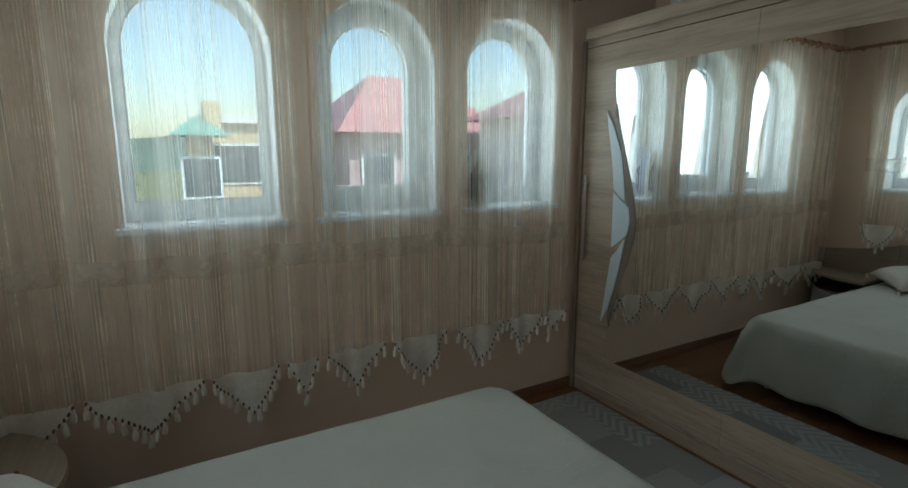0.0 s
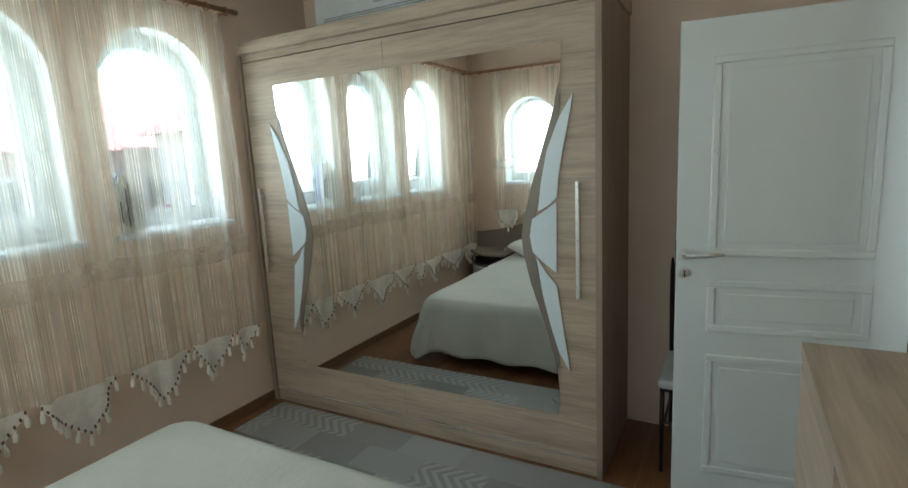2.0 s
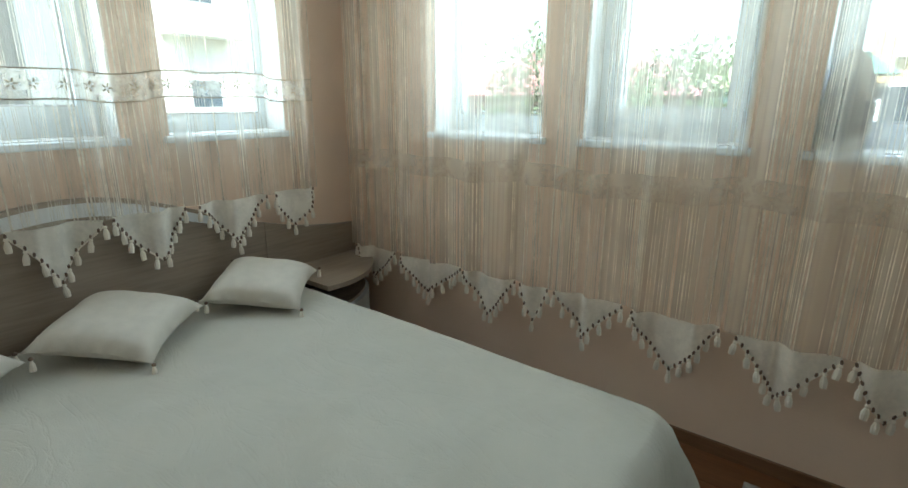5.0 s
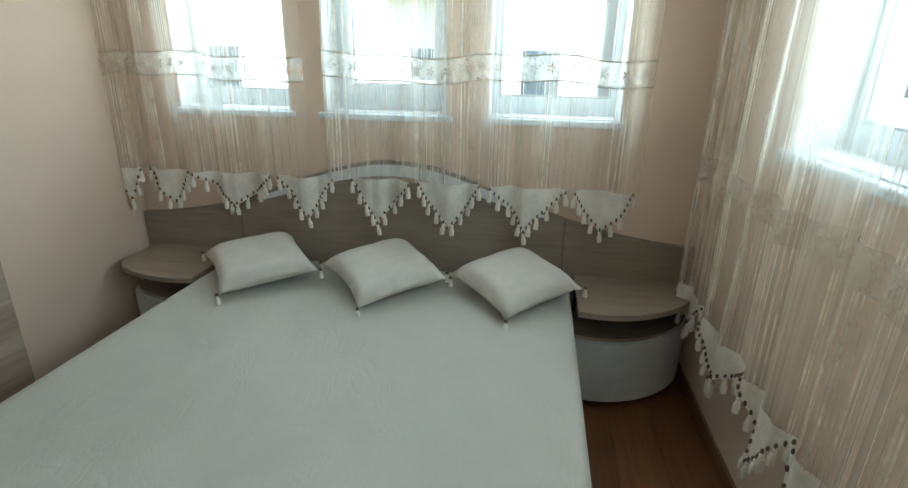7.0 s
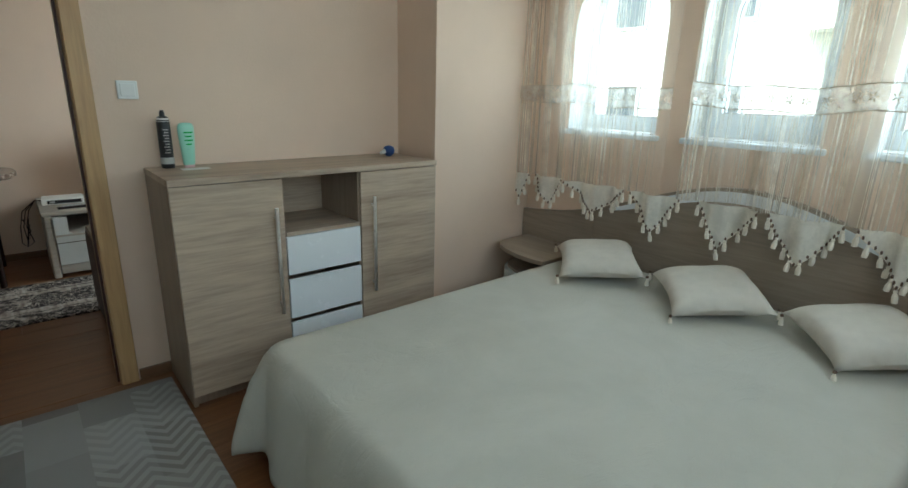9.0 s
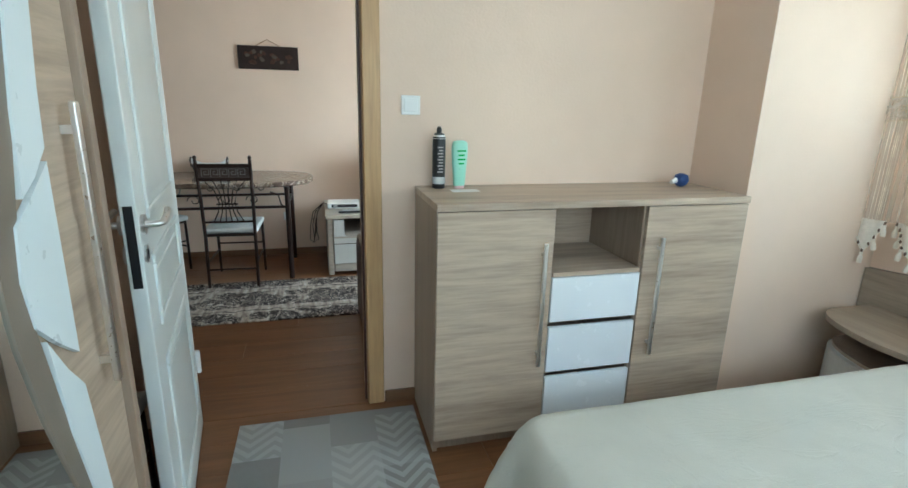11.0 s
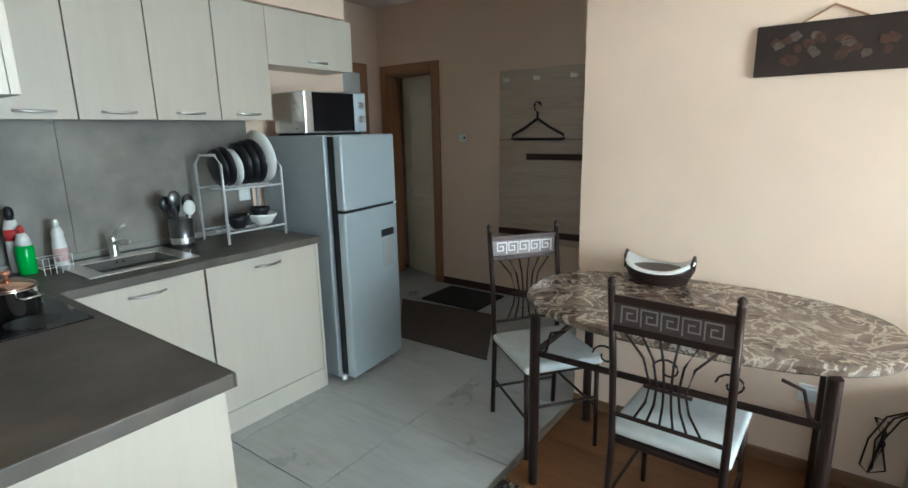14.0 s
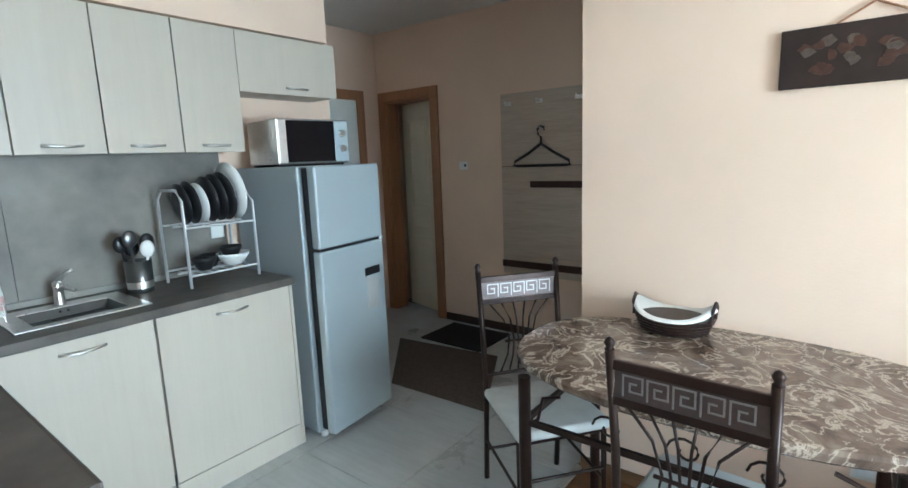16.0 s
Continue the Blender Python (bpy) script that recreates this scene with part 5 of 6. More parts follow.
# picture
pc = thing("picture", "dark wooden wall picture with painted flowers hung on a cord", "picture")
part("board", B(0.155, 0.648, EY + 0.002, EY + 0.02, 1.672, 1.862, r=0.003), "dark_board", pc)
rr = random.Random(8)
bm1, bm2 = bmesh.new(), bmesh.new()
for k in range(26):
    cx, cz = (0.30 if k % 2 else 0.50) + rr.uniform(-0.08, 0.08), 1.767 + rr.uniform(-0.045, 0.05)
    lathe_pts = [(cx + rr.uniform(0.012, 0.028) * math.cos(q * 1.05), cz + rr.uniform(0.010, 0.024) * math.sin(q * 1.05)) for q in range(6)]
    prism(bm1 if k % 3 else bm2, lathe_pts, 'y', EY + 0.019, EY + 0.0212 + 0.0001 * k)
part("painted_flower", bm1, "flower_rust", pc, "faint reddish painted flowers")["kind"] = "stuff"
part("painted_leaf", bm2, "mat_brown", pc, "faint brown painted leaves")["kind"] = "stuff"
part("cord", tube(bmesh.new(), [(0.30, EY + 0.012, 1.862), (0.405, EY + 0.012, 1.915), (0.50, EY + 0.012, 1.862)], 0.004, 6), "frame_brown", pc)

# tv stand
ts = thing("tv_stand", "pale grey oak television stand with drawers and open niches", "tv stand")
X0, X1, YF, YB, ZT = -1.54, -0.02, -3.56, EY + 0.015, 0.515
part("top", B(X0 - 0.01, X1 + 0.01, YB, YF, ZT - 0.03, ZT, r=0.005), "greyoak_x", ts)
part("side", B(X1 - 0.05, X1, YB, YF + 0.004, 0, ZT - 0.03, r=0.012), "greyoak_x", ts)
part("side", B(X0, X0 + 0.05, YB, YF + 0.004, 0, ZT - 0.03, r=0.012), "greyoak_x", ts)
part("bottom", B(X0 + 0.05, X1 - 0.05, YB, YF + 0.002, 0.03, 0.10, r=0.01), "greyoak_x", ts)
part("back", B(X0 + 0.05, X1 - 0.05, YB, YB + 0.012, 0.1, ZT - 0.03), "greyoak_x", ts)
part("shelf", B(X0 + 0.05, X1 - 0.05, YB + 0.012, YF + 0.02, 0.325, 0.34), "greyoak_x", ts)
part("divider", B(-0.79, -0.76, YB + 0.012, YF + 0.002, 0.1, ZT - 0.03), "greyoak_x", ts)
for a, b in ((-0.755, X1 - 0.055), (X0 + 0.055, -0.795)):
    f = bmesh.new()
    prism(f, [(a, 0.105), (b, 0.105), (b, 0.475), (b - 0.085, 0.475), (b - 0.085, 0.355), (b - 0.115, 0.325), (a, 0.325)], 'y', YF - 0.012, YF + 0.012)
    part("drawer_front", f, "pale_front", ts, "pale drawer front with a stepped edge")
    part("drawer_groove", B(a, b, YF + 0.0125, YF + 0.0135, 0.272, 0.278), "mat_brown", ts)

tc2 = thing("tall_cabinet", "tall golden oak cabinet beside the television stand", "cabinet")
part("body", B(-2.08, -1.562, YB, -3.93, 0, 1.64, r=0.003), "casing", tc2)
part("top", B(-2.09, -1.552, YB, -3.905, 1.64, 1.665, r=0.003), "casing", tc2)
for xa, xb in ((-2.078, -1.823), (-1.819, -1.564)):
    part("door", B(xa, xb, -3.93, -3.912, 0.07, 1.636, r=0.002), "casing", tc2)
tv = thing("television", "black flat television on a low stand", "television", at=pose(-0.845, -4.02, ZT, 0, 0, 3))
part("casing", B(-0.405, 0.405, -0.03, 0.012, 0.065, 0.5, r=0.006), "black", tv)
part("screen", B(-0.392, 0.392, 0.0115, 0.014, 0.083, 0.487), "screen", tv, "dark glossy screen")
part("neck", B(-0.03, 0.03, -0.025, 0.005, 0.012, 0.08), "black", tv)
part("foot", B(-0.20, 0.20, -0.09, 0.12, 0.0, 0.014, r=0.005), "black", tv)
part("brand_mark", B(-0.02, 0.02, 0.014, 0.0145, 0.071, 0.078), "label_grey", tv, "small pale mark")
st = thing("set_top_box", "white set-top box with a dark front on the stand", "set-top box", at=pose(-0.175, -3.93, ZT, 0, 0, -3))
part("case", B(-0.135, 0.135, -0.10, 0.10, 0.004, 0.05, r=0.005), "plastic_white", st)
part("front", B(-0.12, 0.10, 0.099, 0.1025, 0.014, 0.04), "black", st)
part("display", B(0.05, 0.085, 0.102, 0.1035, 0.02, 0.034), "label_grey", st)
rm = thing("remote_control", "black remote control on the television stand", "remote", at=pose(-0.215, -3.665, ZT, 0, 0, 4))
part("body", B(-0.095, 0.095, -0.022, 0.022, 0.0, 0.016, r=0.006), "black", rm)
for k in range(8):
    part("button", B(-0.075 + k * 0.018, -0.065 + k * 0.018, -0.01, 0.01, 0.0155, 0.018), "label_grey", rm)
single("remote_grey", B(-0.32, -0.15, -3.735, -3.695, ZT, ZT + 0.016, r=0.006), "label_grey", "slim grey remote control beside the black one", "remote")
cb = thing("cable", "loose dark cables hanging beside the television stand", "cable")
for k in range(3):
    rr = random.Random(k)
    z0 = 0.53
    pts = [(-0.06, -3.99, z0), (0.0, -4.0, z0 + 0.01), (0.05 + 0.02 * k, -4.06, 0.45), (0.08 + 0.02 * k, -4.16, 0.30), (0.05 + 0.04 * k, -4.2, 0.16), (0.10, -4.22, 0.12), (0.06, -4.24, 0.25 + 0.05 * k), (0.10, -4.27, 0.34)]
    part("wire", tube(bmesh.new(), pts, 0.0035, 6), "iron_dark", cb, smooth=True)
so = thing("wall_socket", "white wall socket by the television stand", "socket")
part("plate", B(0.28, 0.36, EY, EY + 0.01, 0.33, 0.41, r=0.004), "plastic_white", so)
part("insert", B(0.295, 0.345, EY + 0.009, EY + 0.013, 0.345, 0.395, r=0.004), "upvc", so)


# sofa
def sofa():
    s = thing("sofa", "beige sofa with brown leather armrest and seat", "sofa")
    x1, x0, yb, yf = -0.20, -2.2, DY - 0.03, -2.75
    part("base", B(x0, x1 - 0.04, yf + 0.06, yb, 0.05, 0.28, r=0.02), "beige_fabric", s)
    bm = prism(bmesh.new(), [(yb, 0.03), (yb, 0.60), (yf + 0.16, 0.60), (yf + 0.06, 0.56), (yf + 0.01, 0.46), (yf, 0.34), (yf + 0.02, 0.03)], 'x', x1 - 0.06, x1)
    part("arm_side", bm, "beige_fabric", s)
    n = 10
    panel = [(yb, 0.06), (yb, 0.575), (yf + 0.20, 0.575)] + [(yf + 0.20 - 0.145 * math.sin(q * math.pi / 2 / n), 0.43 + 0.145 * math.cos(q * math.pi / 2 / n)) for q in range(1, n + 1)] + [(yf + 0.075, 0.06)]
    part("side_panel", prism(bmesh.new(), panel, 'x', x1 - 0.01, x1 + 0.006), "leather", s, "brown leather outer panel")
    outline = [(yb, 0.10), (yb, 0.61), (yf + 0.18, 0.63)] + [(yf + 0.18 - 0.19 * math.sin(q * math.pi / 2 / n), 0.47 + 0.16 * math.cos(q * math.pi / 2 / n)) for q in range(1, n + 1)] + [(yf - 0.005, 0.28), (yf + 0.02, 0.10)]
    bm = prism(bmesh.new(), outline, 'x', x1 - 0.25, x1 - 0.055)
    es = [e for e in bm.edges if abs(e.verts[0].co.x - e.verts[1].co.x) < 1e-6]
    bmesh.ops.bevel(bm, geom=es, offset=0.045, segments=4, affect='EDGES', profile=0.5)
    part("armrest", bm, "leather", s, "rounded brown leather armrest", True)
    for k in range(3):
        a = x1 - 0.25 - (k + 1) * 0.57
        part("seat_cushion", B(a + 0.005, a + 0.565, yf + 0.03, yb - 0.2, 0.28, 0.44, r=0.04, seg=4), "leather", s, "brown leather seat cushion", True)
        part("back_cushion", B(a + 0.005, a + 0.565, yb - 0.22, yb, 0.44, 0.80, r=0.05, seg=4), "leather", s, "brown leather back cushion", True)
    for x in (x1 - 0.08, x0 + 0.1):
        for y in (yf + 0.12, yb - 0.08):
            part("foot", B(x - 0.025, x + 0.025, y - 0.025, y + 0.025, 0, 0.05), "black", s)


sofa()
cu = single("throw_pillow", B(-0.19, 0.19, -0.055, 0.055, -0.17, 0.17, r=0.045, seg=4), "beige_fabric", "patterned brown and beige throw pillow on the sofa", "pillow", smooth=True, at=pose(-0.68, -2.42, 0.595, -24, 0, 12))

single("floral_rug", B(-0.52, 1.36, -3.50, -2.68, 0.001, 0.010, r=0.003), "floral", "beige rug with dark brown flower rows and fringed ends", "rug")


# ---- kitchen ----
def door_panel(name, parent, bm, handle=None, label=""):
    d = part(name, bm, "cream", parent, label)
    if handle:
        axis, p, u0, u1, z = handle
        pts = []
        for k in range(7):
            t = k / 6
            out = 0.004 + 0.02 * math.sin(math.pi * t) ** 0.6
            u = u0 + (u1 - u0) * t
            pts.append((p - out, u, z - 0.004 * math.sin(math.pi * t)) if axis == 'x' else (u, p - out, z))
        bm2 = bmesh.new()
        tube(bm2, pts, 0.0065, 8)
        part("handle", bm2, "chrome", d, "curved brushed steel handle", True)
    return d


# the kitchen is drawn at a nominal size and set to its true one about a corner of the room
KX, KZ, KIT = 3.36, -0.059, 0.962
KITCHEN = Matrix.Translation((0.33, DY, 1.5)) @ Matrix.Scale(KIT, 4) @ Matrix.Translation((-0.33, -DY, -1.5))
others = set(bpy.data.objects)
CX, CY, CE, CZ = 2.745, -2.45, 1.53, 0.895
wt = thing("worktop", "grey-brown stone-look L-shaped kitchen worktop", "worktop")
part("slab", B(CE, CX, CY, DY - 0.002, CZ - 0.038, CZ), "worktop", wt)
for xa, xb, ya, yb2 in ((CX, KX - 0.002, -2.665, DY - 0.002), (CX, 2.905, -3.015, -2.665), (3.175, KX - 0.002, -3.015, -2.665), (CX, KX - 0.002, -3.745, -3.015)):
    part("slab", B(xa, xb, ya, yb2, CZ - 0.038, CZ), "worktop", wt)
for xa, xb, ya, yb2 in ((CE - 0.003, CX - 0.003, CY - 0.003, CY + 0.006), (CX - 0.003, CX + 0.006, -3.745, CY - 0.003), (CE - 0.003, CE + 0.006, CY + 0.006, DY - 0.03)):
    part("edge_band", B(xa, xb, ya, yb2, CZ - 0.039, CZ + 0.0012, r=0.003), "worktop", wt)
part("upstand", B(CE, KX - 0.002, DY - 0.018, DY - 0.007, CZ, CZ + 0.03, r=0.003), "upstand", wt, "pale grey upstand strip")
part("upstand", B(KX - 0.026, KX - 0.016, -3.745, DY - 0.03, CZ, CZ + 0.03, r=0.003), "upstand", wt, "pale grey upstand strip")
sp = thing("splashback", "grey concrete-look splashback panels", "splashback")
part("panel", B(CE - 0.01, KX - 0.017, DY - 0.007, DY - 0.002, CZ - 0.03, 1.60), "concrete", sp)
part("panel", B(KX - 0.016, KX - 0.002, -2.72, DY - 0.017, CZ - 0.03, 1.60), "concrete", sp)
part("panel", B(KX - 0.015, KX - 0.002, -3.72, -2.723, CZ - 0.03, 1.60), "concrete", sp)
part("edge_trim", B(CE - 0.014, CE - 0.01, DY - 0.008, DY - 0.001, CZ - 0.03, 1.60), "concrete", sp)

b1 = thing("base_cabinet", "cream kitchen base cabinet under the hob", "cabinet", "cream base cabinets")
part("end_panel", B(CE + 0.02, CE + 0.038, CY + 0.02, DY - 0.01, KZ, CZ - 0.038, r=0.001), "cream", b1)
part("body", B(CE + 0.038, CX + 0.04, CY + 0.05, DY - 0.01, 0.1, CZ - 0.04), "cream", b1)
part("plinth", B(CE + 0.038, CX + 0.04, CY + 0.07, CY + 0.085, KZ, 0.1), "cream", b1)
for a, b in ((1.57, 2.15), (2.155, 2.735)):
    door_panel("door", b1, B(a, b, CY + 0.03, CY + 0.049, 0.105, CZ - 0.045, r=0.002), ('y', CY + 0.03, (a + b) / 2 - 0.07, (a + b) / 2 + 0.07, 0.79))
for ya, yb2, lab2 in ((-3.045, -2.49, "cream kitchen sink cabinet"), (-3.72, -3.05, "cream kitchen base cabinet beside the fridge")):
    c = thing("base_cabinet", lab2, "cabinet", "cream base cabinets")
    part("body", B(CX + 0.045, KX - 0.02, ya + 0.002, yb2 - 0.002, 0.1, CZ - 0.04), "cream", c)
    part("plinth", B(CX + 0.022, CX + 0.04, ya + 0.002, yb2 - 0.002, KZ, 0.06), "cream", c)
    yc = (ya + yb2) / 2
    door_panel("door", c, B(CX + 0.022, CX + 0.042, ya + 0.003, yb2 - 0.003, 0.064, CZ - 0.045, r=0.002), ('x', CX + 0.022, yc - 0.09, yc + 0.07, 0.80))
    if ya < -3.5:
        part("end_panel", B(CX + 0.022, KX - 0.02, ya - 0.018, ya, KZ, CZ - 0.038), "cream", c)

for ya, yb2 in ((-2.735, -2.425), (-3.07, -2.738), (-3.41, -3.073), (-3.738, -3.413)):
    c = thing("wall_cabinet", "cream wall cabinet above the sink", "cabinet", "cream wall cabinets")
    part("body", B(3.10, KX - 0.002, ya + 0.001, yb2 - 0.001, 1.57, 2.2), "cream", c)
    yc = (ya + yb2) / 2
    door_panel("door", c, B(3.08, 3.098, ya + 0.0015, yb2 - 0.0015, 1.565, 2.205, r=0.0015), ('x', 3.08, yc - 0.075, yc + 0.075, 1.60))
c = thing("wall_cabinet", "low cream wall cabinet above the microwave", "cabinet", "cream wall cabinets")
part("body", B(3.10, KX - 0.002, -4.40, -3.742, 1.89, 2.2), "cream", c)
door_panel("door", c, B(3.08, 3.098, -4.403, -3.74, 1.885, 2.205, r=0.0015), ('x', 3.08, -4.18, -4.03, 1.925))
c = thing("hood_cabinet", "cream wall cabinet over the hob with an extractor below", "cabinet")
part("body", B(1.74, 3.05, -2.16, DY - 0.002, 1.575, 2.4), "cream", c)
for a, b in ((1.742, 2.18), (2.183, 2.78), (2.783, 3.048)):
    door_panel("door", c, B(a, b, -2.18, -2.162, 1.575, 2.4, r=0.0015), None)
hd = thing("extractor_hood", "slim grey extractor hood under the cabinet", "extractor hood")
part("body", B(2.25, 2.72, -2.12, DY - 0.03, 1.562, 1.574, r=0.003), "hood_grey", hd)
part("visor", B(2.25, 2.72, -2.172, -2.11, 1.564, 1.573, r=0.003), "hood_grey", hd)

# hob and sink
hb2 = thing("hob", "black glass ceramic hob in the worktop", "hob")
part("glass", B(2.30, 2.74, -2.415, -1.99, CZ, CZ + 0.006, r=0.002), "black_glass", hb2)
for x, y, r in ((2.42, -2.28, 0.075), (2.42, -2.09, 0.09), (2.63, -2.28, 0.09), (2.63, -2.09, 0.075)):
    part("zone", lathe(bmesh.new(), [(r, 0.0062), (r, 0.0068)], (x, y, CZ), 32), "black", hb2)
sk = thing("kitchen_sink", "small stainless steel inset sink", "sink")
bm = B(2.86, 2.91, -3.085, -2.60, CZ, CZ + 0.006, r=0.002)
for xa, xb, ya, yb2 in ((3.17, 3.26, -3.085, -2.60), (2.91, 3.17, -3.085, -3.01), (2.91, 3.17, -2.67, -2.60)):
    box(bm, xa, xb, ya, yb2, CZ, CZ + 0.006, r=0.002)
part("rim", bm, "chrome", sk)
# shallow bowl; its dark steel colour stands in for the shade of a deep one
bm = bmesh.new()
ra = [bm.verts.new((x, y, CZ + 0.005)) for x, y in ((2.908, -3.012), (3.172, -3.012), (3.172, -2.668), (2.908, -2.668))]
rb = [bm.verts.new((x, y, CZ - 0.035)) for x, y in ((2.93, -2.99), (3.15, -2.99), (3.15, -2.69), (2.93, -2.69))]
for k in range(4):
    bm.faces.new((ra[k], rb[k], rb[(k + 1) % 4], ra[(k + 1) % 4]))
bm.faces.new(rb[::-1])
part("bowl", bm, "steel_dark", sk, "sunken steel bowl")
for y in (-2.82, -2.85):
    part("overflow", rod(bmesh.new(), (3.166, y, CZ - 0.012), (3.158, y, CZ - 0.012), 0.006, 8), "black", sk)
part("drain", lathe(bmesh.new(), [(0.035, 0.0), (0.032, 0.004), (0.01, 0.003)], (3.04, -2.84, CZ - 0.035), 18), "steel_dark", sk)
tp = thing("tap", "chrome single-lever kitchen tap", "tap")
part("body", lathe(bmesh.new(), [(0.024, 0), (0.022, 0.01), (0.018, 0.07), (0.02, 0.1), (0.012, 0.11)], (3.22, -2.84, CZ + 0.005), 16), "chrome", tp, smooth=True)
part("spout", tube(bmesh.new(), [(3.22, -2.84, CZ + 0.07), (3.15, -2.85, CZ + 0.095), (3.07, -2.86, CZ + 0.09)], 0.01, 10), "chrome", tp, smooth=True)
part("lever", tube(bmesh.new(), [(3.22, -2.84, CZ + 0.11), (3.21, -2.88, CZ + 0.15), (3.20, -2.90, CZ + 0.16)], 0.008, 8), "chrome", tp, smooth=True)


# things on the worktop
def pot(x, y, r, h, label, lid_metal="pot_steel"):
    p = thing("cooking_pot", label, "pot", "steel pots on the hob", pose(x, y, CZ + 0.0068, 0, 0, 20))
    part("body", lathe(bmesh.new(), [(r * 0.92, 0), (r, 0.006), (r, h), (r * 1.04, h + 0.004), (r * 1.0, h + 0.006)]), "pot_steel", p, smooth=True)
    lid = part("lid", lathe(bmesh.new(), [(r * 1.02, h + 0.006), (r * 0.98, h + 0.014), (r * 0.55, h + 0.03), (r * 0.15, h + 0.036)]), lid_metal, p, smooth=True)
    part("knob", lathe(bmesh.new(), [(0.008, h + 0.034), (0.007, h + 0.046), (0.02, h + 0.054), (0.018, h + 0.062), (0.004, h + 0.066)], n=14), "copper", lid, "copper-coloured knob", True)
    for s in (1, -1):
        part("handle", tube(bmesh.new(), [(s * r, -0.03, h * 0.75), (s * (r + 0.03), -0.028, h * 0.78), (s * (r + 0.034), 0, h * 0.78), (s * (r + 0.03), 0.028, h * 0.78), (s * r, 0.03, h * 0.75)], 0.005, 8), "pot_steel", p, smooth=True)


pot(2.50, -2.075, 0.082, 0.10, "taller steel pot with lid on the hob")
pot(2.58, -2.27, 0.082, 0.085, "steel pot with a copper-toned lid on the hob", "copper_lid")
kt = thing("kettle", "brushed steel electric kettle with a black handle", "kettle", at=pose(3.10, -2.06, CZ))
part("base", lathe(bmesh.new(), [(0.085, 0), (0.085, 0.018), (0.07, 0.024)]), "black", kt)
part("body", lathe(bmesh.new(), [(0.076, 0.024), (0.084, 0.05), (0.078, 0.13), (0.064, 0.2), (0.058, 0.215)]), "chrome", kt, smooth=True)
part("lid", lathe(bmesh.new(), [(0.06, 0.213), (0.056, 0.232), (0.02, 0.24), (0.012, 0.255)]), "black", kt, smooth=True)
part("handle", tube(bmesh.new(), [(0.0, -0.05, 0.232), (0.0, -0.11, 0.235), (0.0, -0.14, 0.20), (0.0, -0.138, 0.10), (0.0, -0.10, 0.05), (0.0, -0.08, 0.045)], 0.015, 10), "black", kt, smooth=True)
part("spout", prism(bmesh.new(), [(0.05, 0.215), (0.10, 0.205), (0.06, 0.15)], 'x', -0.02, 0.02), "chrome", kt)
pt = thing("paper_towel", "roll of white paper towel on a wooden holder", "paper towel", at=pose(2.13, -1.965, CZ))
part("base", lathe(bmesh.new(), [(0.062, 0), (0.065, 0.006), (0.06, 0.014)]), "beech", pt, smooth=True)
part("roll", lathe(bmesh.new(), [(0.056, 0.014), (0.058, 0.018), (0.058, 0.255), (0.055, 0.262), (0.02, 0.262)], n=32), "paper", pt, smooth=False)
part("finial", lathe(bmesh.new(), [(0.011, 0.26), (0.014, 0.275), (0.009, 0.29), (0.016, 0.305), (0.018, 0.318), (0.01, 0.332), (0.002, 0.335)], n=14), "beech", pt, "turned beech knob", True)
bt = thing("tin_bucket", "yellow printed tin bucket with wire handles and orange inside", "bucket", at=pose(1.69, -1.945, CZ))
part("body", open_top(lathe(bmesh.new(), [(0.058, 0), (0.06, 0.003), (0.072, 0.165), (0.076, 0.175), (0.073, 0.178), (0.0708, 0.1775)], n=32)), "tin", bt, smooth=True)
part("inside", open_top(lathe(bmesh.new(), [(0.054, 0.006), (0.057, 0.008), (0.0705, 0.1775)], n=32)), "orange_lacquer", bt, "orange-brown inside", True)
for s in (1, -1):
    pts = [(0.0, s * 0.072, 0.15), (0.02, s * 0.082, 0.16), (0.012, s * 0.087, 0.12), (-0.01, s * 0.086, 0.09), (-0.02, s * 0.078, 0.105), (0.0, s * 0.068, 0.115)]
    part("wire_handle", tube(bmesh.new(), pts, 0.0025, 6), "chrome", bt, smooth=True)


def bottle(x, y, prof, mats, label, nm="bottle"):
    b = thing(nm, label, "bottle", at=pose(x, y, CZ))
    for (name, pr, mt) in mats:
        part(name, lathe(bmesh.new(), pr, n=18), mt, b, smooth=True)
    return b


bottle(3.22, -2.49, None, [("body", [(0.034, 0), (0.036, 0.004), (0.036, 0.11), (0.03, 0.135)], "green"), ("shoulder", [(0.032, 0.13), (0.022, 0.17), (0.014, 0.185)], "plastic_white"), ("cap", [(0.013, 0.185), (0.012, 0.21), (0.005, 0.22)], "red")], "half-full bottle of green dish soap", "dish_soap")
bottle(3.285, -2.475, None, [("body", [(0.03, 0), (0.032, 0.2), (0.02, 0.24)], "plastic_white"), ("label", [(0.0325, 0.15), (0.0325, 0.2)], "red"), ("trigger", [(0.014, 0.24), (0.02, 0.265), (0.018, 0.29), (0.006, 0.30)], "black")], "white spray bottle with a red label and black nozzle", "spray_bottle")
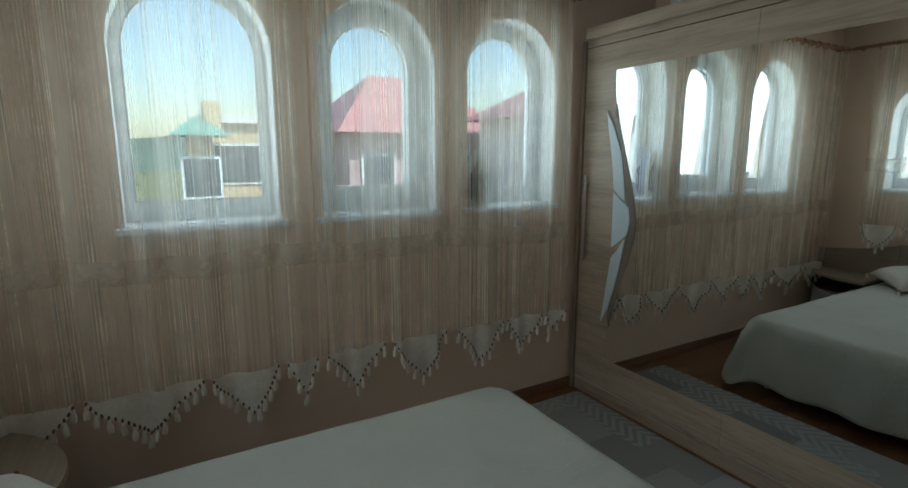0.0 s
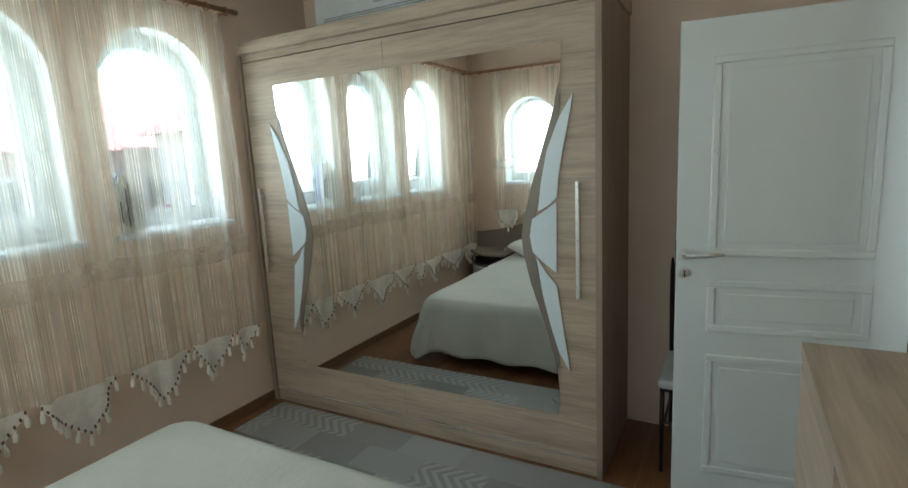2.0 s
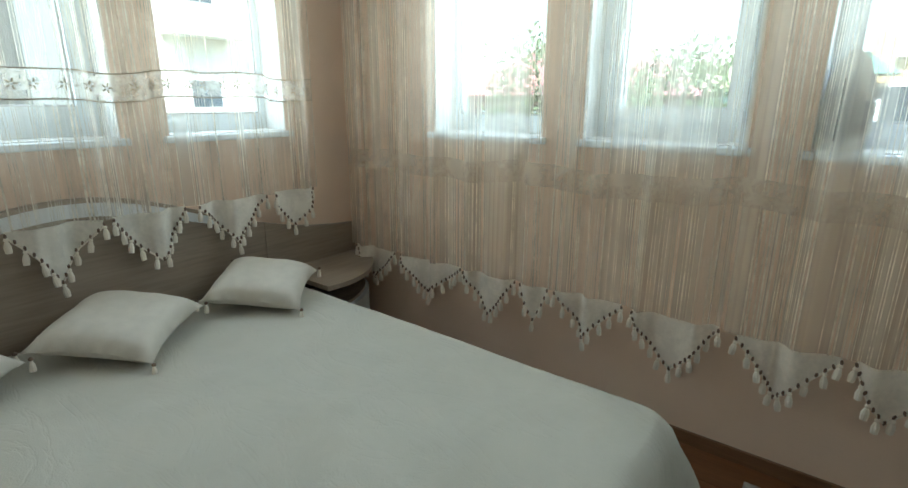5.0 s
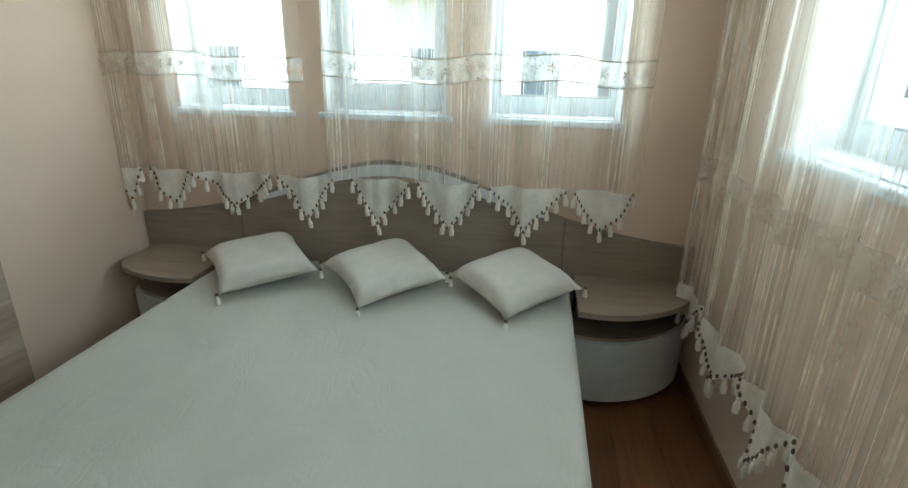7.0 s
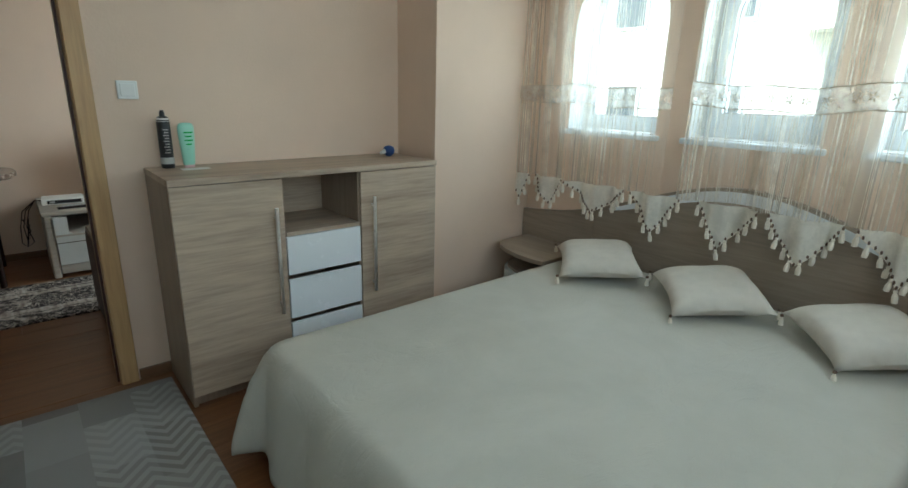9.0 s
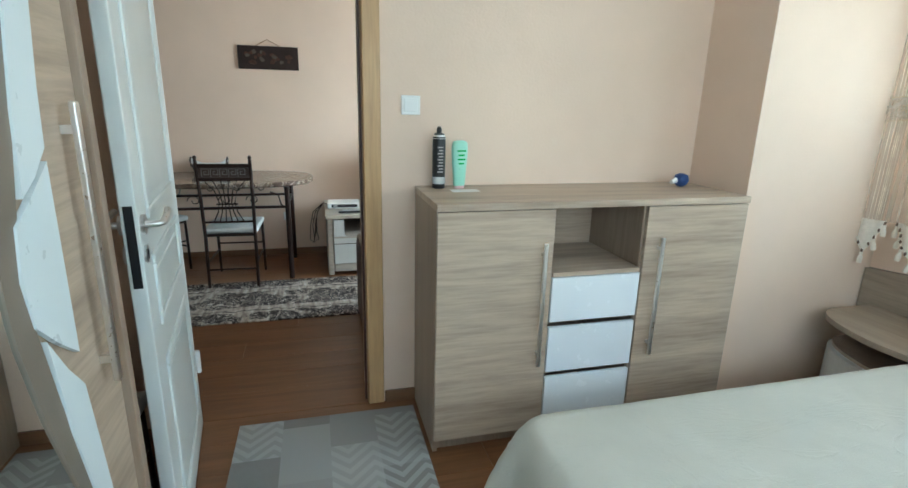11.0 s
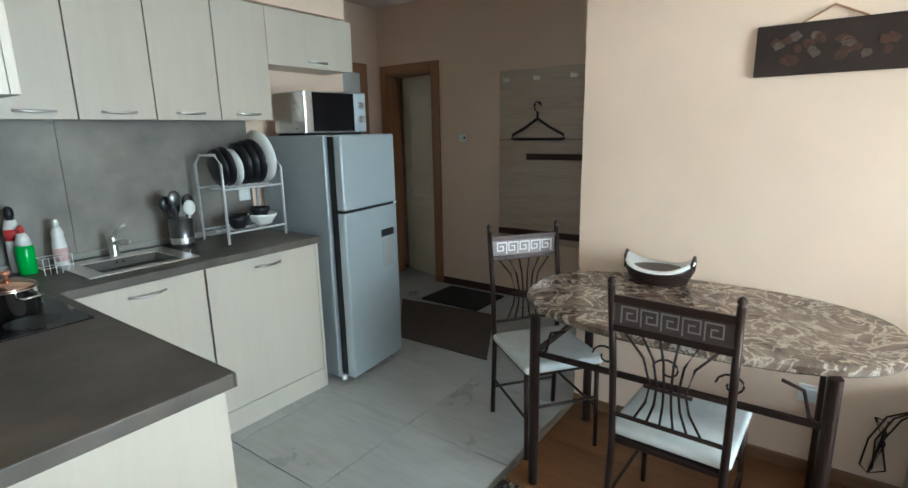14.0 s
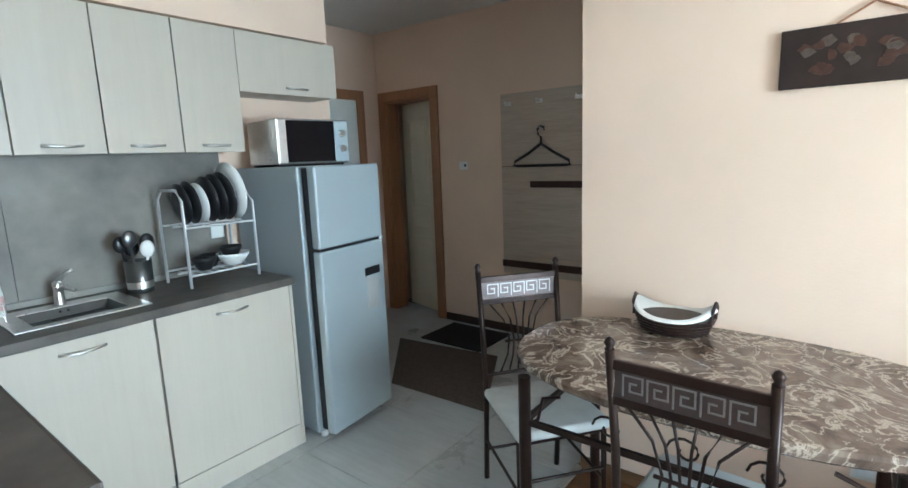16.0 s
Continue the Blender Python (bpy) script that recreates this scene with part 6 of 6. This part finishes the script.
bottle(3.24, -2.625, None, [("body", [(0.03, 0), (0.031, 0.004), (0.03, 0.1), (0.024, 0.14), (0.026, 0.16), (0.014, 0.19)], "plastic_white"), ("label", [(0.031, 0.03), (0.0308, 0.09)], "pink"), ("cap", [(0.014, 0.19), (0.013, 0.215), (0.008, 0.225)], "plastic_white")], "white soap bottle with a pale pink label by the sink", "soap_bottle")
sr = thing("sponge_rack", "small wire rack beside the sink", "rack")
for z in (0.03, 0.075):
    part("wire", tube(bmesh.new(), [(3.10, -2.51, CZ + z), (3.10, -2.63, CZ + z), (3.16, -2.63, CZ + z), (3.16, -2.51, CZ + z), (3.10, -2.51, CZ + z)], 0.002, 6), "chrome", sr)
for k in range(6):
    y = -2.515 - k * 0.022
    part("bar", rod(bmesh.new(), (3.10, y, CZ), (3.10, y, CZ + 0.075), 0.0018, 6), "chrome", sr)
uc = thing("utensil_holder", "grey metal utensil cup with cooking tools", "utensil holder", at=pose(3.17, -3.16, CZ) @ Matrix.Scale(1.12, 4))
part("cup", lathe(bmesh.new(), [(0.05, 0), (0.052, 0.004), (0.054, 0.14), (0.05, 0.14)], n=20), "steel_dark", uc, smooth=True)
part("band", lathe(bmesh.new(), [(0.0525, 0.02), (0.053, 0.05)], n=20), "chrome", uc)
rr = random.Random(2)
for k, mt in enumerate(("black", "black", "steel_dark", "paper", "black")):
    t = k * 1.25
    e = Vector((0.045 * math.cos(t), 0.055 * math.sin(t), 0.17 + 0.025 * (k % 3)))
    tl = part("utensil", rod(bmesh.new(), (0.02 * math.cos(t), 0.02 * math.sin(t), 0.03), e, 0.006, 8), mt, uc)
    bm = bmesh.new()
    bmesh.ops.create_uvsphere(bm, u_segments=12, v_segments=8, radius=0.034, matrix=Matrix.Translation(e + Vector((0, 0, 0.02))) @ Matrix.Diagonal((0.35, 0.9, 1.1, 1)))
    part("spoon_head", bm, mt, tl, "", True)

dr = thing("dish_rack", "two-tier chrome dish rack with plates and bowls", "dish rack")
RX0, RX1, RY0, RY1 = 2.99, 3.25, -3.69, -3.32
for y in (RY0, RY1):
    top = 1.33 if y == RY1 else 1.30
    part("side_frame", tube(bmesh.new(), [(RX0, y, CZ), (RX0, y, top), (RX0 + 0.05, y, top + 0.05), (RX1 - 0.05, y, top + 0.05), (RX1, y, top), (RX1, y, CZ)], 0.008, 8), "wire", dr, smooth=True)
for z in (CZ + 0.06, CZ + 0.30):
    for x in (RX0, RX1, (RX0 + RX1) / 2):
        part("rail", rod(bmesh.new(), (x, RY0, z), (x, RY1, z), 0.006, 8), "wire", dr)
    for k in range(8):
        y = RY0 + 0.03 + k * 0.043
        part("wire", rod(bmesh.new(), (RX0, y, z), (RX1, y, z), 0.002, 6), "chrome", dr)
for k, (r, mt) in enumerate(((0.105, "black"), (0.11, "black"), (0.105, "plastic_white"), (0.12, "black"), (0.125, "black"), (0.13, "black"), (0.155, "plastic_white"))):
    y = RY1 - 0.04 - k * 0.045
    bm = lathe(bmesh.new(), [(r * 0.6, 0), (r * 0.65, 0.002), (r, 0.016), (r * 0.985, 0.02), (r * 0.62, 0.006)], n=32)
    single("plate", bm, mt, ("black" if mt == "black" else "white") + " dinner plate standing in the dish rack", "plate", "plates in the rack", True, pose(3.12, y, CZ + 0.305 + r, 82, 0, 0))
for x, y, r, mt in ((3.08, -3.44, 0.065, "black"), (3.14, -3.50, 0.06, "black"), (3.08, -3.60, 0.085, "plastic_white"), (3.10, -3.60, 0.06, "black")):
    z = CZ + 0.066 + (0.035 if r == 0.06 and mt == "black" and y < -3.55 else 0)
    single("bowl", lathe(bmesh.new(), [(r * 0.5, 0), (r * 0.55, 0.004), (r * 0.95, 0.05), (r, 0.065), (r * 0.96, 0.065), (r * 0.5, 0.012)], n=28), mt, ("black" if mt == "black" else "white") + " bowl on the lower tier of the rack", "bowl", "bowls in the rack", True, pose(x, y, z))
s2 = thing("kitchen_socket", "white wall socket with a plug above the worktop", "socket")
part("plate", B(KX - 0.028, KX - 0.017, -1.91, -1.83, 1.13, 1.21, r=0.004), "plastic_white", s2)
part("plug", rod(bmesh.new(), (KX - 0.028, -1.87, 1.165), (KX - 0.065, -1.875, 1.16), 0.02, 12), "plastic_white", s2)
s3 = thing("kitchen_socket", "white wall socket behind the dish rack", "socket")
part("plate", B(KX - 0.026, KX - 0.015, -3.70, -3.62, 1.08, 1.25, r=0.004), "plastic_white", s3)

for ob in set(bpy.data.objects) - others:
    if ob.parent is None:
        ob.matrix_world = KITCHEN @ ob.matrix_basis

# fridge and microwave
fr2 = thing("fridge", "silver two-door fridge freezer", "fridge", at=pose(2.553, -3.972, 0, 0, 0, 2))
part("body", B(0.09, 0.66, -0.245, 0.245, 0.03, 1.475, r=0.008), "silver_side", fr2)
part("gap_frame", B(0.04, 0.10, -0.215, 0.215, 0.05, 1.465), "black", fr2)


def ajar(bm):
    """A fridge door stands open a little, turned on its hinge."""
    bmesh.ops.rotate(bm, verts=bm.verts, cent=(0.03, -0.245, 0), matrix=Matrix.Rotation(math.radians(4.6), 3, 'Z'))
    return bm


for za, zb, nm in ((0.055, 1.045, "lower door"), (1.058, 1.475, "freezer door")):
    d = part("door", ajar(B(0.0, 0.058, -0.245, 0.245, za, zb, r=0.012, seg=3)), "silver", fr2, "silver " + nm)
part("handle_recess", ajar(B(0.004, 0.05, -0.243, 0.243, 1.045, 1.058)), "black", fr2)
part("badge", ajar(B(-0.0015, 0.001, -0.20, -0.075, 0.855, 0.90)), "black", fr2, "small black badge")
part("sticker", ajar(B(-0.001, 0.001, -0.185, -0.085, 0.66, 0.84)), "label_grey", fr2, "pale energy sticker")
part("hinge_cap", B(0.0, 0.05, -0.252, -0.22, 1.044, 1.06, r=0.003), "plastic_white", fr2)
for y in (-0.2, 0.2):
    part("foot", rod(bmesh.new(), (0.1, y, 0), (0.1, y, 0.032), 0.02, 10), "plastic_white", fr2)
mw = thing("microwave", "silver microwave oven with a black door on the fridge", "microwave", at=pose(2.74, -3.93, 1.475, 0, 0, -6))
part("case", B(0.0, 0.33, -0.215, 0.215, 0.012, 0.245, r=0.006), "chrome", mw)
part("door", B(-0.006, 0.0, -0.125, 0.21, 0.018, 0.24, r=0.002), "chrome", mw)
part("window", B(-0.009, -0.005, -0.12, 0.165, 0.022, 0.236), "black_glass", mw)
part("control_panel", B(-0.006, 0.0, -0.212, -0.128, 0.018, 0.24, r=0.002), "silver", mw)
for z in (0.09, 0.17):
    part("knob", rod(bmesh.new(), (-0.006, -0.17, z), (-0.024, -0.17, z), 0.02, 16), "chrome", mw)
for x in (0.03, 0.3):
    part("foot", B(x, x + 0.02, -0.2, 0.2, 0, 0.013), "black", mw)


# hall
rk = thing("coat_rack", "pale wood-look wall coat rack panel with dark strips", "coat rack")
part("panel", B(1.93, 2.71, FY, FY + 0.018, 0.52, 1.97, r=0.002), "rack", rk)
part("strip", B(1.95, 2.44, FY + 0.018, FY + 0.035, 1.235, 1.285, r=0.003), "dark_wood", rk)
part("strip", B(1.93, 2.71, FY + 0.018, FY + 0.035, 0.58, 0.635, r=0.003), "dark_wood", rk)
part("groove", B(1.93, 2.71, FY + 0.0182, FY + 0.0195, 1.40, 1.404), "mat_brown", rk)
for x in (2.04, 2.36, 2.64):
    h = part("hook", rod(bmesh.new(), (x, FY + 0.018, 1.89), (x, FY + 0.05, 1.89), 0.006, 8), "chrome", rk)
    part("hook_tip", tube(bmesh.new(), [(x, FY + 0.05, 1.89), (x, FY + 0.06, 1.88), (x, FY + 0.065, 1.895), (x, FY + 0.065, 1.91)], 0.006, 8), "chrome", h)
    part("hook_plate", B(x - 0.03, x + 0.03, FY + 0.018, FY + 0.022, 1.875, 1.905, r=0.002), "chrome", h)
hg = thing("clothes_hanger", "black plastic clothes hanger on the coat rack", "hanger")
hy = FY + 0.055
part("hook", tube(bmesh.new(), [(2.33, hy, 1.56), (2.33, hy, 1.62), (2.355, hy, 1.64), (2.36, hy, 1.675), (2.335, hy, 1.70), (2.305, hy, 1.69), (2.30, hy, 1.67)], 0.009, 8), "black", hg, smooth=True)
part("frame", tube(bmesh.new(), [(2.33, hy, 1.57), (2.22, hy, 1.50), (2.10, hy, 1.44), (2.09, hy, 1.41), (2.12, hy, 1.405), (2.54, hy, 1.405), (2.57, hy, 1.41), (2.56, hy, 1.44), (2.44, hy, 1.50), (2.33, hy, 1.57)], 0.011, 8), "black", hg, smooth=True)
pe = part("peg", rod(bmesh.new(), (2.33, FY + 0.018, 1.685), (2.33, FY + 0.075, 1.69), 0.006, 8), "chrome", rk)
hs = thing("hall_switch", "white double switch on the hall wall", "switch")
part("plate", B(3.06, 3.15, FY, FY + 0.01, 1.385, 1.455, r=0.004), "plastic_white", hs)
part("indicator", B(3.075, 3.095, FY + 0.01, FY + 0.012, 1.41, 1.43), "black", hs)
single("doormat", prism(bmesh.new(), [(2.05, -4.47), (2.80, -4.45), (3.36, -5.12), (2.45, -5.22)], 'z', 0.001, 0.010), "mat_brown", "brown-grey rectangular mat on the hall tiles", "doormat")
single("doormat_black", B(2.62, 3.22, -5.68, -5.22, 0.001, 0.014, r=0.004), "mat_black", "small black doormat before the hall door", "doormat")
lp = thing("ceiling_lamp", "round frosted ceiling lamp in the hall, switched off", "ceiling lamp", at=pose(2.85, -4.98, ZC))
part("rim", lathe(bmesh.new(), [(0.15, -0.03), (0.155, -0.015), (0.15, 0.0)], n=32), "chrome", lp)
part("dome", lathe(bmesh.new(), [(0.03, -0.09), (0.08, -0.082), (0.12, -0.06), (0.145, -0.03), (0.14, -0.02)], n=32), "plastic_white", lp, "frosted white dome", True)


# ---- outdoors ----
GZ = -3.4
M["grass"] = plain("dry_grass", (0.12, 0.13, 0.05), 0.95, var=0.4, scale=0.8, bumps=0.5, bscale=8)
M["roof_red"] = plain("red_metal_roof", (0.38, 0.16, 0.16), 0.5, var=0.12, scale=1.5)
M["maroon"] = plain("mauve_render", (0.46, 0.36, 0.36), 0.9, var=0.1, scale=1.5)
M["yellow"] = plain("ochre_render", (0.54, 0.43, 0.27), 0.9, var=0.12, scale=1.2)
M["roof_green"] = plain("green_copper_roof", (0.13, 0.28, 0.23), 0.5, var=0.2, scale=1.5)
M["white_render"] = plain("white_render", (0.72, 0.71, 0.68), 0.9, var=0.06, scale=1)
M["win_dark"] = plain("dark_window_glass", (0.05, 0.07, 0.09), 0.12, var=0.2)
M["leaf"] = plain("foliage", (0.085, 0.12, 0.06), 0.8, var=0.4, scale=3)
M["bark"] = plain("bark", (0.10, 0.07, 0.05), 0.9, var=0.3, scale=9, bumps=0.6)
M["hill"] = plain("wooded_hill", (0.05, 0.085, 0.07), 0.95, var=0.4, scale=0.12)

structure("ground", B(-400, 400, -400, 400, GZ - 0.2, GZ), "grass", "dry grass and gravel ground outside", "ground")
bm = B(AX0 - 0.27, AX1 + 0.15, AY0, AY1 + 0.27, GZ, -0.1)
box(bm, LX - 0.2, HX + 0.15, EY - 0.2, AY0, GZ, -0.1)
box(bm, EX - 0.15, GX + 0.15, FY - 0.9, EY - 0.2, GZ, -0.1)
structure("wall_lower_storey", bm, "exterior", "plain rendered lower storey of the building", "wall")
bm = bmesh.new()
prev = None
for k in range(81):
    a = math.radians(-75 + k * 2.6)
    r = 170
    h = 9 + 5 * noise.noise((k * 0.13, 0, 0)) + 1.2 * noise.noise((k * 0.9, 2, 0))
    x, y = -r * math.sin(a), r * math.cos(a)
    col = [bm.verts.new((x, y, GZ)), bm.verts.new((x * 1.1, y * 1.1, GZ + h)), bm.verts.new((x * 1.4, y * 1.4, GZ + h * 0.9))]
    if prev:
        for q in range(2):
            bm.faces.new((prev[q], col[q], col[q + 1], prev[q + 1]))
    prev = col
structure("backdrop", bm, "hill", "distant wooded hills", "backdrop")


def house(name, x0, x1, y0, y1, h, wallmat, roofmat, rise, label, rows, cols, faces, flat=False):
    t = thing(name, label, "house")
    part("wall", B(x0, x1, y0, y1, GZ, GZ + h), wallmat, t)
    o = 0.5
    if flat:
        part("roof", B(x0 - 0.2, x1 + 0.2, y0 - 0.2, y1 + 0.2, GZ + h, GZ + h + 0.3), roofmat, t)
    else:
        bm = bmesh.new()
        v = [bm.verts.new(p) for p in ((x0 - o, y0 - o, GZ + h), (x1 + o, y0 - o, GZ + h), (x1 + o, y1 + o, GZ + h), (x0 - o, y1 + o, GZ + h))]
        cx, cy, s = (x0 + x1) / 2, (y0 + y1) / 2, (x1 - x0) * 0.18
        w = [bm.verts.new((cx - s, cy, GZ + h + rise)), bm.verts.new((cx + s, cy, GZ + h + rise))]
        for f in ((v[0], v[1], w[1], w[0]), (v[1], v[2], w[1]), (v[2], v[3], w[0], w[1]), (v[3], v[0], w[0]), v[::-1]):
            bm.faces.new(f)
        roof = part("roof", bm, roofmat, t)
        part("chimney", B(cx + s * 1.5, cx + s * 1.5 + 0.5, cy - 0.2, cy + 0.4, GZ + h + rise * 0.3, GZ + h + rise + 0.5), "yellow", roof)
    for face in faces:
        for r in range(rows):
            for c in range(cols):
                z = GZ + h * (r + 0.32) / rows
                f = (c + 0.5) / cols
                hw, hh = 0.5, h / rows * 0.42
                if face == 'y':
                    u = x0 + (x1 - x0) * f
                    wn2 = part("window", B(u - hw - 0.08, u + hw + 0.08, y0 - 0.05, y0 + 0.02, z - 0.08, z + hh + 0.08), "upvc", t)
                    part("pane", B(u - hw, u + hw, y0 - 0.07, y0 - 0.045, z, z + hh), "win_dark", wn2)
                else:
                    u = y0 + (y1 - y0) * f
                    wn2 = part("window", B(x1 - 0.02, x1 + 0.05, u - hw - 0.08, u + hw + 0.08, z - 0.08, z + hh + 0.08), "upvc", t)
                    part("pane", B(x1 + 0.045, x1 + 0.07, u - hw, u + hw, z, z + hh), "win_dark", wn2)
                    if r > 0 and c % 3 == 1:
                        bal = part("balcony", B(x1 + 0.03, x1 + 0.9, u - 1.3, u + 1.3, z - 0.5, z - 0.38), "white_render", t)
                        part("railing", B(x1 + 0.86, x1 + 0.9, u - 1.3, u + 1.3, z - 0.38, z + 0.45), "label_grey", bal)
    return t


house("red_roof_house", 3.4, 9.2, 15.0, 21, 5.6, "maroon", "roof_red", 2.2, "mauve house with a red metal hip roof", 2, 3, ('y',))
house("terrace_house", 2.6, 9.8, 12.6, 14.6, 3.1, "yellow", "roof_red", 0.9, "low ochre annex with a red metal roof", 1, 4, ('y',))
house("ochre_house", -0.2, 2.0, 19.0, 25, 6.0, "yellow", "white_render", 0.3, "ochre house with a flat white roof", 2, 2, ('y',), True)
house("green_tower", -0.95, -0.25, 17.4, 18.4, 5.5, "yellow", "roof_green", 0.6, "small ochre tower with a green roof", 2, 1, ('y',))
house("cream_house", 7.6, 13.0, 8.2, 14.0, 6.0, "white_render", "roof_red", 1.6, "white rendered neighbouring house", 2, 3, ('y',))
house("grey_house", -13, -6, 17, 24, 5.0, "maroon", "roof_red", 2.4, "mauve house with a red hip roof among trees", 2, 3, ('y',))
house("apartment_block", -30, -15, -16, 2.4, 15.0, "white_render", "white_render", 0.3, "white apartment block with rows of windows and balconies", 5, 6, ('x',), True)
house("apartment_block", -32, -18, 4.0, 20, 12.5, "white_render", "roof_red", 2.0, "white apartment block with a red roof", 4, 5, ('x',))
fc = thing("garden_fence", "low wooden fence in front of the houses", "fence")
for k in range(44):
    x = -10 + k * 0.5
    part("slat", B(x, x + 0.42, 11.2, 11.25, GZ, GZ + 1.5 + 0.05 * (k % 3)), "yellow", fc)
part("rail", B(-10, 12, 11.25, 11.3, GZ + 0.4, GZ + 0.5), "bark", fc)


def tree(x, y, h, seed, label):
    r = random.Random(seed)
    t = thing("tree", label, "tree", "garden trees", pose(x, y, GZ))
    bm = tube(bmesh.new(), [(0, 0, 0), (0.05, 0.02, h * 0.3), (-0.05, 0.05, h * 0.6)], 0.11, 8)
    for k in range(7):
        a = k * 0.9
        z = h * (0.3 + 0.06 * k)
        tube(bm, [(0, 0, z), (0.5 * math.cos(a), 0.5 * math.sin(a), z + 0.5), (1.0 * math.cos(a), 1.0 * math.sin(a), z + 1.0)], 0.035, 6)
    part("trunk", bm, "bark", t)
    vs, fs = [], []
    for k in range(2600):
        a, u = r.uniform(0, 6.28), r.uniform(-1, 1)
        clump = noise.noise((math.cos(a) * 2 + seed, math.sin(a) * 2, u * 2))
        rad = h * 0.27 * (1 + 0.6 * clump) * r.uniform(0.45, 1) ** 0.5
        c = Vector((rad * math.cos(a) * math.sqrt(1 - u * u), rad * math.sin(a) * math.sqrt(1 - u * u), h * 0.68 + rad * u * 1.15))
        d1 = Vector((r.uniform(-1, 1), r.uniform(-1, 1), r.uniform(-1, 1))).normalized() * 0.09
        d2 = d1.orthogonal().normalized() * 0.05
        n = len(vs)
        vs += [c - d1, c + d2, c + d1, c - d2]
        fs.append((n, n + 1, n + 2, n + 3))
    me = bpy.data.meshes.new("crown")
    me.from_pydata([tuple(v) for v in vs], [], fs)
    me.materials.append(M["leaf"])
    cr = new("crown", me)
    cr.parent = t
    cr["kind"] = "stuff"


tree(-5.2, 11.9, 5.6, 1, "leafy green garden tree behind the fence")
tree(-4.0, 14.5, 6.4, 2, "leafy green garden tree behind the fence")
tree(-8.5, 15.0, 7.0, 4, "tall green garden tree by the mauve house")

# ---- floor pieces ----
def pieces(name, parent, mat, cells, bevel):
    """Planks or tiles: alike pieces share a mesh."""
    cache = {}
    for x0, x1, y0, y1 in cells:
        key = (round(x1 - x0, 3), round(y1 - y0, 3))
        if key not in cache:
            bm = B(-key[0] / 2, key[0] / 2, -key[1] / 2, key[1] / 2, -0.012, 0.0, r=bevel, seg=1)
            me = bpy.data.meshes.new(name)
            bm.to_mesh(me)
            bm.free()
            me.materials.append(M[mat])
            cache[key] = me
        ob = new(name, cache[key])
        ob.location = ((x0 + x1) / 2, (y0 + y1) / 2, 0.0)
        ob.parent = parent


def plank_cells(x0, x1, y0, y1, w, length, gap):
    cells, r, y = [], random.Random(4), y0
    while y < y1 - 0.01:
        ye = min(y + w, y1)
        x = x0 - r.uniform(0, 1) * length
        while x < x1:
            a, b = max(x, x0), min(x + length, x1)
            if b - a > 0.03:
                cells.append((a + gap, b - gap, y + gap, ye - gap))
            x += length
        y += w
    return cells


pieces("plank", floor_bed, "laminate", plank_cells(AX0, AX1, AY0, AY1, 0.193, 1.28, 0.0006), 0.001)
pieces("plank", floor_liv, "laminate", plank_cells(LX, 1.357, EY, DY, 0.193, 1.28, 0.0006), 0.001)
pieces("tile", floor_kit, "tile", [(a + 0.002, min(a + 0.6, GX if b < -4.7 else HX) - 0.002, b + 0.002, (min(b + 0.6, HY + 0.1) if a > 3.3 else b + 0.6) - 0.002) for a in (1.387, 1.987, 2.587, 3.187, 3.787) for b in (-6.0, -5.4, -4.8, -4.2, -3.6, -3.0, -2.4) if a < 3.3 or b < -4.7], 0.0015)
